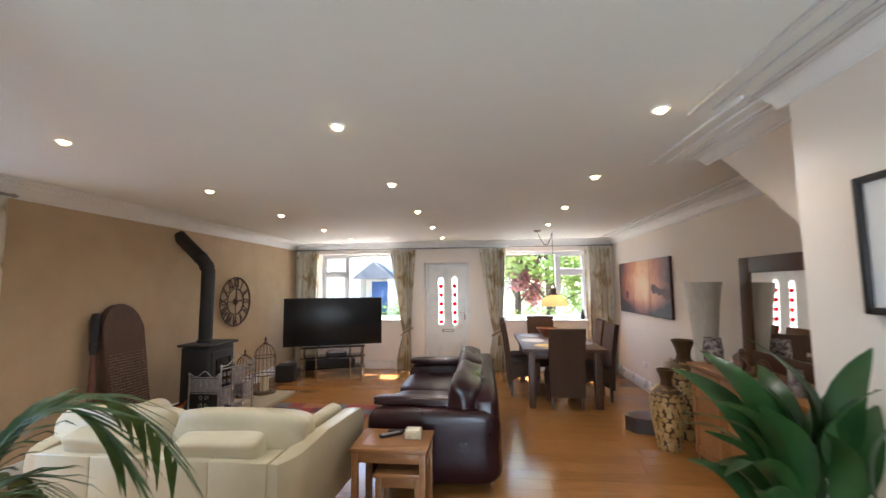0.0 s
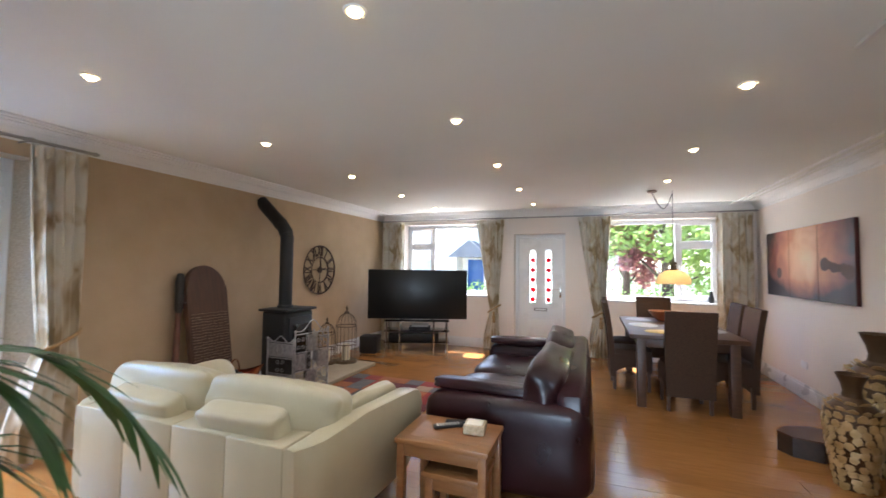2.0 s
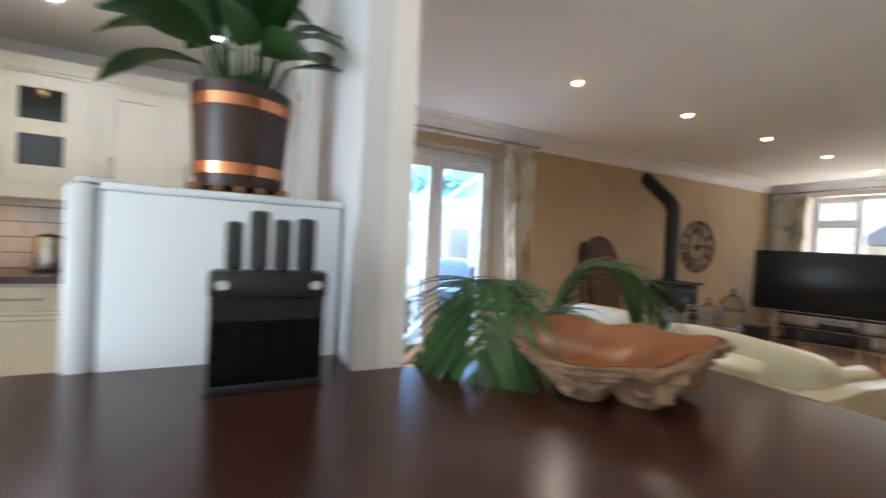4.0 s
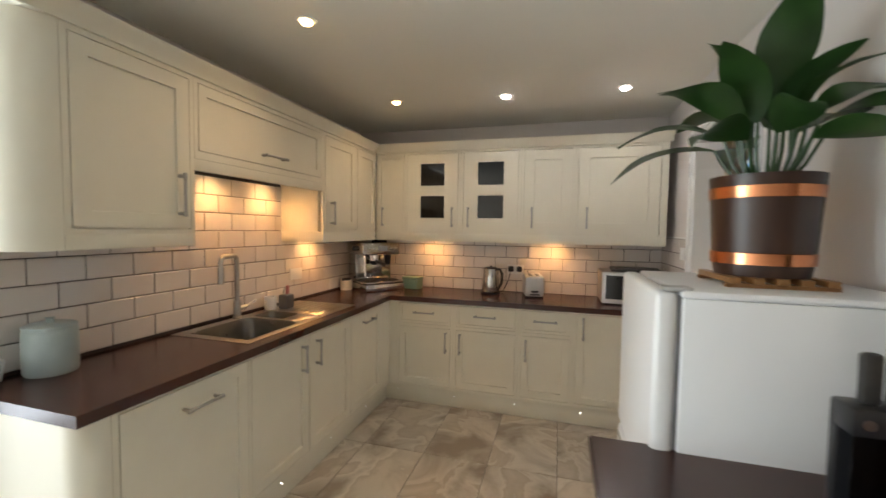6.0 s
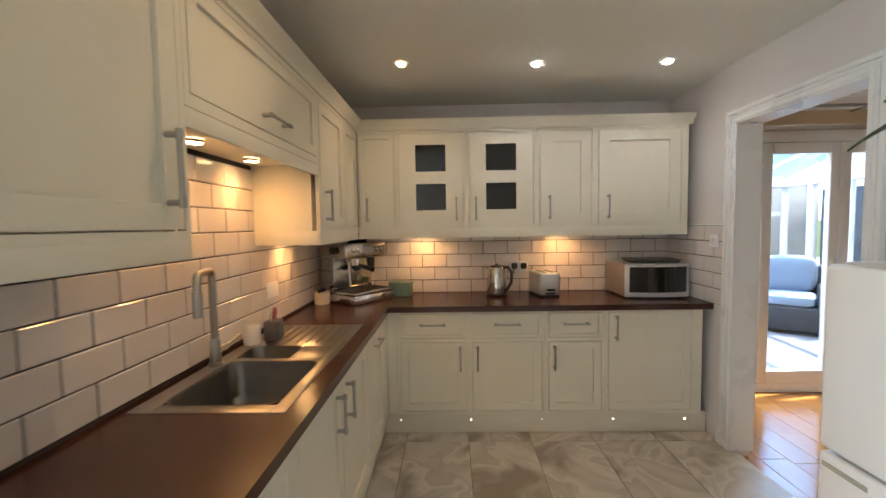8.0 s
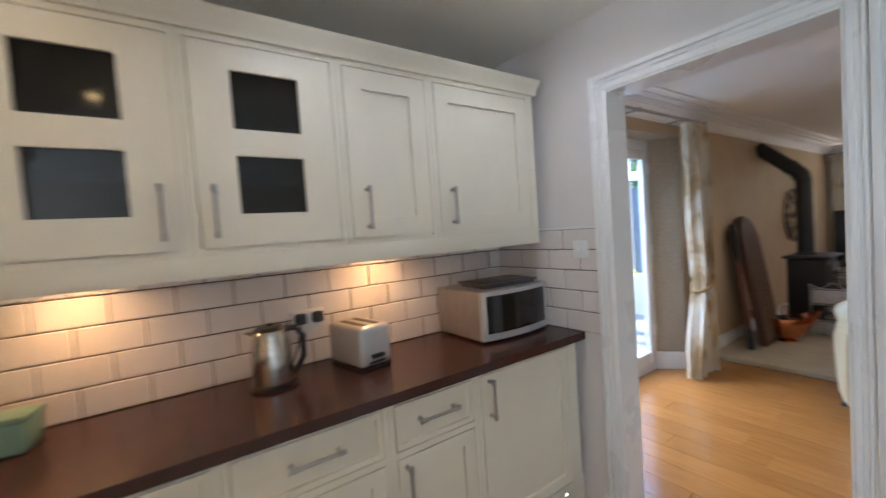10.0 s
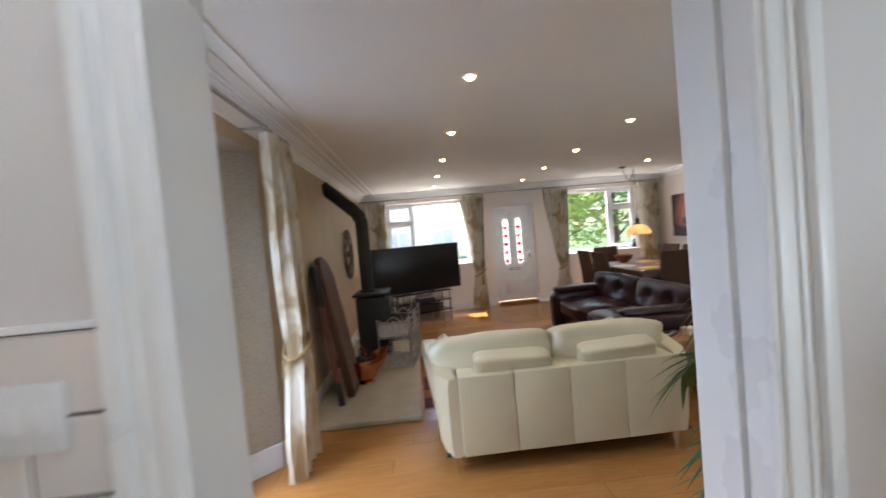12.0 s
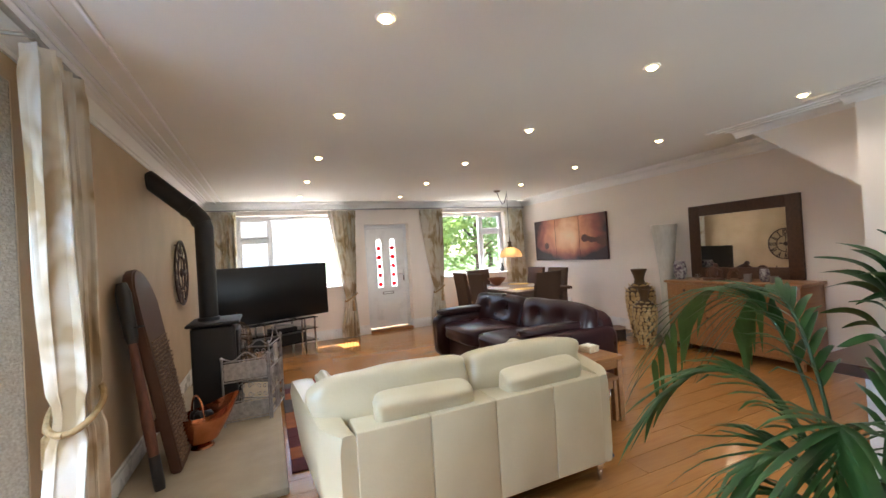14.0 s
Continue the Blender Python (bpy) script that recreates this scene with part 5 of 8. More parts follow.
# threshing board leaning on the wall
def threshing_board():
    t = thing("threshing_board", pose(-3.63, 3.86, HZ, 0, -9, 0) @ Matrix.Diagonal((1, 1, 1.05, 1)), "antique arched wooden threshing board set with flint chips", "board")
    OLD = material("old_red_brown_wood", (0.115, 0.05, 0.028), 0.55, second=(0.045, 0.02, 0.012), scale=4, amount=0.8, stretch=(1, 8, 1), bump=0.4, bump_scale=18)
    bm = B()
    n = 14
    side = [(-0.24, 0.0)] + [(-0.24, 1.12)] + [(-0.24 * math.cos(radians(a)), 1.12 + 0.25 * math.sin(radians(a))) for a in range(12, 180, 12)] + [(0.24, 1.12), (0.24, 0.0)]
    prism(bm, side, -0.035, 0.035, "x")
    bmesh.ops.bevel(bm, geom=list(bm.edges), offset=0.012, segments=2, affect="EDGES")
    for v in bm.verts:
        v.co.x -= 0.10 * max(0, v.co.z - 0.95) ** 1.5
    part("board", bm, OLD, t)
    FLINT = material("flint_chips", (0.30, 0.20, 0.13), 0.5, second=(0.12, 0.08, 0.06), scale=30)
    bm = B()
    rng = random.Random(3)
    for i in range(30):
        for j in range(13):
            y, z = -0.205 + 0.034 * j + rng.uniform(-0.005, 0.005), 0.06 + 0.028 * i + rng.uniform(-0.004, 0.004)
            box(bm, (0.034, y - 0.011, z - 0.004), (0.034 + rng.uniform(0.006, 0.016), y + 0.011, z + 0.005), m=None)
    tagged(part("flint", bm, FLINT, t, "rows of set flint chips", smooth=False), kind="stuff")
    for z in (0.30, 0.85):
        sub(t, "batten", OLD, lambda bm: box(bm, (-0.06, -0.23, z), (-0.035, 0.23, z + 0.08), 0.006))
    # a black-ended pole leans beside it
    t = thing("wooden_pole", pose(-3.69, 3.45, HZ), "brown turned wooden pole with black ends leaning on the wall", "pole")
    d = Vector((-0.19, 0.17, 1.33))
    DK = material("red_brown_pole", (0.16, 0.06, 0.035), 0.4, second=(0.09, 0.03, 0.02), scale=8, stretch=(4, 4, 1))
    sub(t, "shaft", DK, lambda bm: tube(bm, [d * 0.16, d * 0.3, d * 0.5, d * 0.7], [0.030, 0.034, 0.030, 0.026], 14))
    sub(t, "tip", BLACK, lambda bm: tube(bm, [d * 0.0, d * 0.03, d * 0.16], [0.030, 0.034, 0.032], 14))
    sub(t, "head", BLACK, lambda bm: tube(bm, [d * 0.7, d * 0.74, d * 0.95, d * 1.0], [0.028, 0.040, 0.045, 0.03], 14))
    sub(t, "ring", BLACK, lambda bm: tube(bm, [d * 0.78 + Vector((0.05 + 0.03 * math.cos(radians(a)), 0.03 * math.sin(radians(a)), 0)) for a in range(0, 361, 30)], 0.006, 6))


threshing_board()

# copper coal scuttle
t = thing("coal_scuttle", pose(-3.53, 4.03, HZ, 0, 0, 25), "polished copper coal scuttle on the hearth", "scuttle")
def scuttle(bm):
    n, rows = 28, 8
    grid = []
    for j in range(rows + 1):
        u = j / rows
        ring = []
        for i in range(n):
            a = 2 * math.pi * i / n
            lip = 0.10 * u * u * max(0, math.cos(a)) ** 2
            r = 0.09 + 0.055 * math.sin(u * math.pi * 0.62)
            ring.append(bm.verts.new((r * 1.25 * math.cos(a) + lip * 1.2, r * math.sin(a), 0.05 + 0.21 * u + lip * 0.9)))
        grid.append(ring)
    for p, q in zip(grid, grid[1:]):
        for i in range(n):
            bm.faces.new((p[i], p[(i + 1) % n], q[(i + 1) % n], q[i]))
    bm.faces.new(grid[0])
sub(t, "bucket", COPPER, scuttle)
sub(t, "foot", COPPER, lambda bm: lathe(bm, [(0.085, 0), (0.08, 0.012), (0.05, 0.03), (0.075, 0.055)], 24))
sub(t, "handle", COPPER, lambda bm: tube(bm, [(-0.02, 0.14 * math.cos(radians(a)), 0.24 + 0.16 * math.sin(radians(a))) for a in range(0, 181, 15)], 0.007, 8))
sub(t, "coal", BLACK, lambda bm: [soft(bm, (0.08, 0.07, 0.06), 2.5, 2, pose(0.05 * math.cos(i * 2.1), 0.05 * math.sin(i * 2.1), 0.23 + 0.01 * (i % 3), 20 * i, 30 * i, 0), 0.2, i) for i in range(7)])

# fire screen
def fire_screen():
    t = thing("fire_screen", pose(0, 0, HZ) @ Matrix.Diagonal((1, 1, 1.16, 1)), "folding silver wrought iron fire screen with filigree squares", "fire screen")
    SIL = material("antique_silver_metal", (0.55, 0.56, 0.58), 0.38, 0.85, second=(0.32, 0.33, 0.35), scale=30)
    pts = [(-3.41, 4.34), (-3.02, 4.34), (-2.90, 4.80), (-3.30, 5.02)]
    for k, (p, q) in enumerate(zip(pts, pts[1:])):
        p, q = Vector((*p, 0)), Vector((*q, 0))
        w = (q - p).length
        m = Matrix.Translation(p) @ pose(0, 0, 0, 0, 0, math.degrees(math.atan2(q.y - p.y, q.x - p.x)))
        tall = 0.58 if k == 1 else 0.50
        cols = 3 if k == 1 else 1
        h = tall - 0.02
        bm = B()
        for x in (0.012, w - 0.012):
            tube(bm, [(x, 0, 0), (x, 0, h + 0.02)], 0.009, 8, m)
            lathe(bm, [(0.013, h + 0.02), (0.016, h + 0.032), (0.006, h + 0.045)], 10, m @ Matrix.Translation((x, 0, 0)))
        for z in (0.03, h * 0.36, h * 0.68, h):
            tube(bm, [(0.012, 0, z), (w - 0.012, 0, z)], 0.006, 6, m)
        for c in range(1, cols):
            tube(bm, [(0.012 + c * (w - 0.024) / cols, 0, 0.03), (0.012 + c * (w - 0.024) / cols, 0, h)], 0.005, 6, m)
        # crest with scrolls
        tube(bm, [(0.012 + (w - 0.024) * u, 0, h + 0.01 + (0.10 if k == 1 else 0.03) * math.sin(math.pi * u) ** 2 + 0.02 * math.cos(u * 12)) for u in (i / 16 for i in range(17))], 0.006, 6, m)
        pan = part("panel_frame", bm, SIL, t)
        bm = B()
        zs = (0.03, h * 0.36, h * 0.68, h)
        for c in range(cols):
            x0 = 0.012 + c * (w - 0.024) / cols
            x1 = 0.012 + (c + 1) * (w - 0.024) / cols
            for r in range(3):
                cx, cz = (x0 + x1) / 2, (zs[r] + zs[r + 1]) / 2
                rr = min(x1 - x0, zs[r + 1] - zs[r]) / 2 - 0.012
                if (c + r + (k == 0) + 1) % 2 == 0:
                    box(bm, (x0 + 0.012, -0.002, zs[r] + 0.012), (x1 - 0.012, 0.002, zs[r + 1] - 0.012), 0.001, 1, m)
                    tube(bm, [(cx + rr * 0.7 * math.cos(radians(a)), -0.004, cz + rr * 0.7 * math.sin(radians(a))) for a in range(0, 361, 30)], 0.004, 5, m)
                else:
                    for s in (-1, 1):
                        for v in (-1, 1):
                            tube(bm, [(cx + s * (rr * 0.5 + rr * 0.42 * (1 - a / 500) * math.cos(radians(a))), 0, cz + v * (rr * 0.5 + rr * 0.42 * (1 - a / 500) * math.sin(radians(a)))) for a in range(0, 421, 45)], 0.0035, 5, m)
        part("filigree", bm, SIL, pan, "filigree squares and scrolls")


fire_screen()

# birdcage lanterns
def lantern(x, y, s, label):
    t = thing("birdcage_lantern", pose(x, y, HZ), label, "lantern", "birdcage lanterns")
    BR = material("aged_brass_wire", (0.17, 0.12, 0.07), 0.45, 0.7, second=(0.08, 0.06, 0.04), scale=20)
    R, H = 0.115 * s, 0.40 * s
    sub(t, "base", BR, lambda bm: lathe(bm, [(R * 1.12, 0), (R * 1.12, 0.015), (R, 0.03), (R * 0.98, 0.035)], 24))
    sub(t, "wire_cage", BR, lambda bm: [tube(bm, [(R * math.cos(a), R * math.sin(a), 0.03), (R * math.cos(a), R * math.sin(a), H)] + [(R * math.cos(q) * math.cos(a), R * math.cos(q) * math.sin(a), H + 0.15 * s * math.sin(q)) for q in (0.35, 0.7, 1.05, 1.4)], 0.0035, 5) for a in (2 * math.pi * i / 16 for i in range(16))])
    for z in (H * 0.5, H):
        sub(t, "hoop", BR, lambda bm: lathe(bm, [(R * 1.02, z), (R * 1.05, z + 0.006), (R * 1.02, z + 0.012)], 28, cap=False))
    sub(t, "finial", BR, lambda bm: (lathe(bm, [(0.025 * s, H + 0.145 * s), (0.03 * s, H + 0.16 * s), (0.008, H + 0.18 * s), (0.016 * s, H + 0.20 * s), (0.003, H + 0.235 * s)], 14)))
    sub(t, "candle", material("ivory_wax", (0.75, 0.68, 0.50), 0.45), lambda bm: lathe(bm, [(0.045 * s, 0.035), (0.045 * s, 0.20 * s), (0.035 * s, 0.195 * s)], 20))


lantern(-3.36, 5.86, 1.32, "tall aged brass birdcage lantern with an ivory candle")
lantern(-3.56, 5.66, 1.06, "smaller aged brass birdcage lantern with an ivory candle")

# television on its glass stand
TVM = pose(-2.865, 7.345, 0, 0, 0, 21.6)
t = thing("television", TVM @ Matrix.Translation((0, 0, 0.482)), "large flat black television, switched off", "television")
SCREEN = material("dark_screen", (0.008, 0.010, 0.012), 0.30, scale=2, rough_var=0.02)
sub(t, "case", BLACK, lambda bm: box(bm, (-0.895, 0.0, 0.01), (0.895, 0.045, 0.895), 0.006))
sub(t, "screen", SCREEN, lambda bm: box(bm, (-0.875, -0.0035, 0.035), (0.875, 0.002, 0.878), 0.001))
sub(t, "stand_foot", CHROME, lambda bm: (box(bm, (-0.30, -0.10, 0.0), (-0.24, 0.14, 0.008), 0.003), box(bm, (0.24, -0.10, 0.0), (0.30, 0.14, 0.008), 0.003), box(bm, (-0.28, 0.01, 0.0), (-0.26, 0.035, 0.02)), box(bm, (0.26, 0.01, 0.0), (0.28, 0.035, 0.02))))
t = thing("television_stand", TVM @ Matrix.Translation((0, 0, FL)) @ Matrix.Diagonal((1, 1, 1.09, 1)), "three-tier black glass television stand with chrome legs", "stand")
BG = material("black_glass", (0.010, 0.010, 0.012), 0.05, rough_var=0.01)
for z in (0.14, 0.32, 0.482):
    sub(t, "shelf", BG, lambda bm: box(bm, (-0.57, -0.22, z - 0.004), (0.57, 0.22, z + 0.006), 0.003))
for x in (-0.53, -0.30, 0.30, 0.53):
    for y in (-0.18, 0.18):
        sub(t, "leg", CHROME, lambda bm: tube(bm, [(x, y, 0.0), (x, y, 0.478)], 0.017, 12))
t = thing("media_box", TVM @ Matrix.Translation((0.05, 0.0, 0.3057)), "black set-top media box on the stand's shelf", "media box")
sub(t, "case", BLACK, lambda bm: box(bm, (-0.19, -0.14, 0), (0.19, 0.14, 0.06), 0.004))
sub(t, "top_unit", SILVER, lambda bm: box(bm, (-0.14, -0.10, 0.061), (0.15, 0.10, 0.10), 0.004))
t = thing("soundbar", TVM @ Matrix.Translation((-0.05, -0.02, 0.1095)), "long black centre speaker on the lowest shelf", "speaker")
sub(t, "case", BLACK, lambda bm: box(bm, (-0.44, -0.12, 0), (0.44, 0.12, 0.14), 0.008))
t = thing("subwoofer", pose(-3.50, 6.80, FL, 0, 0, 15), "black cube subwoofer on the floor", "speaker")
sub(t, "case", IRON, lambda bm: box(bm, (-0.15, -0.15, 0.015), (0.15, 0.15, 0.29), 0.01))
sub(t, "foot", BLACK, lambda bm: box(bm, (-0.12, -0.12, 0), (0.12, 0.12, 0.016)))
t = thing("loose_cable", TVM @ Matrix.Translation((-0.2, -0.12, 0.4825)), "black cable lying on the glass shelf", "cable")
sub(t, "cable", BLACK, lambda bm: tube(bm, [(-0.1, 0, 0.006), (0.0, 0.03, 0.006), (0.1, -0.02, 0.006), (0.2, 0.03, 0.006), (0.42, 0.0, 0.006)], 0.005, 6))

# rug of coloured patches
t = thing("patchwork_rug", pose(-2.21, 4.40, FL), "patchwork rug of red, grey and beige squares", "rug")
RUGS = [material("rug_" + n, c, 0.95, second=tuple(v * 0.7 for v in c), scale=9, bump=0.8, bump_scale=140) for n, c in
        (("red", (0.28, 0.035, 0.03)), ("grey", (0.10, 0.085, 0.085)), ("beige", (0.36, 0.27, 0.18)), ("plum", (0.12, 0.03, 0.04)), ("orange", (0.34, 0.12, 0.05)), ("slate", (0.14, 0.14, 0.15)))]
rng = random.Random(11)
for i in range(7):
    for j in range(11):
        k = rng.randrange(6)
        sub(t, "patch", RUGS[k], lambda bm: box(bm, (-0.70 + 0.2 * i + 0.001, -1.1 + 0.2 * j + 0.001, 0.001), (-0.70 + 0.2 * i + 0.199, -1.1 + 0.2 * j + 0.199, 0.013), 0.003, 1))

# ---- seating ----
def seam(bm, pts, r=0.004):
    tube(bm, pts, r, 5)


def cream_sofa():
    """Back outer face at y = 0, front at +y, centred on x."""
    t = thing("cream_sofa", pose(-1.94, 2.165, FL) @ Matrix.Diagonal((1, 1, 1.05, 1)), "two-seat cream leather sofa with adjustable headrests and steel feet", "sofa")
    L = CREAM_LEATHER
    # back shell: four gently bulging panels side by side
    xs = (-0.725, -0.36, 0.01, 0.385, 0.735)
    for a, b in zip(xs, xs[1:]):
        sub(t, "back_panel", L, lambda bm: box(bm, (a + 0.0004, 0.0, 0.125), (b - 0.0004, 0.24, 0.622), 0.007, 3))
    for s in (-1, 1):
        # arm: a broad rounded corner at the back, sweeping forward and flaring outwards
        bm = B()
        secs = []
        n = 18
        for i in range(n + 1):
            u = i / n
            y = 0.005 + 1.095 * u
            inner = (0.728 if s > 0 else 0.718) + 0.05 * min(1, max(0, u - 0.22) * 5) ** 0.7
            outer = 0.875 - 0.075 * max(0, 1 - u * 8) ** 2 + 0.075 * u
            cx, hw = s * (inner + outer) / 2, (outer - inner) / 2
            top = 0.622 + 0.045 * min(1, u * 2.6) - 0.05 * max(0, u - 0.4)
            k = 0.985 if i == 0 else 0.80 if i == n else (0.95 if i == n - 1 else 1.0)
            ring = []
            for j in range(20):
                a = 2 * math.pi * j / 20
                ca, sa = math.cos(a), math.sin(a)
                f = (abs(ca) ** 6 + abs(sa) ** 6) ** (-1 / 6)
                zc, hz = (top + 0.12) / 2, (top - 0.12) / 2
                ring.append(bm.verts.new((cx + hw * ca * f * k + s * min(1, 4 * u) * (0.035 * sa * f - 0.01), y, zc + hz * sa * f * k)))
            secs.append(ring)
        for p, q in zip(secs, secs[1:]):
            for j in range(20):
                bm.faces.new((p[j], p[(j + 1) % 20], q[(j + 1) % 20], q[j]))
        bm.faces.new(secs[0])
        bm.faces.new(secs[-1])
        part("arm", bm, L, t)
        bm = B()
        soft(bm, (0.79, 0.80, 0.22), 6, 7, Matrix.Translation((s * 0.395, 0.66, 0.36)), 0.02, s)
        part("seat_cushion", bm, L, t)
        bm = B()
        soft(bm, (0.87, 0.28, 0.28), 4.4, 16, pose(s * 0.43 - 0.035, 0.325, 0.665, -14, s * 1.5, s * 2), 0.08, s + 2.0)
        part("back_cushion", bm, L, t)
        bm = B()
        soft(bm, (0.52, 0.14, 0.135), 7, 10, pose(s * 0.365 + 0.017, 0.105, 0.655, 16, s * -1.5, 0), 0.03, s + 5.0)
        part("headrest", bm, L, t)
    # a thin cushion against either arm
    for s in (-1, 1):
        bm = B()
        soft(bm, (0.11, 0.58, 0.31), 3.4, 9, pose(s * 0.70, 0.76, 0.545, 0, s * 24, s * -4), 0.10, 9 + s)
        part("side_cushion", bm, L, t)
    sub(t, "rail", BLACK, lambda bm: box(bm, (-0.84, 0.03, 0.115), (0.84, 1.05, 0.14), 0.01))
    for x in (-0.76, 0.74):
        for y in (0.06, 1.00):
            sub(t, "foot", CHROME, lambda bm: (box(bm, (x - 0.03, y - 0.02, 0.10), (x + 0.03, y + 0.02, 0.118), 0.003), prism(bm, [(x - 0.022, 0.10), (x + 0.022, 0.10), (x + 0.006, 0.0), (x - 0.010, 0.0)], y - 0.006, y + 0.012, "y")))
    return t


cream_sofa()


def leather_sofa():
    t = thing("leather_sofa", pose(0.10, 4.31, FL, 0, 0, 91) @ Matrix.Diagonal((1.03, 1.05, 1.07, 1)), "dark oxblood leather three-seat sofa with tufted back cushions", "sofa")
    L = BROWN_LEATHER
    sub(t, "base", L, lambda bm: soft(bm, (1.75, 0.90, 0.30), 10, 6, Matrix.Translation((0, 0.48, 0.22))))
    sub(t, "back", L, lambda bm: soft(bm, (2.06, 0.22, 0.68), 7, 8, pose(0, 0.11, 0.40, -3, 0, 0)))
    for s in (-1, 1):
        bm = B()
        soft(bm, (0.25, 1.02, 0.54), 6, 9, Matrix.Translation((s * 0.945, 0.52, 0.34)), 0.03, s)
        part("arm", bm, L, t)
        bm = B()
        soft(bm, (0.17, 0.70, 0.075), 4, 9, pose(s * 0.885, 0.66, 0.628, 0, s * -4, s * 3), 0.08, s + 3)
        part("arm_pad", bm, L, t)
        bm = B()
        soft(bm, (0.82, 0.78, 0.20), 5, 8, Matrix.Translation((s * 0.41, 0.62, 0.42)), 0.04, s + 1)
        part("seat_cushion", bm, L, t)
        bm = B()
        vs = soft(bm, (1.00, 0.25, 0.42), 5.5, 18, pose(s * 0.51, 0.295, 0.60, 14, 0, s * 2), 0.05, s + 6)
        for v in vs:
            for bx in (-0.2, 0.2):
                d = (Vector((s * 0.51 + bx, 0.43, 0.66)) - v.co).length
                v.co.y -= 0.05 * math.exp(-(d / 0.075) ** 2)
        cush = part("back_cushion", bm, L, t)
        for bx in (-0.2, 0.2):
            sub(cush, "button", L, lambda bm: soft(bm, (0.024, 0.014, 0.024), 2.2, 2, Matrix.Translation((s * 0.51 + bx, 0.366, 0.66))))
    for x in (-0.95, 0.95):
        for y in (0.08, 0.96):
            sub(t, "foot", CHROME, lambda bm: tube(bm, [(x, y, 0.0), (x, y, 0.09)], [0.014, 0.02], 10))


leather_sofa()

# nest of oak tables
def side_table(name, w, d, h, m, label):
    t = thing(name, m, label, "table")
    sub(t, "top", OAK, lambda bm: (box(bm, (-w / 2, -d / 2, h - 0.028), (w / 2, d / 2, h), 0.006), box(bm, (-w / 2 + 0.07, -d / 2 + 0.06, h), (w / 2 - 0.07, d / 2 - 0.06, h + 0.0015), 0.001, 1)))
    for x in (-1, 1):
        for y in (-1, 1):
            sub(t, "leg", OAK, lambda bm: box(bm, (x * (w / 2 - 0.035) - 0.022, y * (d / 2 - 0.035) - 0.022, 0), (x * (w / 2 - 0.035) + 0.022, y * (d / 2 - 0.035) + 0.022, h - 0.028), 0.004))
    for y in (-1, 1):
        sub(t, "apron", OAK, lambda bm: box(bm, (-w / 2 + 0.057, y * (d / 2 - 0.03) - 0.009, h - 0.09), (w / 2 - 0.057, y * (d / 2 - 0.03) + 0.009, h - 0.028), 0.002))
    for x in (-1, 1):
        sub(t, "apron", OAK, lambda bm: box(bm, (x * (w / 2 - 0.03) - 0.009, -d / 2 + 0.057, h - 0.09), (x * (w / 2 - 0.03) + 0.009, d / 2 - 0.057, h - 0.028), 0.002))
    return t


side_table("side_table", 0.54, 0.40, 0.48, pose(-0.665, 2.93, FL) @ Matrix.Diagonal((1, 1, 1.1, 1)), "square oak side table from a nest, beside the sofa")
side_table("nest_table", 0.34, 0.30, 0.33, pose(-0.60, 2.90, FL) @ Matrix.Diagonal((1, 1, 1.1, 1)), "small oak nesting table under the larger one")
t = thing("remote_control", pose(-0.70, 2.98, 0.4800, 0, 0, -55), "black television remote control with grey buttons", "remote")
sub(t, "case", BLACK, lambda bm: box(bm, (-0.024, -0.09, 0), (0.024, 0.09, 0.018), 0.006))
sub(t, "buttons", SILVER, lambda bm: [box(bm, (-0.017 + 0.013 * (i % 3), -0.07 + 0.018 * (i // 3), 0.0175), (-0.008 + 0.013 * (i % 3), -0.06 + 0.018 * (i // 3), 0.0205)) for i in range(24)])
t = thing("remote_control", pose(-0.66, 3.06, 0.4800, 0, 0, -80), "slim black remote control on the side table", "remote")
sub(t, "case", BLACK, lambda bm: box(bm, (-0.02, -0.08, 0), (0.02, 0.08, 0.016), 0.006))
t = thing("tissue_box", pose(-0.53, 2.97, 0.4800, 0, 0, 5), "small woven cream tissue box", "tissue box")
sub(t, "box", material("woven_cream", (0.60, 0.50, 0.34), 0.7, second=(0.42, 0.33, 0.2), scale=60, bump=0.5), lambda bm: box(bm, (-0.06, -0.06, 0), (0.06, 0.06, 0.055), 0.008))
sub(t, "rim", CABINET, lambda bm: box(bm, (-0.045, -0.045, 0.054), (0.045, 0.045, 0.058), 0.001))

# ---- dining ----
t = thing("dining_table", pose(1.03, 6.42, FL) @ Matrix.Diagonal((1, 1, 1.04, 1)), "dark wooden dining table with thick square legs", "table")
sub(t, "tabletop", DARKWOOD, lambda bm: box(bm, (-0.55, -0.90, 0.705), (0.55, 0.90, 0.75), 0.006))
for x in (-0.43, 0.43):
    for y in (-0.82, 0.82):
        sub(t, "leg", DARKWOOD, lambda bm: box(bm, (x - 0.045, y - 0.045, 0), (x + 0.045, y + 0.045, 0.705), 0.005))
for y in (-0.84, 0.84):
    sub(t, "apron", DARKWOOD, lambda bm: box(bm, (-0.385, y - 0.012, 0.62), (0.385, y + 0.012, 0.705), 0.002))
for x in (-0.45, 0.45):
    sub(t, "apron", DARKWOOD, lambda bm: box(bm, (x - 0.012, -0.775, 0.62), (x + 0.012, 0.775, 0.705), 0.002))


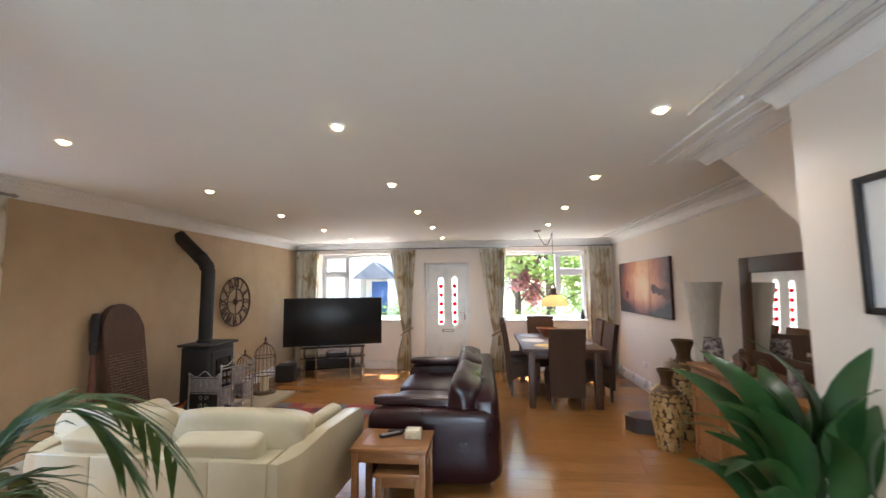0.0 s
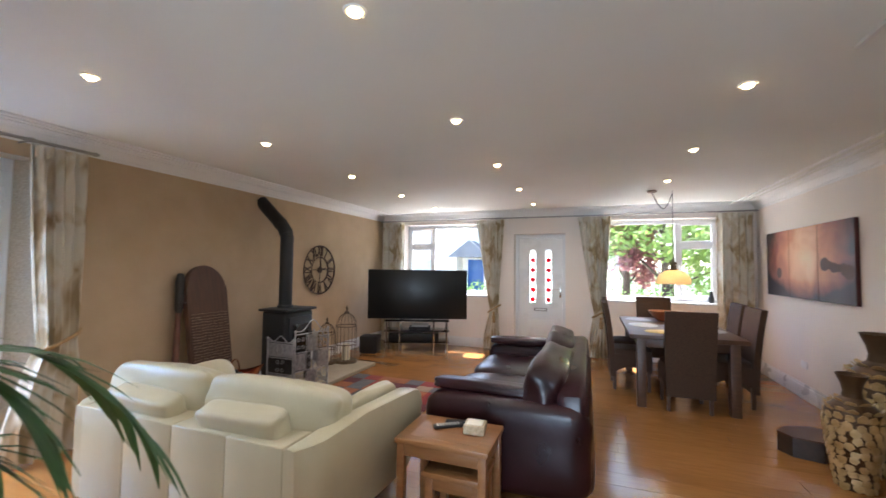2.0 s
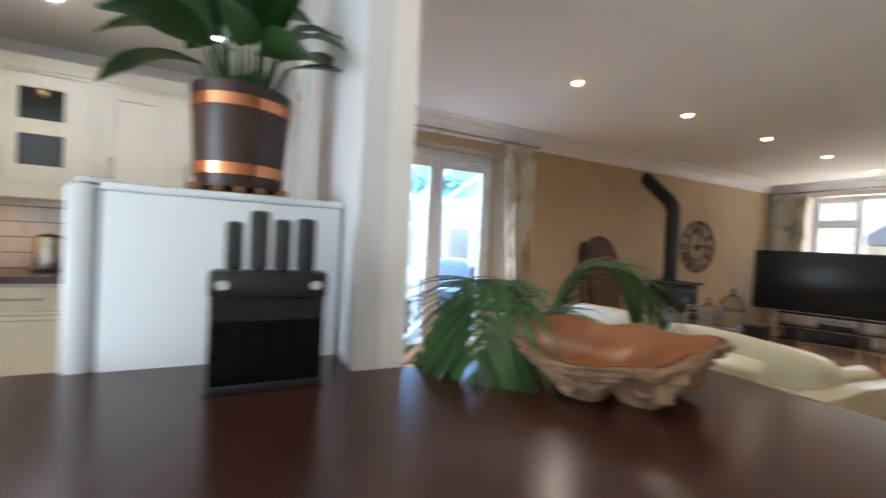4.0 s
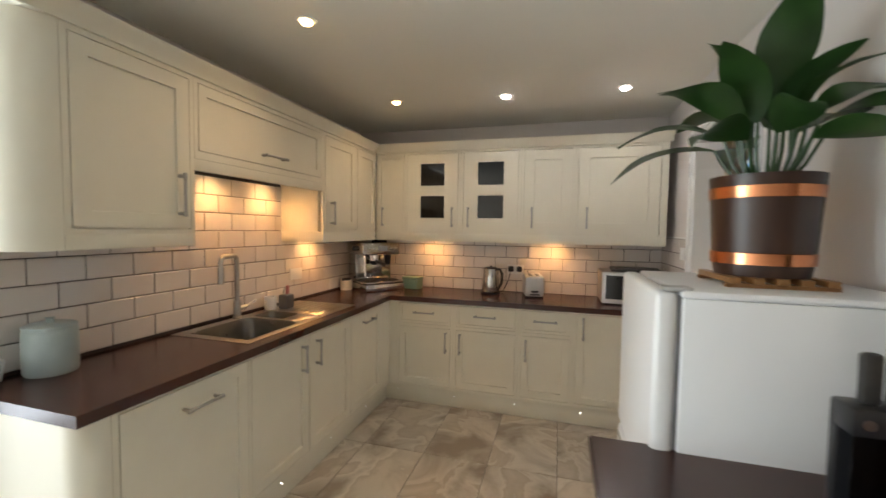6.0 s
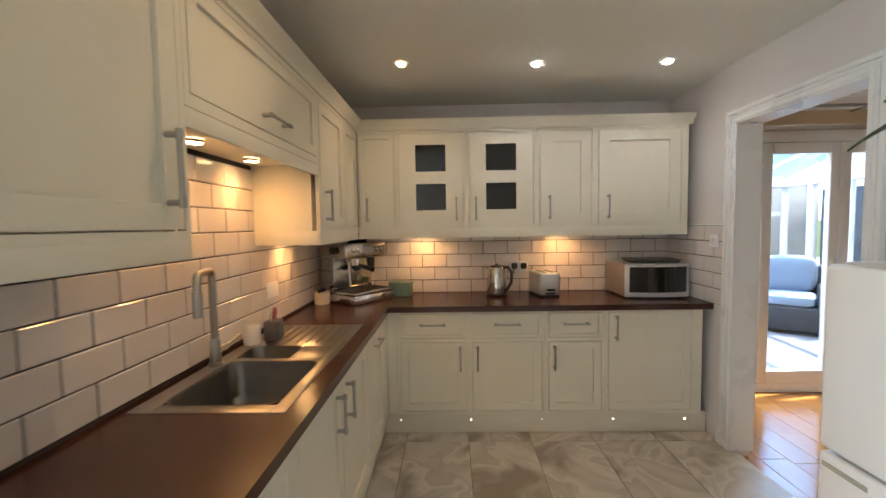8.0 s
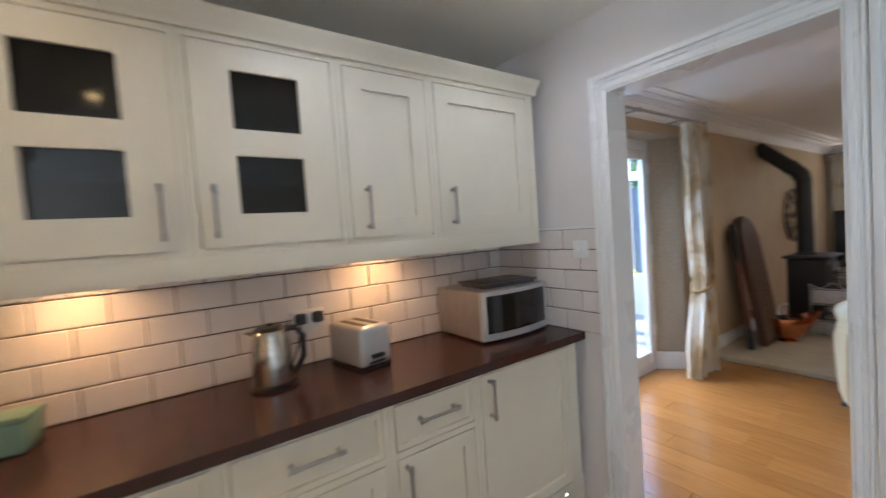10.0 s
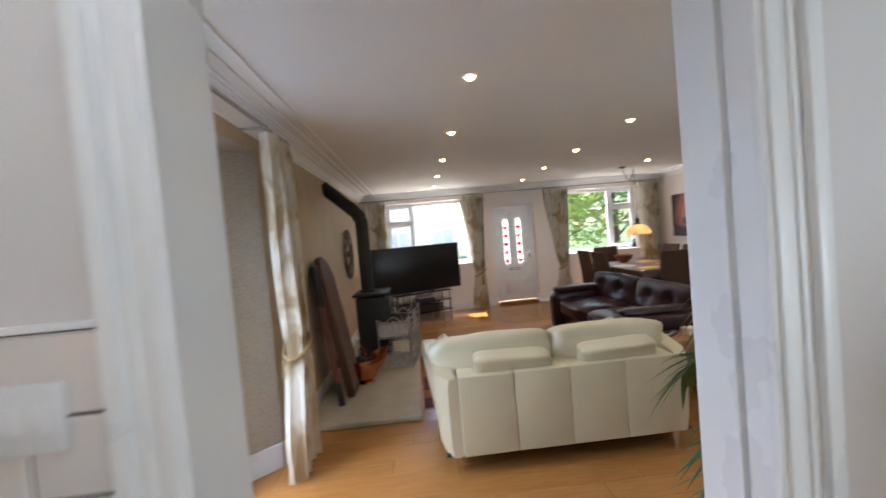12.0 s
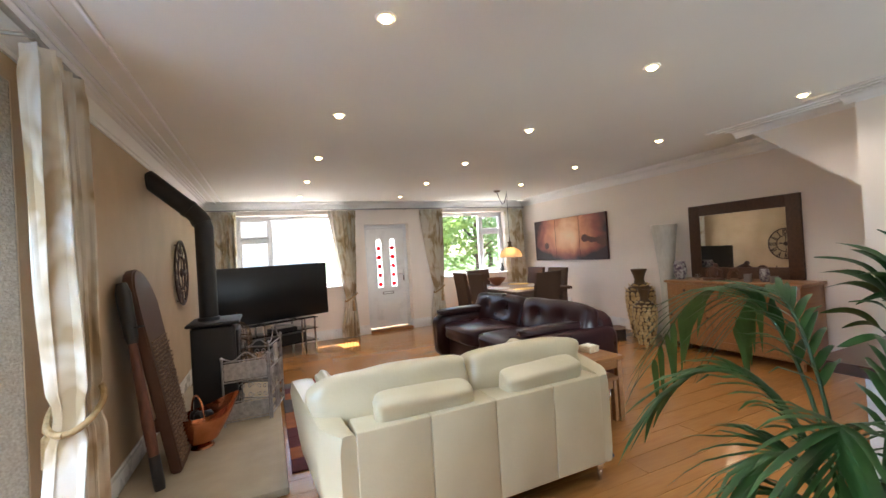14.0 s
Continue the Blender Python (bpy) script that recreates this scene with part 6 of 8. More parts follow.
def dining_chair(m):
    """Back at -y, seat towards +y."""
    t = thing("dining_chair", m, "high-backed dining chair of woven brown rattan with wooden feet", "chair", "chairs round the dining table")
    def back(bm):
        n, k = 10, 4
        rows = []
        for i in range(n + 1):
            u = i / n
            z = 0.16 + 0.88 * u
            y = -0.22 - 0.085 * u * u
            hw = 0.225 + 0.012 * u
            ring = [(-hw, y - 0.03), (hw, y - 0.03), (hw, y + 0.03), (-hw, y + 0.03)]
            rows.append([bm.verts.new((px, py, z + (0.012 * math.cos(px * 6) if i == n else 0))) for px, py in ring])
        for p, q in zip(rows, rows[1:]):
            for j in range(4):
                bm.faces.new((p[j], p[(j + 1) % 4], q[(j + 1) % 4], q[j]))
        bm.faces.new(rows[0])
        bm.faces.new(rows[-1])
        bmesh.ops.bevel(bm, geom=[e for e in bm.edges if e.calc_face_angle(0) > 1.0], offset=0.014, segments=2, affect="EDGES")
    sub(t, "backrest", RATTAN, back)
    sub(t, "seat", RATTAN, lambda bm: (soft(bm, (0.46, 0.44, 0.10), 6, 5, Matrix.Translation((0, 0.01, 0.44))),))
    def skirt_(bm):
        def side(a, b):
            a, b = Vector(a), Vector(b)
            n = 8
            out = Vector((b.y - a.y, a.x - b.x)).normalized() * 0.012
            lo = [0.22 + 0.07 * math.sin(math.pi * i / n) for i in range(n + 1)]
            for i in range(n):
                p, q = a + (b - a) * i / n, a + (b - a) * (i + 1) / n
                v = [bm.verts.new((*(w + o), z)) for o in (out * 0, -out) for w, z in ((p, lo[i]), (q, lo[i + 1]), (q, 0.43), (p, 0.43))]
                for f in ((0, 1, 2, 3), (7, 6, 5, 4), (0, 4, 5, 1), (3, 2, 6, 7)):
                    bm.faces.new([v[x] for x in f])
        side((-0.22, 0.21), (0.22, 0.21))
        side((0.22, 0.21), (0.22, -0.2))
        side((-0.22, -0.2), (-0.22, 0.21))
    sub(t, "apron", RATTAN, skirt_)
    for x in (-0.195, 0.195):
        for y in (-0.20, 0.185):
            sub(t, "leg", DARKWOOD, lambda bm: prism(bm, [(x - 0.02, 0.26), (x + 0.02, 0.26), (x + 0.014, 0.0), (x - 0.014, 0.0)], y - 0.018, y + 0.018, "y"))
    return t


chair = dining_chair(pose(1.045, 5.75, FL, 0, 0, 1) @ Matrix.Diagonal((1, 1, 1.01, 1)))
for m in (pose(0.55, 6.36, FL, 0, 0, -88), pose(0.57, 7.02, FL, 0, 0, -92), pose(1.51, 6.12, FL, 0, 0, 91), pose(1.54, 6.80, FL, 0, 0, 89), pose(0.96, 7.30, FL, 0, 0, 178)):
    copy_thing(chair, m @ Matrix.Diagonal((1, 1, 1.01, 1)))
for i, (x, y, mat, sx, sy) in enumerate(((0.70, 6.36, 1, 0.17, 0.21), (0.86, 5.84, 0, 0.2, 0.14), (1.36, 6.15, 1, 0.17, 0.2), (0.70, 6.95, 1, 0.15, 0.2), (1.34, 6.72, 0, 0.17, 0.2))):
    t = thing("place_mat", pose(x, y, 0.7302, 0, 0, 6 * i), "oval woven place mat on the dining table, " + ("gold" if mat == 0 else "pale grey"), "place mat", "place mats")
    sub(t, "mat", material("gold_mat", (0.55, 0.38, 0.12), 0.7) if mat == 0 else material("grey_mat", (0.42, 0.42, 0.46), 0.6), lambda bm: lathe(bm, [(1, 0), (1, 0.004), (0.96, 0.006), (0.002, 0.006)], 32, Matrix.Diagonal((sx, sy, 1, 1))))
t = thing("fruit_bowl", pose(1.00, 6.92, 0.7302), "wide turned wooden fruit bowl on the table", "bowl")
sub(t, "bowl", material("red_brown_bowl", (0.30, 0.12, 0.05), 0.35, second=(0.2, 0.07, 0.03), scale=8), lambda bm: lathe(bm, vessel([(0.06, 0), (0.07, 0.01), (0.11, 0.05), (0.16, 0.11), (0.175, 0.14)], 0.008), 32, cap=False))

# pendant over the table
t = thing("pendant_lamp", pose(1.07, 6.50, 0), "amber glass pendant lamp on a swagged cable, lit", "lamp")
AMBERGLASS = translucent("amber_glass_shade", (0.70, 0.58, 0.40), 0.5, 0.15, 5)
sub(t, "shade", AMBERGLASS, lambda bm: lathe(bm, [(0.045, 1.43), (0.10, 1.415), (0.16, 1.375), (0.195, 1.31), (0.205, 1.255), (0.200, 1.255), (0.190, 1.31), (0.155, 1.37), (0.10, 1.408), (0.045, 1.424)], 40, cap=False))
sub(t, "gallery", material("bronze", (0.12, 0.08, 0.05), 0.4, 0.8), lambda bm: lathe(bm, [(0.05, 1.425), (0.055, 1.44), (0.035, 1.455), (0.03, 1.50), (0.045, 1.505), (0.04, 1.525), (0.012, 1.54), (0.008, 1.60)], 24))
sub(t, "bulb", glow("pendant_bulb", (1.0, 0.75, 0.42), 5.0), lambda bm: soft(bm, (0.065, 0.065, 0.09), 2, 4, Matrix.Translation((0, 0, 1.355))))
sub(t, "cable", BLACK, lambda bm: tube(bm, [(0, 0, 1.58), (0, 0, 2.40), (0, 0, ZC - 0.01)], 0.004, 6))
sub(t, "chain", BLACK, lambda bm: tube(bm, [(-0.24 + 0.24 * u, -0.06 + 0.06 * u, ZC - 0.03 - 0.16 * math.sin(math.pi * u) * (1 + 0.5 * u)) for u in (i / 14 for i in range(15))], 0.006, 6))
sub(t, "ceiling_rose", material("bronze_rose", (0.20, 0.13, 0.08), 0.4, 0.5), lambda bm: lathe(bm, [(0.02, ZC - 0.03), (0.055, ZC - 0.022), (0.06, ZC)], 24, pose(-0.24, -0.06, 0)))
sub(t, "hook", CHROME, lambda bm: lathe(bm, [(0.006, ZC - 0.03), (0.010, ZC)], 12))
l = bpy.data.lights.new("pendant_light", "POINT")
l.energy, l.color, l.shadow_soft_size = 1.8, (1.0, 0.72, 0.42), 0.04
o = new("pendant_light", l)
o.parent, o.location = t, (0, 0, 1.30)

# window sill ornaments
t = thing("sill_ornament", pose(1.05, YN + 0.05, SILL), "low wooden ornament on the window board", "ornament")
sub(t, "stand", DARKWOOD, lambda bm: (box(bm, (-0.14, -0.04, 0.05), (0.14, 0.04, 0.075), 0.01), box(bm, (-0.10, -0.02, 0), (-0.08, 0.02, 0.05)), box(bm, (0.08, -0.02, 0), (0.10, 0.02, 0.05))))
t = thing("sill_figurine", pose(1.84, YN + 0.06, SILL), "small dark carved figurine on the window board", "figurine")
sub(t, "figure", BLACK, lambda bm: lathe(bm, [(0.035, 0), (0.045, 0.05), (0.03, 0.12), (0.02, 0.15), (0.026, 0.175), (0.003, 0.20)], 16))

# ---- east wall ----
def painting():
    PAINT = bpy.data.materials.new("sunset_painting")
    PAINT.use_nodes = True
    nt = PAINT.node_tree
    p, link = nt.nodes["Principled BSDF"], nt.links.new
    geo, sep = nt.nodes.new("ShaderNodeNewGeometry"), nt.nodes.new("ShaderNodeSeparateXYZ")
    link(geo.outputs["Position"], sep.inputs[0])
    nz = nt.nodes.new("ShaderNodeTexNoise")
    nz.inputs["Scale"].default_value, nz.inputs["Detail"].default_value, nz.inputs["Distortion"].default_value = 2.2, 7, 1.2
    link(geo.outputs["Position"], nz.inputs["Vector"])
    sub1 = nt.nodes.new("ShaderNodeVectorMath")
    sub1.operation = "DISTANCE"
    sub1.inputs[1].default_value = (XE, 6.45, 1.62)
    link(geo.outputs["Position"], sub1.inputs[0])
    ma = nt.nodes.new("ShaderNodeMath")
    ma.operation, ma.inputs[1].default_value, ma.inputs[2].default_value = "MULTIPLY_ADD", 0.55, -0.27
    link(nz.outputs[0], ma.inputs[0])
    ad = nt.nodes.new("ShaderNodeMath")
    link(sub1.outputs["Value"], ad.inputs[0])
    link(ma.outputs[0], ad.inputs[1])
    lo = nt.nodes.new("ShaderNodeMapRange")
    lo.inputs[1].default_value, lo.inputs[2].default_value, lo.inputs[3].default_value, lo.inputs[4].default_value = 1.35, 1.10, 0.0, 0.45
    link(sep.outputs[2], lo.inputs[0])
    ad2 = nt.nodes.new("ShaderNodeMath")
    link(ad.outputs[0], ad2.inputs[0])
    link(lo.outputs[0], ad2.inputs[1])
    ramp = nt.nodes.new("ShaderNodeValToRGB")
    e = ramp.color_ramp.elements
    e[0].position, e[0].color = 0.02, (0.85, 0.62, 0.36, 1)
    e[1].position, e[1].color = 1.15 / 1.2, (0.035, 0.012, 0.012, 1)
    for pos, c in ((0.22, (0.86, 0.50, 0.26, 1)), (0.45, (0.66, 0.25, 0.11, 1)), (0.70, (0.34, 0.085, 0.045, 1))):
        n = e.new(pos)
        n.color = c
    link(ad2.outputs[0], ramp.inputs[0])
    link(ramp.outputs[0], p.inputs["Base Color"])
    p.inputs["Roughness"].default_value = 0.45
    EDGE = material("dark_red_canvas_edge", (0.10, 0.02, 0.02), 0.6)
    DARKP = material("dark_paint_trees", (0.12, 0.045, 0.028), 0.6)
    t = thing("triptych_painting", pose(XE, 6.49, 1.53), "sunset landscape painting on three canvases", "painting")
    for k in range(3):
        y0 = -1.005 + k * 0.672
        c = sub(t, "canvas", EDGE, lambda bm: box(bm, (-0.036, y0, -0.415), (-0.002, y0 + 0.664, 0.415), 0.003))
        sub(c, "picture", PAINT, lambda bm: box(bm, (-0.038, y0 + 0.002, -0.412), (-0.0355, y0 + 0.662, 0.412)))
    rng = random.Random(2)
    sub(t, "painted_trees", DARKP, lambda bm: [soft(bm, (0.002, 0.10 + 0.08 * rng.random(), 0.05 + 0.10 * rng.random()), 2, 3, Matrix.Translation((-0.0385, -0.90 + 0.085 * i, -0.10 + 0.014 * i + 0.02 * rng.random()))) for i in range(6)])
    sub(t, "painted_tree", DARKP, lambda bm: soft(bm, (0.002, 0.14, 0.14), 2, 3, Matrix.Translation((-0.0385, 0.62, -0.12))))


painting()
t = thing("wall_socket", pose(XE - 0.001, 6.59, 0.345), "white double wall socket above the skirting", "socket")
sub(t, "plate", APPL, lambda bm: box(bm, (-0.010, -0.073, -0.043), (0, 0.073, 0.043), 0.004))

# sideboard
t = thing("sideboard", pose(1.90, 3.33, FL) @ Matrix.Diagonal((1, 1, 1.06, 1)), "rustic oak sideboard with drawers and panelled doors", "sideboard")
SBW = 1.50
sub(t, "top", OAK, lambda bm: box(bm, (-0.02, -SBW / 2 - 0.02, 0.815), (0.48, SBW / 2, 0.845), 0.006))
sub(t, "carcass", OAK, lambda bm: box(bm, (0.012, -SBW / 2 + 0.005, 0.08), (0.47, SBW / 2 - 0.02, 0.815), 0.004))
for k in range(3):
    y0, y1 = -SBW / 2 + 0.04 + k * 0.475, -SBW / 2 + 0.04 + k * 0.475 + 0.455
    d = sub(t, "drawer", OAK, lambda bm: box(bm, (-0.004, y0, 0.655), (0.012, y1, 0.80), 0.004))
    sub(d, "knob", DARKWOOD, lambda bm: lathe(bm, [(0.008, 0), (0.010, 0.012), (0.017, 0.022), (0.012, 0.03)], 14, pose(-0.004, (y0 + y1) / 2, 0.727, 0, -90, 0)))
    d = sub(t, "door", OAK, lambda bm: (box(bm, (0.004, y0 + 0.06, 0.18), (0.011, y1 - 0.06, 0.58)), box(bm, (-0.004, y0, 0.10), (0.0115, y0 + 0.065, 0.645), 0.003), box(bm, (-0.004, y1 - 0.065, 0.10), (0.0115, y1, 0.645), 0.003), box(bm, (-0.004, y0 + 0.065, 0.10), (0.0115, y1 - 0.065, 0.17), 0.003), box(bm, (-0.004, y0 + 0.065, 0.575), (0.0115, y1 - 0.065, 0.645), 0.003)))
    sub(d, "knob", DARKWOOD, lambda bm: lathe(bm, [(0.008, 0), (0.010, 0.012), (0.017, 0.022), (0.012, 0.03)], 14, pose(-0.004, y1 - 0.03, 0.42, 0, -90, 0)))
for x in (0.03, 0.42):
    for y in (-SBW / 2 + 0.03, SBW / 2 - 0.08):
        sub(t, "leg", OAK, lambda bm: box(bm, (x, y, 0), (x + 0.05, y + 0.05, 0.081), 0.004))
# mirror
t = thing("framed_mirror", pose(XE - 0.05, 3.375, 0.846, 0, 1.2, 0), "large mirror in a broad dark wooden frame leaning on the wall", "mirror")
MH, MY, FW = 0.965, 0.635, 0.14
MIRROR = material("mirror_glass", (0.88, 0.87, 0.84), 0.01, 1.0, rough_var=0.0, second=(0.88, 0.87, 0.84))
sub(t, "frame", DARKWOOD, lambda bm: (box(bm, (-0.02, -MY, 0), (0.02, -MY + FW, MH), 0.006), box(bm, (-0.02, MY - FW, 0), (0.02, MY, MH), 0.006), box(bm, (-0.019, -MY + FW, 0), (0.02, MY - FW, FW), 0.006), box(bm, (-0.019, -MY + FW, MH - FW), (0.02, MY - FW, MH), 0.006)))
sub(t, "mirror_glass", MIRROR, lambda bm: box(bm, (-0.006, -MY + FW - 0.005, FW - 0.005), (0.012, MY - FW + 0.005, MH - FW + 0.005)))
# things on the sideboard
MOSAIC = material("grey_mosaic_glass", (0.42, 0.40, 0.38), 0.2, second=(0.10, 0.07, 0.10), scale=30, amount=0.3)
for y, s in ((3.98, 1.0), (2.98, 0.62)):
    t = thing("mosaic_vase", pose(2.08, y, 0.845), "squat grey mosaic glass vase on the sideboard", "vase", "mosaic vases")
    sub(t, "vase", MOSAIC, lambda bm: lathe(bm, vessel([(0.05 * s, 0), (0.075 * s, 0.03 * s), (0.082 * s, 0.13 * s), (0.068 * s, 0.22 * s), (0.072 * s, 0.235 * s)], 0.005), 28, cap=False))
t = thing("glass_ball", pose(2.05, 3.72, 0.845), "small clear glass ball ornament", "ornament")
sub(t, "ball", thin_glass("clear_ball", (0.9, 0.9, 0.9), 0.4), lambda bm: soft(bm, (0.085, 0.085, 0.085), 2, 6, Matrix.Translation((0, 0, 0.043))))
CARVED = material("dark_carved_wood", (0.10, 0.045, 0.025), 0.45, scale=14, bump=0.3)
t = thing("carved_ornament", pose(2.05, 3.52, 0.845), "dark carved wooden ornament on a plinth", "ornament")
sub(t, "carving", CARVED, lambda bm: (box(bm, (-0.06, -0.10, 0), (0.06, 0.10, 0.03), 0.006), soft(bm, (0.07, 0.09, 0.14), 2.3, 6, Matrix.Translation((0, 0, 0.10)), 0.3, 4), soft(bm, (0.05, 0.06, 0.06), 2, 4, Matrix.Translation((0, -0.03, 0.185)), 0.3, 7), tube(bm, [(0, -0.03, 0.15), (0, -0.09, 0.12), (0, -0.10, 0.05)], [0.02, 0.016, 0.012], 8), tube(bm, [(0, 0.03, 0.15), (0, 0.08, 0.13), (0, 0.09, 0.05)], [0.02, 0.016, 0.012], 8)))
t = thing("stone_arch_ornament", pose(2.08, 3.30, 0.845), "small rough grey arch ornament", "ornament")
sub(t, "arch", CARVED, lambda bm: tube(bm, [(0, 0.07 * math.cos(radians(a)), 0.02 + 0.12 * math.sin(radians(a))) for a in range(0, 181, 15)], 0.022, 8))
for y, s in ((3.12, 1.0), (2.86, 0.8)):
    t = thing("candle_jar", pose(2.02, y, 0.845), "small grey glass candle jar", "candle holder", "candle jars")
    sub(t, "jar", material("smoky_jar", (0.22, 0.20, 0.19), 0.2, scale=8), lambda bm: lathe(bm, vessel([(0.035, 0), (0.04, 0.01), (0.04, 0.09 * s)], 0.004), 20, cap=False))
# tall vase, gold vases, slab
t = thing("tall_floor_vase", pose(2.14, 4.22, FL) @ Matrix.Diagonal((1, 1, 1.065, 1)), "tall pale pearl-white flared floor vase", "vase")
PEARL = material("pearl_lacquer", (0.58, 0.56, 0.50), 0.3, second=(0.48, 0.46, 0.41), scale=25, stretch=(1, 1, 0.3), bump=0.15)
sub(t, "vase", PEARL, lambda bm: lathe(bm, vessel([(0.11, 0), (0.115, 0.02), (0.095, 0.30), (0.088, 0.65), (0.10, 0.95), (0.135, 1.30), (0.165, 1.52), (0.170, 1.545)], 0.008), 36, cap=False))


def gold_vase(x, y, s, label):
    t = thing("gold_floor_vase", pose(x, y, FL) @ Matrix.Diagonal((1, 1, 1.05, 1)), label, "vase", "gold floor vases")
    prof = [(0.095, 0), (0.10, 0.015), (0.125, 0.14), (0.152, 0.32), (0.164, 0.45), (0.150, 0.53), (0.095, 0.585), (0.060, 0.61), (0.052, 0.65), (0.064, 0.70), (0.088, 0.755), (0.091, 0.765)]
    prof = [(r * s, z * s) for r, z in prof]
    BROWNGOLD = material("bronze_grout", (0.11, 0.065, 0.03), 0.45, 0.4, scale=20)
    sub(t, "body", BROWNGOLD, lambda bm: lathe(bm, vessel(prof, 0.006), 36, cap=False))
    GOLD = material("gold_leaf_piece", (0.72, 0.55, 0.28), 0.30, 0.35, second=(0.48, 0.31, 0.12), scale=16)
    rng = random.Random(int(s * 100))
    bm = B()
    def rad(z):
        for (r0, z0), (r1, z1) in zip(prof, prof[1:]):
            if z0 <= z <= z1:
                return r0 + (r1 - r0) * (z - z0) / max(1e-6, z1 - z0)
        return prof[-1][0]
    z = 0.03 * s
    row = 0
    while z < 0.60 * s:
        r = rad(z)
        n = max(6, int(2 * math.pi * r / (0.062 * s)))
        for k in range(n):
            a = 2 * math.pi * (k + 0.5 * (row % 2) + rng.uniform(-0.15, 0.15)) / n
            q = 0.032 * s * rng.uniform(0.85, 1.15)
            zz = z + rng.uniform(-0.006, 0.006)
            rr = rad(zz) + 0.003
            tilt = math.atan2(rad(zz + 0.02) - rad(zz - 0.02), 0.04)
            m = pose(rr * math.cos(a), rr * math.sin(a), zz, 0, 90, math.degrees(a)) @ pose(0, 0, 0, 0, -math.degrees(tilt), 0) @ pose(0, 0, 0, 0, 0, rng.uniform(0, 90))
            lathe(bm, [(q, -0.002), (q * 0.92, 0.002), (q * 0.5, 0.003)], rng.choice((5, 6, 7)), m)
        z += 0.046 * s
        row += 1
    tagged(part("gold_piece", bm, GOLD, t, "irregular gold pieces"), kind="stuff")


gold_vase(1.80, 4.34, 0.96, "bronze floor vase covered in irregular gold pieces")
gold_vase(2.13, 4.68, 1.27, "taller bronze floor vase with gold pieces")
t = thing("wooden_slab_stool", pose(1.76, 4.87, FL, 0, 0, 20) @ Matrix.Diagonal((1, 1, 0.80, 1)), "low dark polished tree-slab stool", "stool")
SLABSIDE = material("dark_bark", (0.06, 0.04, 0.03), 0.4, second=(0.025, 0.018, 0.015), scale=14, bump=0.5)
hexa = [(0.21 * math.cos(radians(a)) * k, 0.17 * math.sin(radians(a)) * k) for a, k in ((5, 1), (50, 1.1), (110, 0.95), (160, 1.05), (205, 1), (260, 1.1), (315, 0.95))]
sub(t, "slab", SLABSIDE, lambda bm: (prism(bm, hexa, 0.0, 0.185, "z"),))
sub(t, "top", DARKWOOD, lambda bm: prism(bm, [(x * 1.02, y * 1.02) for x, y in hexa], 0.185, 0.20, "z"))

# framed picture on the stair wall
t = thing("framed_picture", pose(XS, 1.32, 1.71), "picture in a black frame with a wide white mount", "picture")
sub(t, "frame", BLACK, lambda bm: (box(bm, (-0.03, -0.28, -0.25), (-0.001, -0.255, 0.25), 0.003), box(bm, (-0.03, 0.255, -0.25), (-0.001, 0.28, 0.25), 0.003), box(bm, (-0.0295, -0.255, -0.25), (-0.001, 0.255, -0.225), 0.003), box(bm, (-0.0295, -0.255, 0.225), (-0.001, 0.255, 0.25), 0.003)))
sub(t, "mount", APPL, lambda bm: box(bm, (-0.012, -0.255, -0.225), (-0.002, 0.255, 0.225)))
sub(t, "print", material("grey_print", (0.20, 0.20, 0.20), 0.5, second=(0.45, 0.44, 0.42), scale=6), lambda bm: box(bm, (-0.014, -0.13, -0.12), (-0.0115, 0.13, 0.12)))

# ---- floor plants ----
t = thing("palm_plant", pose(-1.50, 0.90, FL) @ Matrix.Diagonal((1, 1, 1.03, 1)), "kentia palm with arching fronds in a brown pot", "palm")
sub(t, "pot", POTBROWN, lambda bm: lathe(bm, vessel([(0.11, 0), (0.115, 0.02), (0.15, 0.28), (0.155, 0.30)], 0.01), 28, cap=False))
sub(t, "soil", material("palm_soil", (0.03, 0.02, 0.014), 0.95), lambda bm: lathe(bm, [(0.135, 0.25), (0.135, 0.26)], 20))


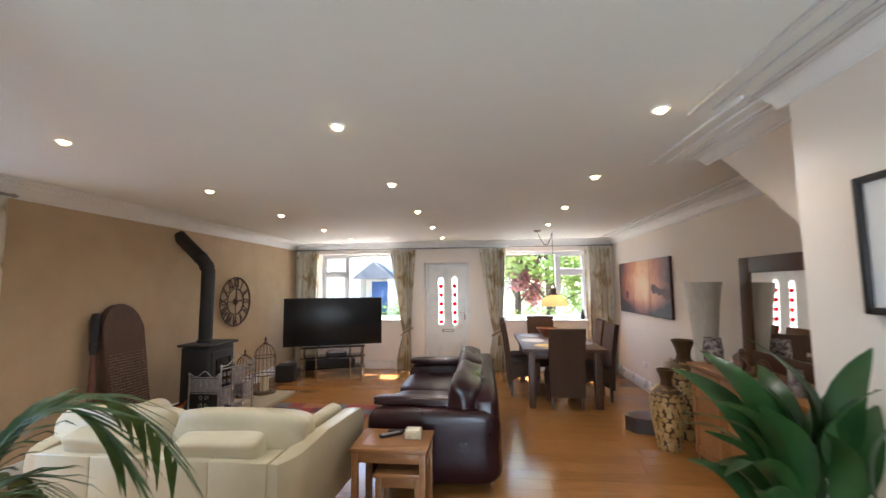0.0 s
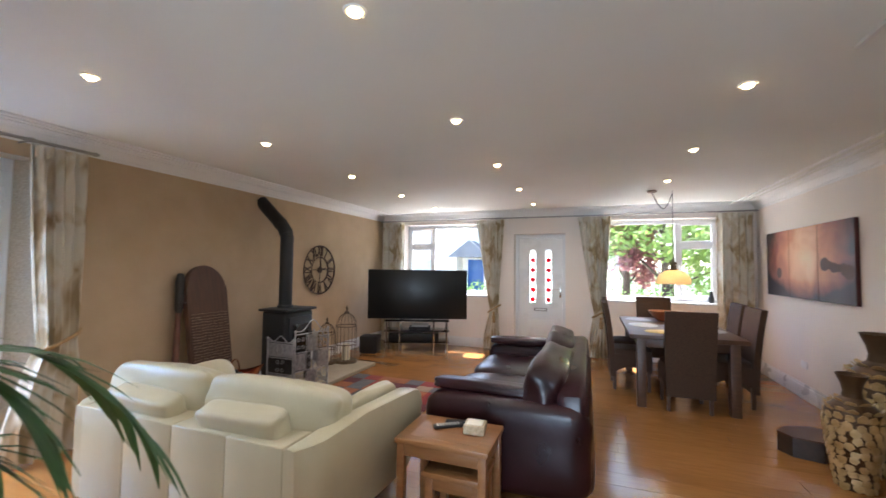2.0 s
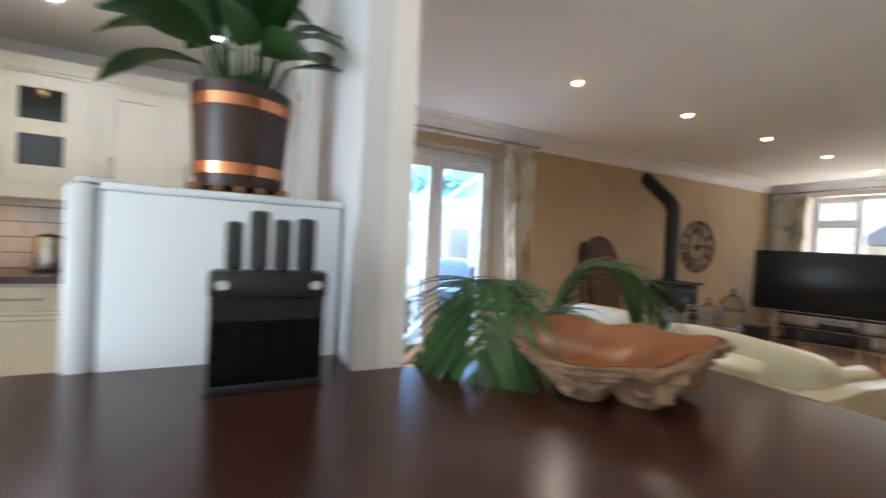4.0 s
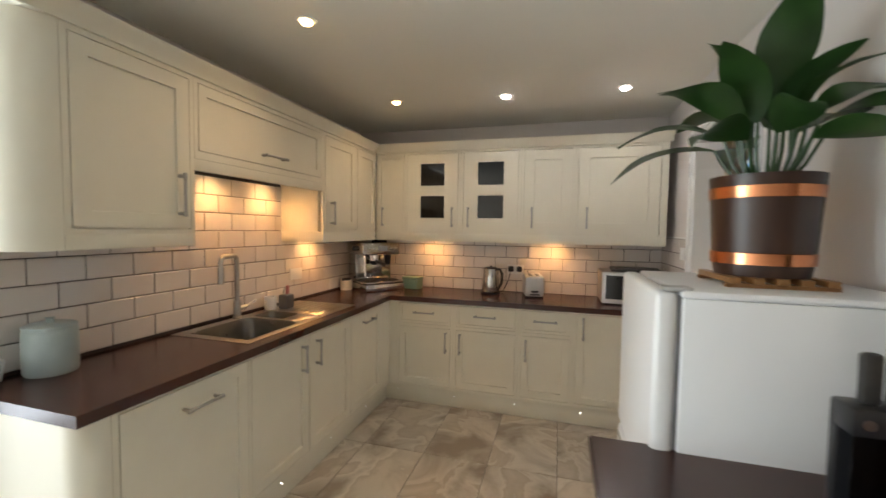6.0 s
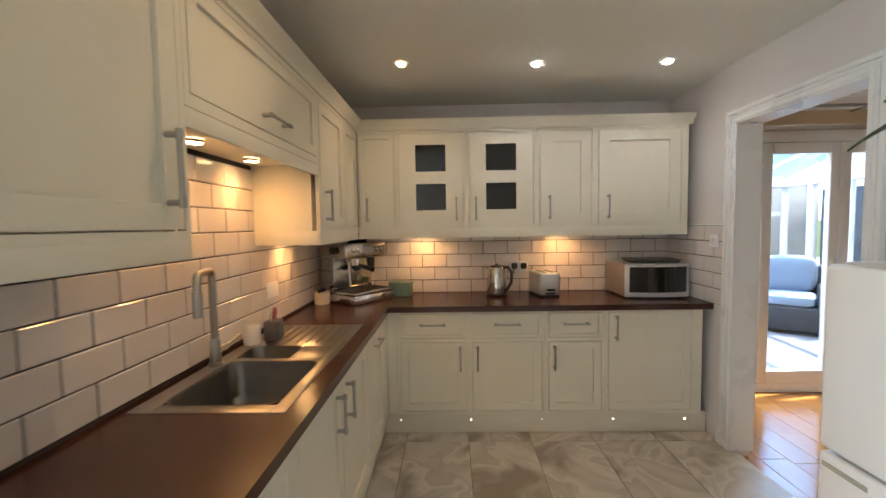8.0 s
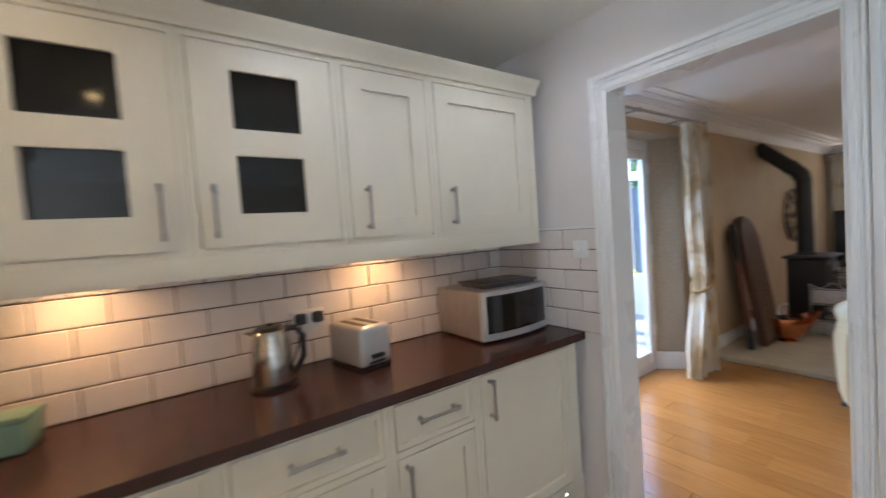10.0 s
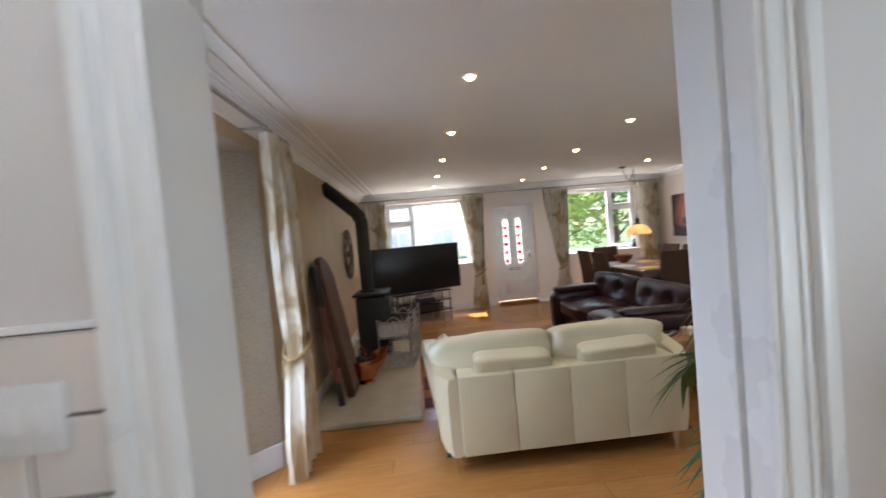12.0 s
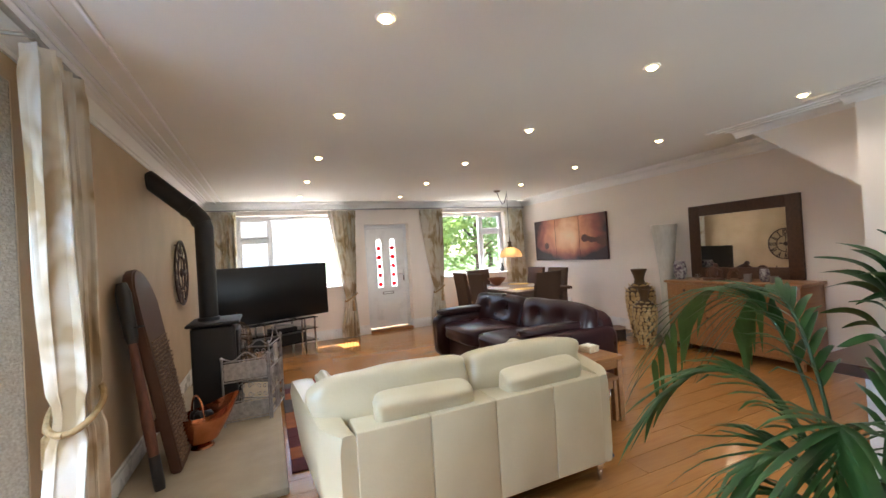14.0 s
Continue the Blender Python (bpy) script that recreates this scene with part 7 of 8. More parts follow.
def frond(parent, az, rise, length, droop, seed, leaf=0.25):
    rng = random.Random(seed)
    out = Vector((math.cos(az), math.sin(az), 0))
    p0 = out * 0.03 + Vector((0, 0, 0.25))
    p1 = out * 0.05 + Vector((0, 0, rise * 0.85))
    p2 = out * (0.06 + 0.34 * length) + Vector((0, 0, rise * 1.22))
    p3 = out * length + Vector((0, 0, rise - droop))
    def at(u):
        v = 1 - u
        return p0 * v ** 3 + p1 * 3 * u * v * v + p2 * 3 * u * u * v + p3 * u ** 3
    bm = B()
    tube(bm, [at(i / 16) for i in range(17)], [0.008 - 0.006 * i / 16 for i in range(17)], 6)
    side = Vector((-out.y, out.x, 0))
    for i in range(20):
        u = 0.36 + 0.64 * i / 19
        c = at(u)
        d = (at(min(1, u + 0.02)) - at(u - 0.02)).normalized()
        ln = leaf * (0.5 + 0.75 * math.sin(math.pi * (i + 3) / 26)) * rng.uniform(0.85, 1.1)
        for s in (-1, 1):
            dirn = (d * (0.75 + 0.5 * u) + side * s * rng.uniform(0.55, 0.85) + Vector((0, 0, rng.uniform(0.0, 0.16)))).normalized()
            w = 0.0125 * rng.uniform(0.8, 1.15)
            wd = dirn.cross(Vector((0, 0, 1))).normalized()
            rows = []
            for k in range(6):
                q = k / 5
                pt = c + dirn * ln * q + Vector((0, 0, -ln * (0.10 * q + 0.42 * q * q) * rng.uniform(0.9, 1.1)))
                ww = w * (0.5 if k == 0 else 1.0) * (1 - q ** 3) + 0.0008
                rows.append((bm.verts.new(pt - wd * ww), bm.verts.new(pt + Vector((0, 0, 0.3 * ww))), bm.verts.new(pt + wd * ww)))
            for a, b in zip(rows, rows[1:]):
                bm.faces.new((a[0], a[1], b[1], b[0]))
                bm.faces.new((a[1], a[2], b[2], b[1]))
    part("frond", bm, PALMLEAF, parent)


for k, (az, rise, ln, dr, leaf) in enumerate(((79, 1.30, 0.78, 0.45, 0.26), (108, 0.96, 0.52, 0.14, 0.24), (66, 1.20, 0.46, 0.16, 0.24), (-64, 1.18, 0.66, 0.26, 0.28), (-47, 1.20, 0.72, 0.29, 0.28),
                                               (140, 0.78, 0.30, 0.14, 0.24), (165, 0.66, 0.26, 0.12, 0.28), (-20, 1.06, 0.34, 0.20, 0.24),
                                               (190, 0.90, 0.22, 0.14, 0.24))):
    frond(t, radians(az), rise, ln, dr, 20 + k, leaf)

t = thing("peace_lily", pose(1.16, 1.50, FL) @ Matrix.Diagonal((1, 1, 1.04, 1)), "large peace lily with broad dark leaves in a black pot", "plant")
sub(t, "pot", IRON, lambda bm: lathe(bm, vessel([(0.14, 0), (0.15, 0.02), (0.20, 0.46), (0.205, 0.48)], 0.012), 32, cap=False))
sub(t, "soil", material("lily_soil", (0.03, 0.02, 0.014), 0.95), lambda bm: lathe(bm, [(0.185, 0.43), (0.185, 0.44)], 20))
rng = random.Random(8)
for i in range(26):
    a = 2.4 * i + rng.uniform(-0.25, 0.25)
    f = i / 25
    out = Vector((math.cos(a), math.sin(a), 0))
    start = out * 0.05 + Vector((0, 0, 0.43))
    mid = out * (0.05 + 0.26 * f) + Vector((0, 0, 0.97 - 0.42 * f + rng.uniform(-0.04, 0.04)))
    if mid.x > 0.2:
        mid.x = 0.2
    ln = rng.uniform(0.36, 0.48)
    tip = mid + out * ln * (0.25 + 0.65 * f) + Vector((0, 0, ln * (0.92 - 0.95 * f)))
    tip.x = min(tip.x, 0.27)
    bm = B()
    tube(bm, [start, (start + mid) / 2 + out * 0.02, mid], [0.009, 0.007, 0.005], 6)
    blade(bm, mid, tip, 0.064 * rng.uniform(0.8, 1.1), 0.07, rng.uniform(-0.7, 0.7), 10, seed=i)
    part("leaf", bm, LEAF, t)

for k, (tx, ty, tz) in enumerate(((-0.27, 0.51, 1.18), (-0.32, 0.46, 0.95), (-0.20, 0.40, 1.28), (-0.36, 0.24, 1.06), (-0.10, 0.56, 1.05), (-0.38, 0.08, 1.16), (-0.24, 0.30, 0.84), (-0.40, -0.12, 0.98), (0.05, 0.42, 1.22), (-0.12, 0.20, 1.36))):
    tip = Vector((tx, ty, tz))
    mid = Vector((tx * 0.32, ty * 0.32, 0.78 + 0.30 * (tz - 0.84)))
    bm = B()
    tube(bm, [(0.02, 0.0, 0.43), (mid + Vector((0, 0, 0.43))) * 0.5, mid], [0.009, 0.007, 0.005], 6)
    blade(bm, mid, tip, 0.062, 0.10, 0.35 * (-1) ** k, 10, seed=40 + k)
    part("leaf", bm, LEAF, t)

# ---- curtains ----
def curtain_cloth():
    m = translucent("cream_leaf_curtain", (0.80, 0.74, 0.62), 0.12, 0.8)
    nt = m.node_tree
    p = nt.nodes["Principled BSDF"]
    tc, mp, nz, ramp = (nt.nodes.new("ShaderNode" + k) for k in ("TexCoord", "Mapping", "TexNoise", "ValToRGB"))
    mp.inputs["Scale"].default_value = (1.0, 1.0, 0.62)
    nz.inputs["Scale"].default_value, nz.inputs["Detail"].default_value, nz.inputs["Distortion"].default_value = 5.0, 2, 0.6
    nt.links.new(tc.outputs["Object"], mp.inputs[0])
    nt.links.new(mp.outputs[0], nz.inputs["Vector"])
    e = ramp.color_ramp.elements
    e[0].position, e[0].color = 0.44, (0.80, 0.76, 0.66, 1)
    e[1].position, e[1].color = 0.60, (0.46, 0.35, 0.20, 1)
    n = e.new(0.53)
    n.color = (0.67, 0.58, 0.42, 1)
    nt.links.new(nz.outputs[0], ramp.inputs[0])
    nt.links.new(ramp.outputs[0], p.inputs["Base Color"])
    t = next(x for x in nt.nodes if x.type == "BSDF_TRANSLUCENT")
    nt.links.new(ramp.outputs[0], t.inputs[0])
    return m


CLOTH = curtain_cloth()
ROPE = material("gold_rope", (0.45, 0.31, 0.14), 0.7, second=(0.30, 0.19, 0.08), scale=40, bump=0.7, bump_scale=60)


def curtain(m, w, h, side, tied, label, pleats=7, tie_z=0.72, waist=0.30, foot=0.62):
    """A lined curtain, its top from x = 0 to w; tied: gathered at tie_z towards side (0: x = 0, 1: x = w)."""
    t = thing("curtain", m, label, "curtain", "curtains")
    nu, nv = pleats * 10, 44
    def point(u, v, off):
        z = 0.012 + (h - 0.012) * v
        if tied:
            if z > tie_z:
                k = ((z - tie_z) / (h - tie_z))
                f = waist + (1 - waist) * (k ** 0.8)
            else:
                k = (tie_z - z) / tie_z
                f = waist + (foot - waist) * min(1, k * 1.5) ** 0.8
        else:
            f = 1.0
        x = (w * side) + (w * (u - side)) * f
        amp = (0.045 if v > 0.96 else 0.055) * (0.85 + 0.3 * math.sin(7 * u + 2)) * (0.75 if tied and abs(z - tie_z) < 0.1 else 1.0)
        ph = 2 * math.pi * pleats * u + 0.5 * math.sin(3 * v + 4 * u)
        y = amp * math.sin(ph) + 0.012 * noise.noise(Vector((u * 9, v * 4, side))) + off
        x += 0.010 * math.sin(2 * ph)
        return (x, y, z)
    bm = B()
    layers = []
    for off in (-0.003, 0.003):
        layers.append([[bm.verts.new(point(i / nu, j / nv, off)) for i in range(nu + 1)] for j in range(nv + 1)])
    f, b = layers
    for g, rev in ((f, False), (b, True)):
        for j in range(nv):
            for i in range(nu):
                q = (g[j][i], g[j][i + 1], g[j + 1][i + 1], g[j + 1][i])
                bm.faces.new(q[::-1] if rev else q)
    for i in range(nu):
        bm.faces.new((f[0][i], b[0][i], b[0][i + 1], f[0][i + 1]))
        bm.faces.new((f[nv][i + 1], b[nv][i + 1], b[nv][i], f[nv][i]))
    for j in range(nv):
        bm.faces.new((f[j][0], f[j + 1][0], b[j + 1][0], b[j][0]))
        bm.faces.new((f[j + 1][nu], f[j][nu], b[j][nu], b[j + 1][nu]))
    part("cloth", bm, CLOTH, t)
    for i in range(pleats):
        sub(t, "heading", CLOTH, lambda bm: soft(bm, (0.035, 0.06, 0.09), 3, 2, Matrix.Translation((w * (i + 0.5) / pleats, -0.02, h - 0.05))))
    if tied:
        cx = w * side + w * (0.5 - side) * waist
        rx = w * waist / 2 + 0.035
        pts = [(cx + rx * math.cos(radians(a)), 0.085 * math.sin(radians(a)), tie_z + 0.02 - 0.05 * math.sin(radians(a)) * 0 - (0.07 * math.cos(radians(a)) * (1 if side > 0.5 else -1) * -1)) for a in range(0, 361, 15)]
        r = sub(t, "rope_tie", ROPE, lambda bm: tube(bm, pts, 0.014, 8), "gold rope tie-back")
        tx = cx + (0.02 if side > 0.5 else -0.02)
        sub(r, "tassel", ROPE, lambda bm: (lathe(bm, [(0.004, 0), (0.020, -0.02), (0.022, -0.05), (0.014, -0.06), (0.026, -0.075), (0.030, -0.20), (0.002, -0.20)], 14, pose(tx, -0.105, tie_z - 0.02)),))
    return t


CY = YN - 0.095
lab = "cream and gold leaf-patterned lined curtain "
curtain(pose(-3.90, CY, FL), 0.47, 2.36, 0, False, lab + "hanging straight beside the window", 5)
curtain(pose(-1.93, CY, FL), 0.52, 2.36, 0.75, True, lab + "tied back beside the front door", 6)
curtain(pose(-0.13, CY, FL), 0.52, 2.36, 0.72, True, lab + "tied back beside the front door", 6)
curtain(pose(1.88, CY, FL), 0.47, 2.36, 1, False, lab + "hanging straight beside the dining table", 5)
curtain(pose(XW + 0.175, 2.70, FL, 0, 0, -90), 0.35, 2.36, 0.15, True, lab + "tied back beside the french doors", 5, 0.86, 0.62, 1.2)
curtain(pose(XW + 0.175, 0.66, FL, 0, 0, -90), 0.24, 2.36, 0.9, True, lab + "tied back in the doorway corner", 5, 0.72, 0.5, 0.7)


def pole(a, b, n, out, label):
    t = thing("curtain_pole", pose(0, 0, 0), label, "curtain pole")
    a, b = Vector(a), Vector(b)
    sub(t, "rod", STEEL, lambda bm: tube(bm, [a, b], 0.012, 12))
    d = (b - a).normalized()
    for p, s in ((a, -1), (b, 1)):
        sub(t, "finial", STEEL, lambda bm: tube(bm, [p, p + d * s * 0.02, p + d * s * 0.05], [0.012, 0.020, 0.006], 12))
    for i in range(n):
        p = a + (b - a) * ((i + 0.5) / n)
        sub(t, "bracket", STEEL, lambda bm: (tube(bm, [p, p + Vector(out)], 0.008, 8), tube(bm, [p - d * 0.014, p + d * 0.014], 0.018, 12)))


pole((-3.90, CY, 2.335), (-1.05, CY, 2.335), 3, (0, 0.093, 0), "slim steel curtain pole over the window behind the television")
pole((-0.98, CY, 2.335), (2.37, CY, 2.335), 3, (0, 0.093, 0), "slim steel curtain pole over the front door and window")
pole((XW + 0.175, 0.42, 2.335), (XW + 0.175, 2.74, 2.335), 3, (-0.173, 0, 0), "slim steel curtain pole over the french doors")

# ---- outside ----
LAWN = material("lawn_grass", (0.075, 0.13, 0.03), 0.9, second=(0.045, 0.085, 0.02), scale=3, bump=0.6, bump_scale=40, coords="Generated")
structure("ground", boxes(((-400, -400, -0.6), (400, 400, -0.20))), material("ground_grass", (0.075, 0.13, 0.03), 0.9, second=(0.04, 0.08, 0.02), scale=0.8, bump=0.5, bump_scale=20), "grass", "ground")
# forecourt made pale and lengthened as a reflector to brighten the house front
structure("pavement", boxes(((-18, 8.29, -0.25), (10, 24.0, -0.16))), material("pale_paving", (0.60, 0.56, 0.50), 0.8, second=(0.50, 0.46, 0.41), scale=2, bump=0.3, bump_scale=30), "pale paved forecourt, extended to bounce light onto the house", "paving")
SHRUB = [translucent("shrub_leaf_" + n, c, 0.5, 0.5, 6, tuple(v * 0.55 for v in c)) for n, c in (("green", (0.15, 0.27, 0.065)), ("lime", (0.28, 0.40, 0.10)), ("red", (0.42, 0.16, 0.17)), ("deep", (0.09, 0.17, 0.05)))]
BARK = material("bark", (0.10, 0.07, 0.05), 0.9, second=(0.05, 0.035, 0.025), scale=12, bump=0.8, bump_scale=30)


def leaves(bm, rng, centre, radii, count, size):
    """Many small leaf quads scattered through lumpy clumps."""
    c, r = Vector(centre), Vector(radii)
    verts, faces = [], []
    for i in range(count):
        d = Vector((rng.gauss(0, 1), rng.gauss(0, 1), rng.gauss(0, 1))).normalized()
        k = rng.uniform(0.35, 1.0) ** 0.5 * (1 + 0.35 * noise.noise(d * 2.3 + c))
        p = c + Vector((d.x * r.x, d.y * r.y, d.z * r.z)) * k
        a = Vector((rng.gauss(0, 1), rng.gauss(0, 1), rng.gauss(0, 0.6))).normalized()
        b = a.orthogonal().normalized()
        s = size * rng.uniform(0.6, 1.3)
        v = [bm.verts.new(p + a * s), bm.verts.new(p + b * s * 0.5), bm.verts.new(p - a * s), bm.verts.new(p - b * s * 0.5)]
        bm.faces.new(v)


def tree(x, y, h, spread, mat, seed, label, leaf_size=0.10, count=5200):
    rng = random.Random(seed)
    t = thing("tree", pose(x, y, -0.20), label, "tree")
    bm = B()
    tube(bm, [(0, 0, 0), (0.05, 0.02, h * 0.3), (0.0, 0.05, h * 0.55), (0.06, 0.0, h * 0.85)], [0.14, 0.11, 0.08, 0.02], 10)
    ends = []
    for i in range(9):
        a = 2.4 * i
        z0 = h * (0.25 + 0.05 * i)
        e = Vector((spread * 0.75 * math.cos(a), spread * 0.75 * math.sin(a), z0 + h * rng.uniform(0.12, 0.3)))
        ends.append(e)
        tube(bm, [(0.02, 0.02, z0), e * 0.5 + Vector((0, 0, z0 * 0.5)), e], [0.05, 0.03, 0.01], 6)
    part("trunk", bm, BARK, t)
    bm = B()
    for e in ends + [Vector((0, 0, h * 0.9))]:
        leaves(bm, rng, e, (spread * 0.5, spread * 0.5, h * 0.17), count // 10, leaf_size)
    part("crown", bm, mat, t, smooth=False)


tree(2.0, 13.6, 4.2, 1.7, SHRUB[1], 1, "leafy green garden tree beyond the window")
tree(4.6, 14.2, 4.4, 1.8, SHRUB[0], 2, "bright green shrub tree in the front garden")
tree(1.05, 14.6, 4.3, 0.75, SHRUB[2], 3, "red-leaved maple in the front garden")
tree(6.8, 17.0, 6.0, 2.4, SHRUB[3], 4, "dark green tree at the garden edge")
tree(3.2, 19.5, 6.5, 2.6, SHRUB[0], 6, "tall green tree across the road")
tree(9.5, 14.0, 5.5, 2.4, SHRUB[0], 7, "broad green tree beside the drive")
tree(-12.5, 17.0, 5.0, 2.0, SHRUB[0], 9, "green tree beside the neighbouring house")
for k, (x0, x1, y, h) in enumerate(((-12.0, -1.2, 14.2, 1.25), (-1.0, 9.0, 12.2, 1.15), (0.2, 10.0, 16.2, 2.6))):
    t = tagged(part("hedge", B(), SHRUB[0]), "clipped green hedge along the front garden", "hedge", kind="stuff")
    bm = B()
    rng = random.Random(40 + k)
    n = int((x1 - x0) / 0.5)
    for i in range(n):
        leaves(bm, rng, (x0 + 0.5 * i + 0.25, y, h * 0.45 - 0.2), (0.42, 0.45, h * 0.55), 210, 0.06)
    old = t.data
    t.data = to_mesh("hedge", bm, SHRUB[k % 2], False)
    bpy.data.meshes.remove(old)


GREYPANE = material("grey_sky_glass", (0.50, 0.55, 0.58), 0.1, scale=2)


def house():
    t = thing("neighbouring_house", pose(-9.0, 27.0, -0.2), "white rendered house with a blue door and slate roof", "house")
    RENDER = material("white_render", (0.88, 0.83, 0.72), 0.8, second=(0.72, 0.71, 0.68), scale=1.5, bump=0.2)
    SLATE = material("grey_slate", (0.14, 0.15, 0.17), 0.7, second=(0.09, 0.10, 0.115), scale=3, bump=0.4, bump_scale=12)
    sub(t, "wall", RENDER, lambda bm: box(bm, (-8, 0, 0), (9, 7, 5.2)))
    sub(t, "roof", SLATE, lambda bm: prism(bm, [(-0.4, 5.1), (3.5, 7.6), (7.4, 5.1)], -8.4, 9.4, "x"))
    pw = sub(t, "porch", RENDER, lambda bm: (box(bm, (0.4, -1.4, 0), (0.7, 0, 2.3)), box(bm, (2.6, -1.4, 0), (2.9, 0, 2.3))))
    sub(pw, "porch_roof", SLATE, lambda bm: prism(bm, [(0.2, 2.3), (1.65, 3.4), (3.1, 2.3)], -1.7, 0.0, "y"))
    sub(t, "door", material("blue_door_paint", (0.03, 0.11, 0.34), 0.4), lambda bm: box(bm, (1.1, -0.06, 0.05), (2.2, 0.0, 2.15), 0.01))
    for x in (-6.5, -3.0, 4.2, 7.2):
        for z in (1.0, 3.4):
            w = sub(t, "window", UPVC, lambda bm: (box(bm, (x, -0.05, z), (x + 1.5, 0.0, z + 1.2), 0.01),))
            for i in range(2):
                sub(w, "pane", GREYPANE, lambda bm: box(bm, (x + 0.08 + 0.71 * i, -0.06, z + 0.08), (x + 0.72 + 0.71 * i, -0.049, z + 1.12)))
    sub(t, "chimney", material("brick_chimney", (0.30, 0.13, 0.08), 0.8), lambda bm: box(bm, (-6, 3.0, 6.5), (-5.2, 3.8, 8.6)))


house()

# conservatory beyond the french doors
def conservatory():
    CX0, CX1, CY0, CY1, EZ = -8.3, XW - T - 0.001, -0.9, 4.6, 2.15
    t = thing("conservatory", pose(0, 0, 0), "white framed glass conservatory beyond the french doors", "conservatory")
    sub(t, "floor_slab", material("pale_floor_tile", (0.22, 0.23, 0.25), 0.35, scale=3), lambda bm: box(bm, (CX0, CY0, -0.19), (CX1, CY1, -0.02), 0.01))
    sub(t, "dwarf_wall", material("cream_dwarf_wall", (0.66, 0.60, 0.48), 0.7), lambda bm: (box(bm, (CX0, CY0, -0.02), (CX0 + 0.2, CY1, 0.60)), box(bm, (CX0 + 0.2, CY0, -0.02), (CX1, CY0 + 0.2, 0.60)), box(bm, (CX0 + 0.2, CY1 - 0.2, -0.02), (CX1, CY1, 0.60))))
    for i in range(9):
        y = CY0 + 0.04 + (CY1 - CY0 - 0.08) * i / 8
        sub(t, "post", UPVC, lambda bm: box(bm, (CX0 + 0.04, y - 0.04, 0.60), (CX0 + 0.12, y + 0.04, EZ), 0.006))
        sub(t, "roof_bar", UPVC, lambda bm: prism(bm, [(CX0, EZ + 0.02), (CX0, EZ + 0.09), (CX1, EZ + 1.05), (CX1, EZ + 0.98)], y - 0.03, y + 0.03, "y"))
    for i in range(1, 6):
        x = CX0 + (CX1 - CX0) * i / 6
        for y in (CY0 + 0.04, CY1 - 0.12):
            sub(t, "post", UPVC, lambda bm: box(bm, (x - 0.04, y, 0.60), (x + 0.04, y + 0.08, EZ + (x - CX0) * 0.2), 0.006))
    sub(t, "eaves_beam", UPVC, lambda bm: (box(bm, (CX0, CY0, EZ - 0.08), (CX0 + 0.14, CY1, EZ + 0.05), 0.006), box(bm, (CX0 + 0.14, CY0, EZ - 0.08), (CX1, CY0 + 0.12, EZ + 0.05), 0.006), box(bm, (CX0 + 0.14, CY1 - 0.14, EZ - 0.08), (CX1, CY1, EZ + 0.05), 0.006)))
    sub(t, "transom", UPVC, lambda bm: (box(bm, (CX0 + 0.05, CY0 + 0.12, 1.55), (CX0 + 0.11, CY1 - 0.14, 1.62), 0.004), box(bm, (CX0 + 0.05, CY0 + 0.12, 0.60), (CX0 + 0.13, CY1 - 0.14, 0.66), 0.004)))
    ROOF = thin_glass("blue_tinted_roof_glass", (0.62, 0.80, 0.92), 0.06)
    bm = B()
    prism(bm, [(CX0, EZ + 0.05), (CX0, EZ + 0.058), (CX1, EZ + 1.018), (CX1, EZ + 1.01)], CY0, CY1, "y")
    part("roof_glass", bm, ROOF, t).visible_shadow = False
    bm = B()
    box(bm, (CX0 + 0.075, CY0 + 0.1, 0.6), (CX0 + 0.08, CY1 - 0.1, EZ))
    part("pane", bm, PANE, t).visible_shadow = False
    # furniture
    WICKER = material("grey_black_wicker", (0.05, 0.05, 0.055), 0.6, second=(0.025, 0.025, 0.03), scale=60, bump=0.6)
    BLUE = material("blue_grey_cushion", (0.24, 0.31, 0.40), 0.8, second=(0.20, 0.26, 0.34), scale=6, bump=0.3)
    def armchair(x, y, rz):
        c = thing("wicker_armchair", pose(x, y, -0.02, 0, 0, rz), "dark wicker armchair with blue-grey cushions in the conservatory", "armchair", "conservatory armchairs")
        sub(c, "frame", WICKER, lambda bm: (box(bm, (-0.40, -0.38, 0.05), (0.40, 0.40, 0.36), 0.03), box(bm, (-0.40, -0.42, 0.05), (0.40, -0.30, 0.86), 0.04), box(bm, (-0.42, -0.40, 0.05), (-0.30, 0.40, 0.62), 0.04), box(bm, (0.30, -0.40, 0.05), (0.42, 0.40, 0.62), 0.04)))
        sub(c, "seat_cushion", BLUE, lambda bm: soft(bm, (0.60, 0.62, 0.16), 5, 5, Matrix.Translation((0, 0.06, 0.43))))
        sub(c, "back_cushion", BLUE, lambda bm: soft(bm, (0.60, 0.18, 0.52), 4, 5, pose(0, -0.22, 0.74, -10, 0, 0)))
        for i in range(4):
            sub(c, "foot", BLACK, lambda bm: box(bm, (-0.36 + 0.66 * (i % 2), -0.36 + 0.66 * (i // 2), 0), (-0.30 + 0.66 * (i % 2), -0.30 + 0.66 * (i // 2), 0.06)))
    armchair(-6.4, 0.35, -60)
    armchair(-6.9, 1.75, -90)
    armchair(-6.2, 3.0, -130)
    c = thing("coffee_table", pose(-5.55, 1.5, -0.02), "low dark wicker coffee table in the conservatory", "table")
    sub(c, "top", BG, lambda bm: box(bm, (-0.30, -0.45, 0.42), (0.30, 0.45, 0.44), 0.004))
    sub(c, "frame", WICKER, lambda bm: box(bm, (-0.28, -0.43, 0), (0.28, 0.43, 0.42), 0.02))
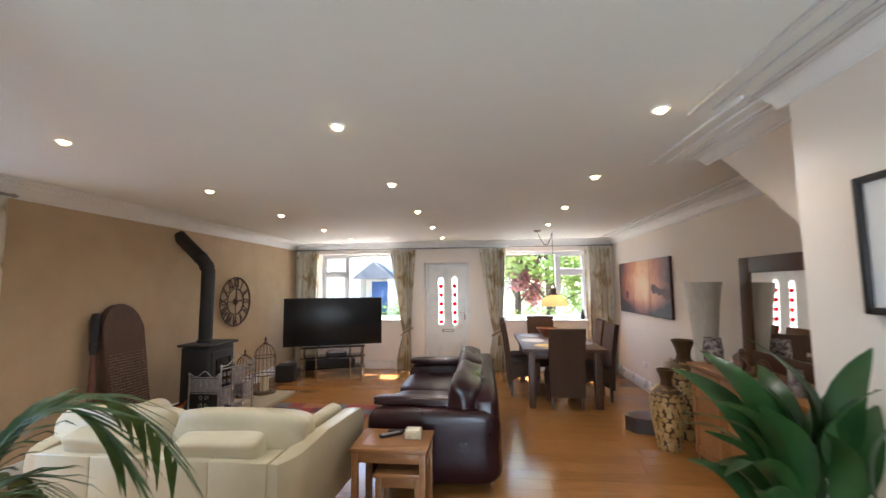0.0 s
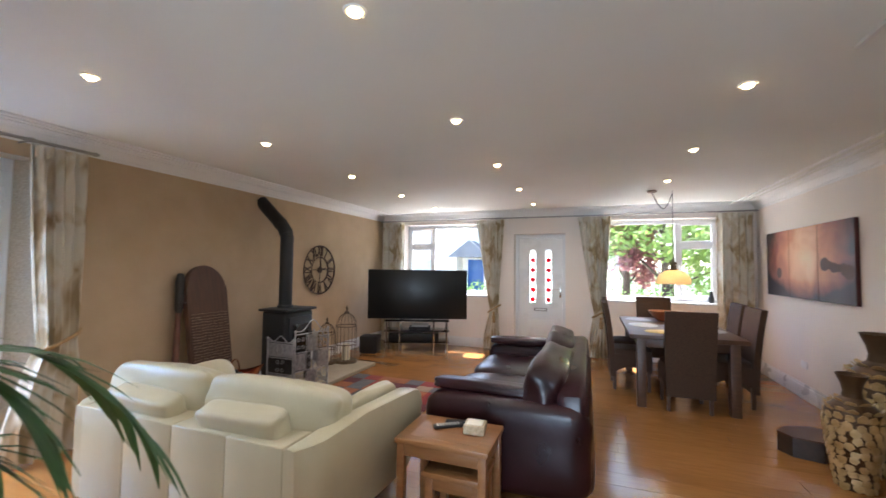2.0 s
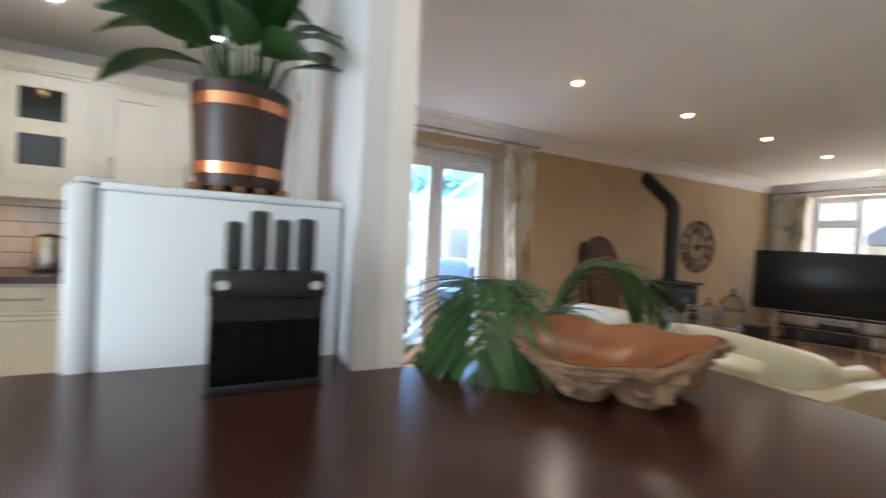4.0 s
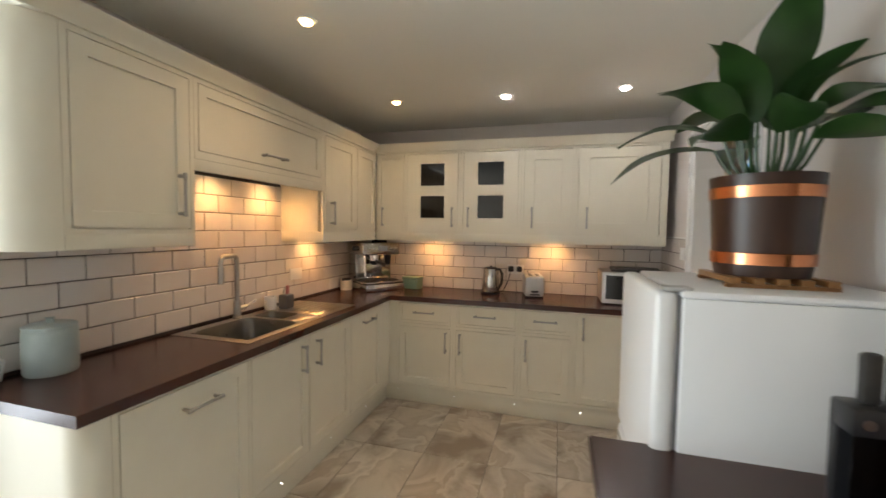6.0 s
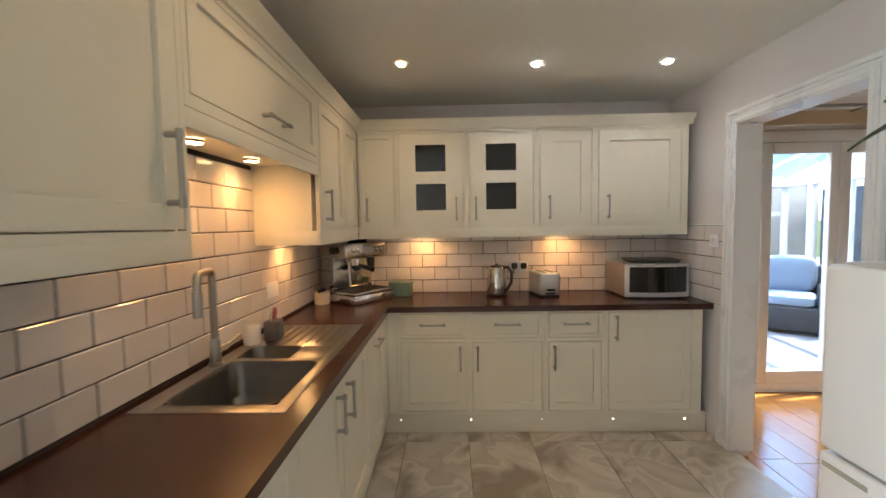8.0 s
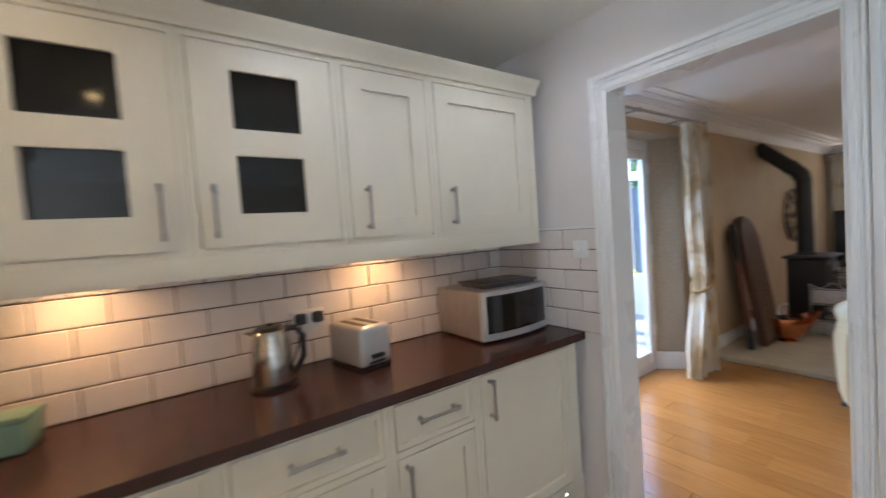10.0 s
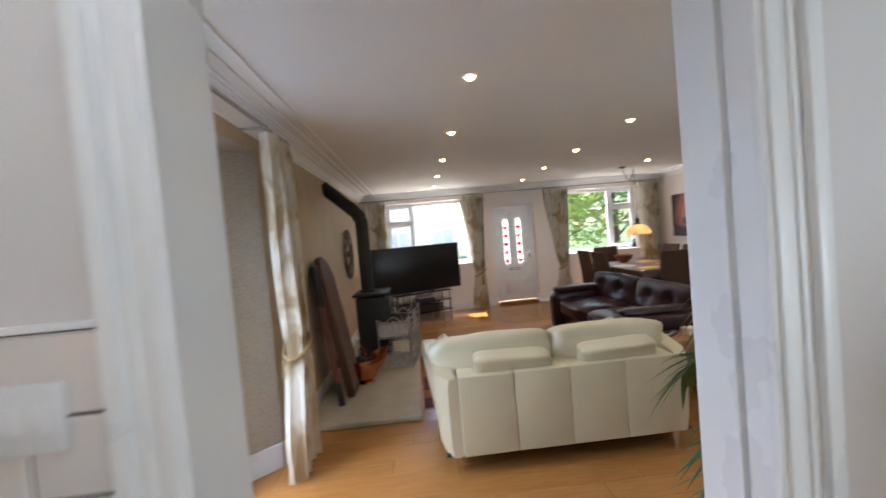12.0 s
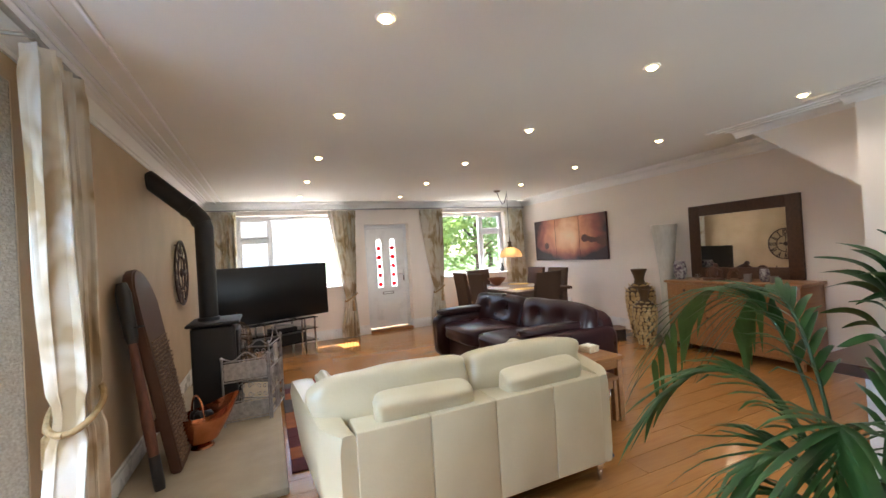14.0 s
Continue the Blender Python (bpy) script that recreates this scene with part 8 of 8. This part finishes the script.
    c = thing("patio_plant", pose(-5.0, 3.15, -0.02), "lime green leafy plant in a black pot on a stand", "plant")
    sub(c, "stand", material("stone_stand", (0.45, 0.40, 0.30), 0.7), lambda bm: lathe(bm, [(0.16, 0), (0.13, 0.06), (0.12, 0.42), (0.16, 0.50)], 20))
    sub(c, "pot", BLACK, lambda bm: lathe(bm, vessel([(0.13, 0.50), (0.17, 0.72)], 0.012), 24, cap=False))
    rg = random.Random(4)
    sub(c, "foliage", translucent("lime_leaf", (0.42, 0.52, 0.06), 0.4, 0.4, 8, (0.25, 0.38, 0.04)), lambda bm: [blade(bm, (0.05 * math.cos(a), 0.05 * math.sin(a), 0.70), (0.30 * math.cos(a) * q, 0.30 * math.sin(a) * q, 0.72 + 0.28 * (1.2 - q)), 0.06, 0.06, rg.uniform(-0.6, 0.6), 6) for a, q in ((2.4 * i, rg.uniform(0.4, 1.0)) for i in range(34))])
    w = thing("garden_wall", pose(-9.5, 0.5, -0.2), "pale cream rendered garden wall with a stone coping", "wall")
    sub(w, "wall", material("cream_render", (0.80, 0.76, 0.66), 0.8, second=(0.70, 0.66, 0.57), scale=1.2, bump=0.3, bump_scale=30), lambda bm: box(bm, (-0.12, -5.5, 0), (0.12, 5.72, 2.45), 0.01))
    sub(w, "coping", material("grey_coping", (0.42, 0.42, 0.42), 0.8, scale=3), lambda bm: box(bm, (-0.17, -5.55, 2.45), (0.17, 5.72, 2.52), 0.012))
    # fence replaces a building's side wall; its blue shading is in the board colour
    c = thing("garden_fence", pose(0, 0, -0.2), "grey-blue boarded fence standing in for a building's side wall beside the conservatory", "fence")
    FEN = material("blue_grey_shade_boards", (0.20, 0.24, 0.29), 0.8, second=(0.15, 0.18, 0.22), scale=4, stretch=(1, 6, 1))
    for i in range(16):
        x = -9.3 + 0.3 * i
        sub(c, "board", FEN, lambda bm: box(bm, (x, 6.2, 0.05), (x + 0.29, 6.23, 2.3), 0.004, 1))
    tree(-13.5, 5.5, 3.6, 1.5, SHRUB[0], 21, "green tree behind the garden fence", count=1800)
    tree(-13.8, -1.5, 3.3, 1.5, SHRUB[1], 22, "light green tree behind the garden fence", count=1800)


conservatory()

# glazed garden door that lights the hall behind the breakfast bar
g = tagged(new("door_garden"), "white glazed garden door in the hall, closed", "glazed door", kind="structure")
sub(g, "frame", UPVC, lambda bm: [box(bm, (x, YB - 0.2, 0), (x + 0.07, YB - 0.12, 2.12), 0.005) for x in (-0.80, 0.25, 1.23)] + [box(bm, (-0.73, YB - 0.2, z), (1.23, YB - 0.12, z + 0.09), 0.005) for z in (0.0, 2.03)])
bm = B()
box(bm, (-0.73, YB - 0.165, 0.09), (1.23, YB - 0.16, 2.03))
part("pane", bm, PANE, g).visible_shadow = False

# ---- pieces: splashback tiles, floor tiles, floor boards ----
def piece_mesh(name, sx, sy, sz, bevel, mat):
    bm = B()
    box(bm, (-sx / 2, -sy / 2, 0), (sx / 2, sy / 2, sz), bevel, 1)
    return to_mesh(name, bm, mat, False)


def lay(name, mesh, parent, m):
    ob = new(name, mesh)
    ob.parent = parent
    ob.matrix_basis = m
    return ob


TW, TH, GAP = 0.2015, 0.1056, 0.004
cache = {}


def metro(parent, length, rows, m, skip=lambda a, b, r: False):
    """Brick-bond tiles on a wall: local x along it, z up, face towards +y."""
    for r in range(rows):
        x = -TW / 2 if r % 2 else 0.0
        while x < length - 0.01:
            a, b = max(0, x), min(length, x + TW)
            x += TW
            if b - a < 0.015 or skip(a, b, r):
                continue
            w = round(b - a, 3)
            if w not in cache:
                cache[w] = piece_mesh("metro_tile", w - GAP, TH - GAP, 0.008, 0.0035, METRO)
            lay("tile", cache[w], parent, m @ pose((a + b) / 2, 0.003, (r + 0.5) * TH, -90, 0, 0))


sb = structure("splashback_south", boxes(((-3.95, YS + 0.0005, ZW1), (-0.9, YS + 0.004, 1.448)), ((-2.70, YS + 0.0005, 1.448), (-1.66, YS + 0.004, 1.80))), WALLGROUT, "white metro tile splashback", "splashback")
metro(sb, 3.05, 5, pose(-3.95, YS, 0.934))
metro(sb, 1.03, 4, pose(-2.741, YS, 0.934 + 4 * TH), lambda a, b, r: r == 0)
sb = structure("splashback_west", boxes(((XW + 0.0005, YS, ZW1), (XW + 0.004, YK0, 1.448))), WALLGROUT, "white metro tile splashback", "splashback")
metro(sb, 2.81, 5, pose(XW, YK0, ZW1, 0, 0, -90))
sb = structure("splashback_north", boxes(((XW, YK0 - 0.004, ZW1), (DX0 - 0.09, YK0 - 0.0005, 1.448))), WALLGROUT, "white metro tile splashback", "splashback")
metro(sb, DX0 - 0.09 - XW, 5, pose(DX0 - 0.09, YK0, ZW1, 0, 0, 180))
structure("trim_tile", boxes(((XW, YK0 - 0.012, 1.448), (DX0 - 0.088, YK0 - 0.0005, 1.458)), bevel=0.002), WHITE)

# stone floor tiles of the kitchen
SA, SB = 0.61, 0.428
ft = structure("floor_kitchen", boxes(((XW, YB, FL - 0.012), (XS, YK0, -0.004))), GROUT, "grey and brown stone floor tiles", "floor")
full = piece_mesh("floor_tile", SA - 0.004, SB - 0.004, 0.009, 0.0015, STONE_TILE)
for i in range(9):
    for j in range(11):
        x, y = -3.89 + SA * (i + 0.5), 0.191 - SB * (j + 0.5)
        if x + SA / 2 > XS or y - SB / 2 < YB:
            continue
        lay("tile", full, ft, pose(x, y, -0.009))
# oak boards of the living room, laid east to west
PW = 0.18
fb = structure("floor_living", boxes(((XW, YK0 + 0.001, FL - 0.012), (XE, YN, FL - 0.004)), ((XW - T + 0.09, FY0, FL - 0.012), (XW, FYD, FL - 0.0092))), SUBFLOOR, "oak floorboards", "floor")
rng = random.Random(6)
y = YK0
row = 0
boards = {}
while y < YN - 0.01:
    w = min(PW, YN - y)
    x = XW - rng.uniform(0.1, 1.0)
    while x < XE:
        ln = rng.choice((1.2, 1.5, 1.8))
        a, b = max(XW, x), min(XE, x + ln)
        x += ln
        if b - a < 0.05:
            continue
        key = (round(b - a, 2), round(w, 3))
        if key not in boards:
            boards[key] = piece_mesh("floorboard", key[0] - 0.0012, w - 0.0015, 0.009, 0.0012, PLANK)
        lay("plank", boards[key], fb, pose((a + b) / 2, y + w / 2, FL - 0.009))
    y += PW
    row += 1
# sill boards in the door recess
lay("plank", piece_mesh("floorboard", 0.78, 0.20, 0.009, 0.001, PLANK), fb, pose((FDOOR[0] + FDOOR[1]) / 2, YN + 0.09, -0.009))
lay("plank", piece_mesh("floorboard", 0.24, 2.04, 0.009, 0.001, PLANK), fb, pose(XW - 0.12, (FY0 + FY1) / 2, FL - 0.009))
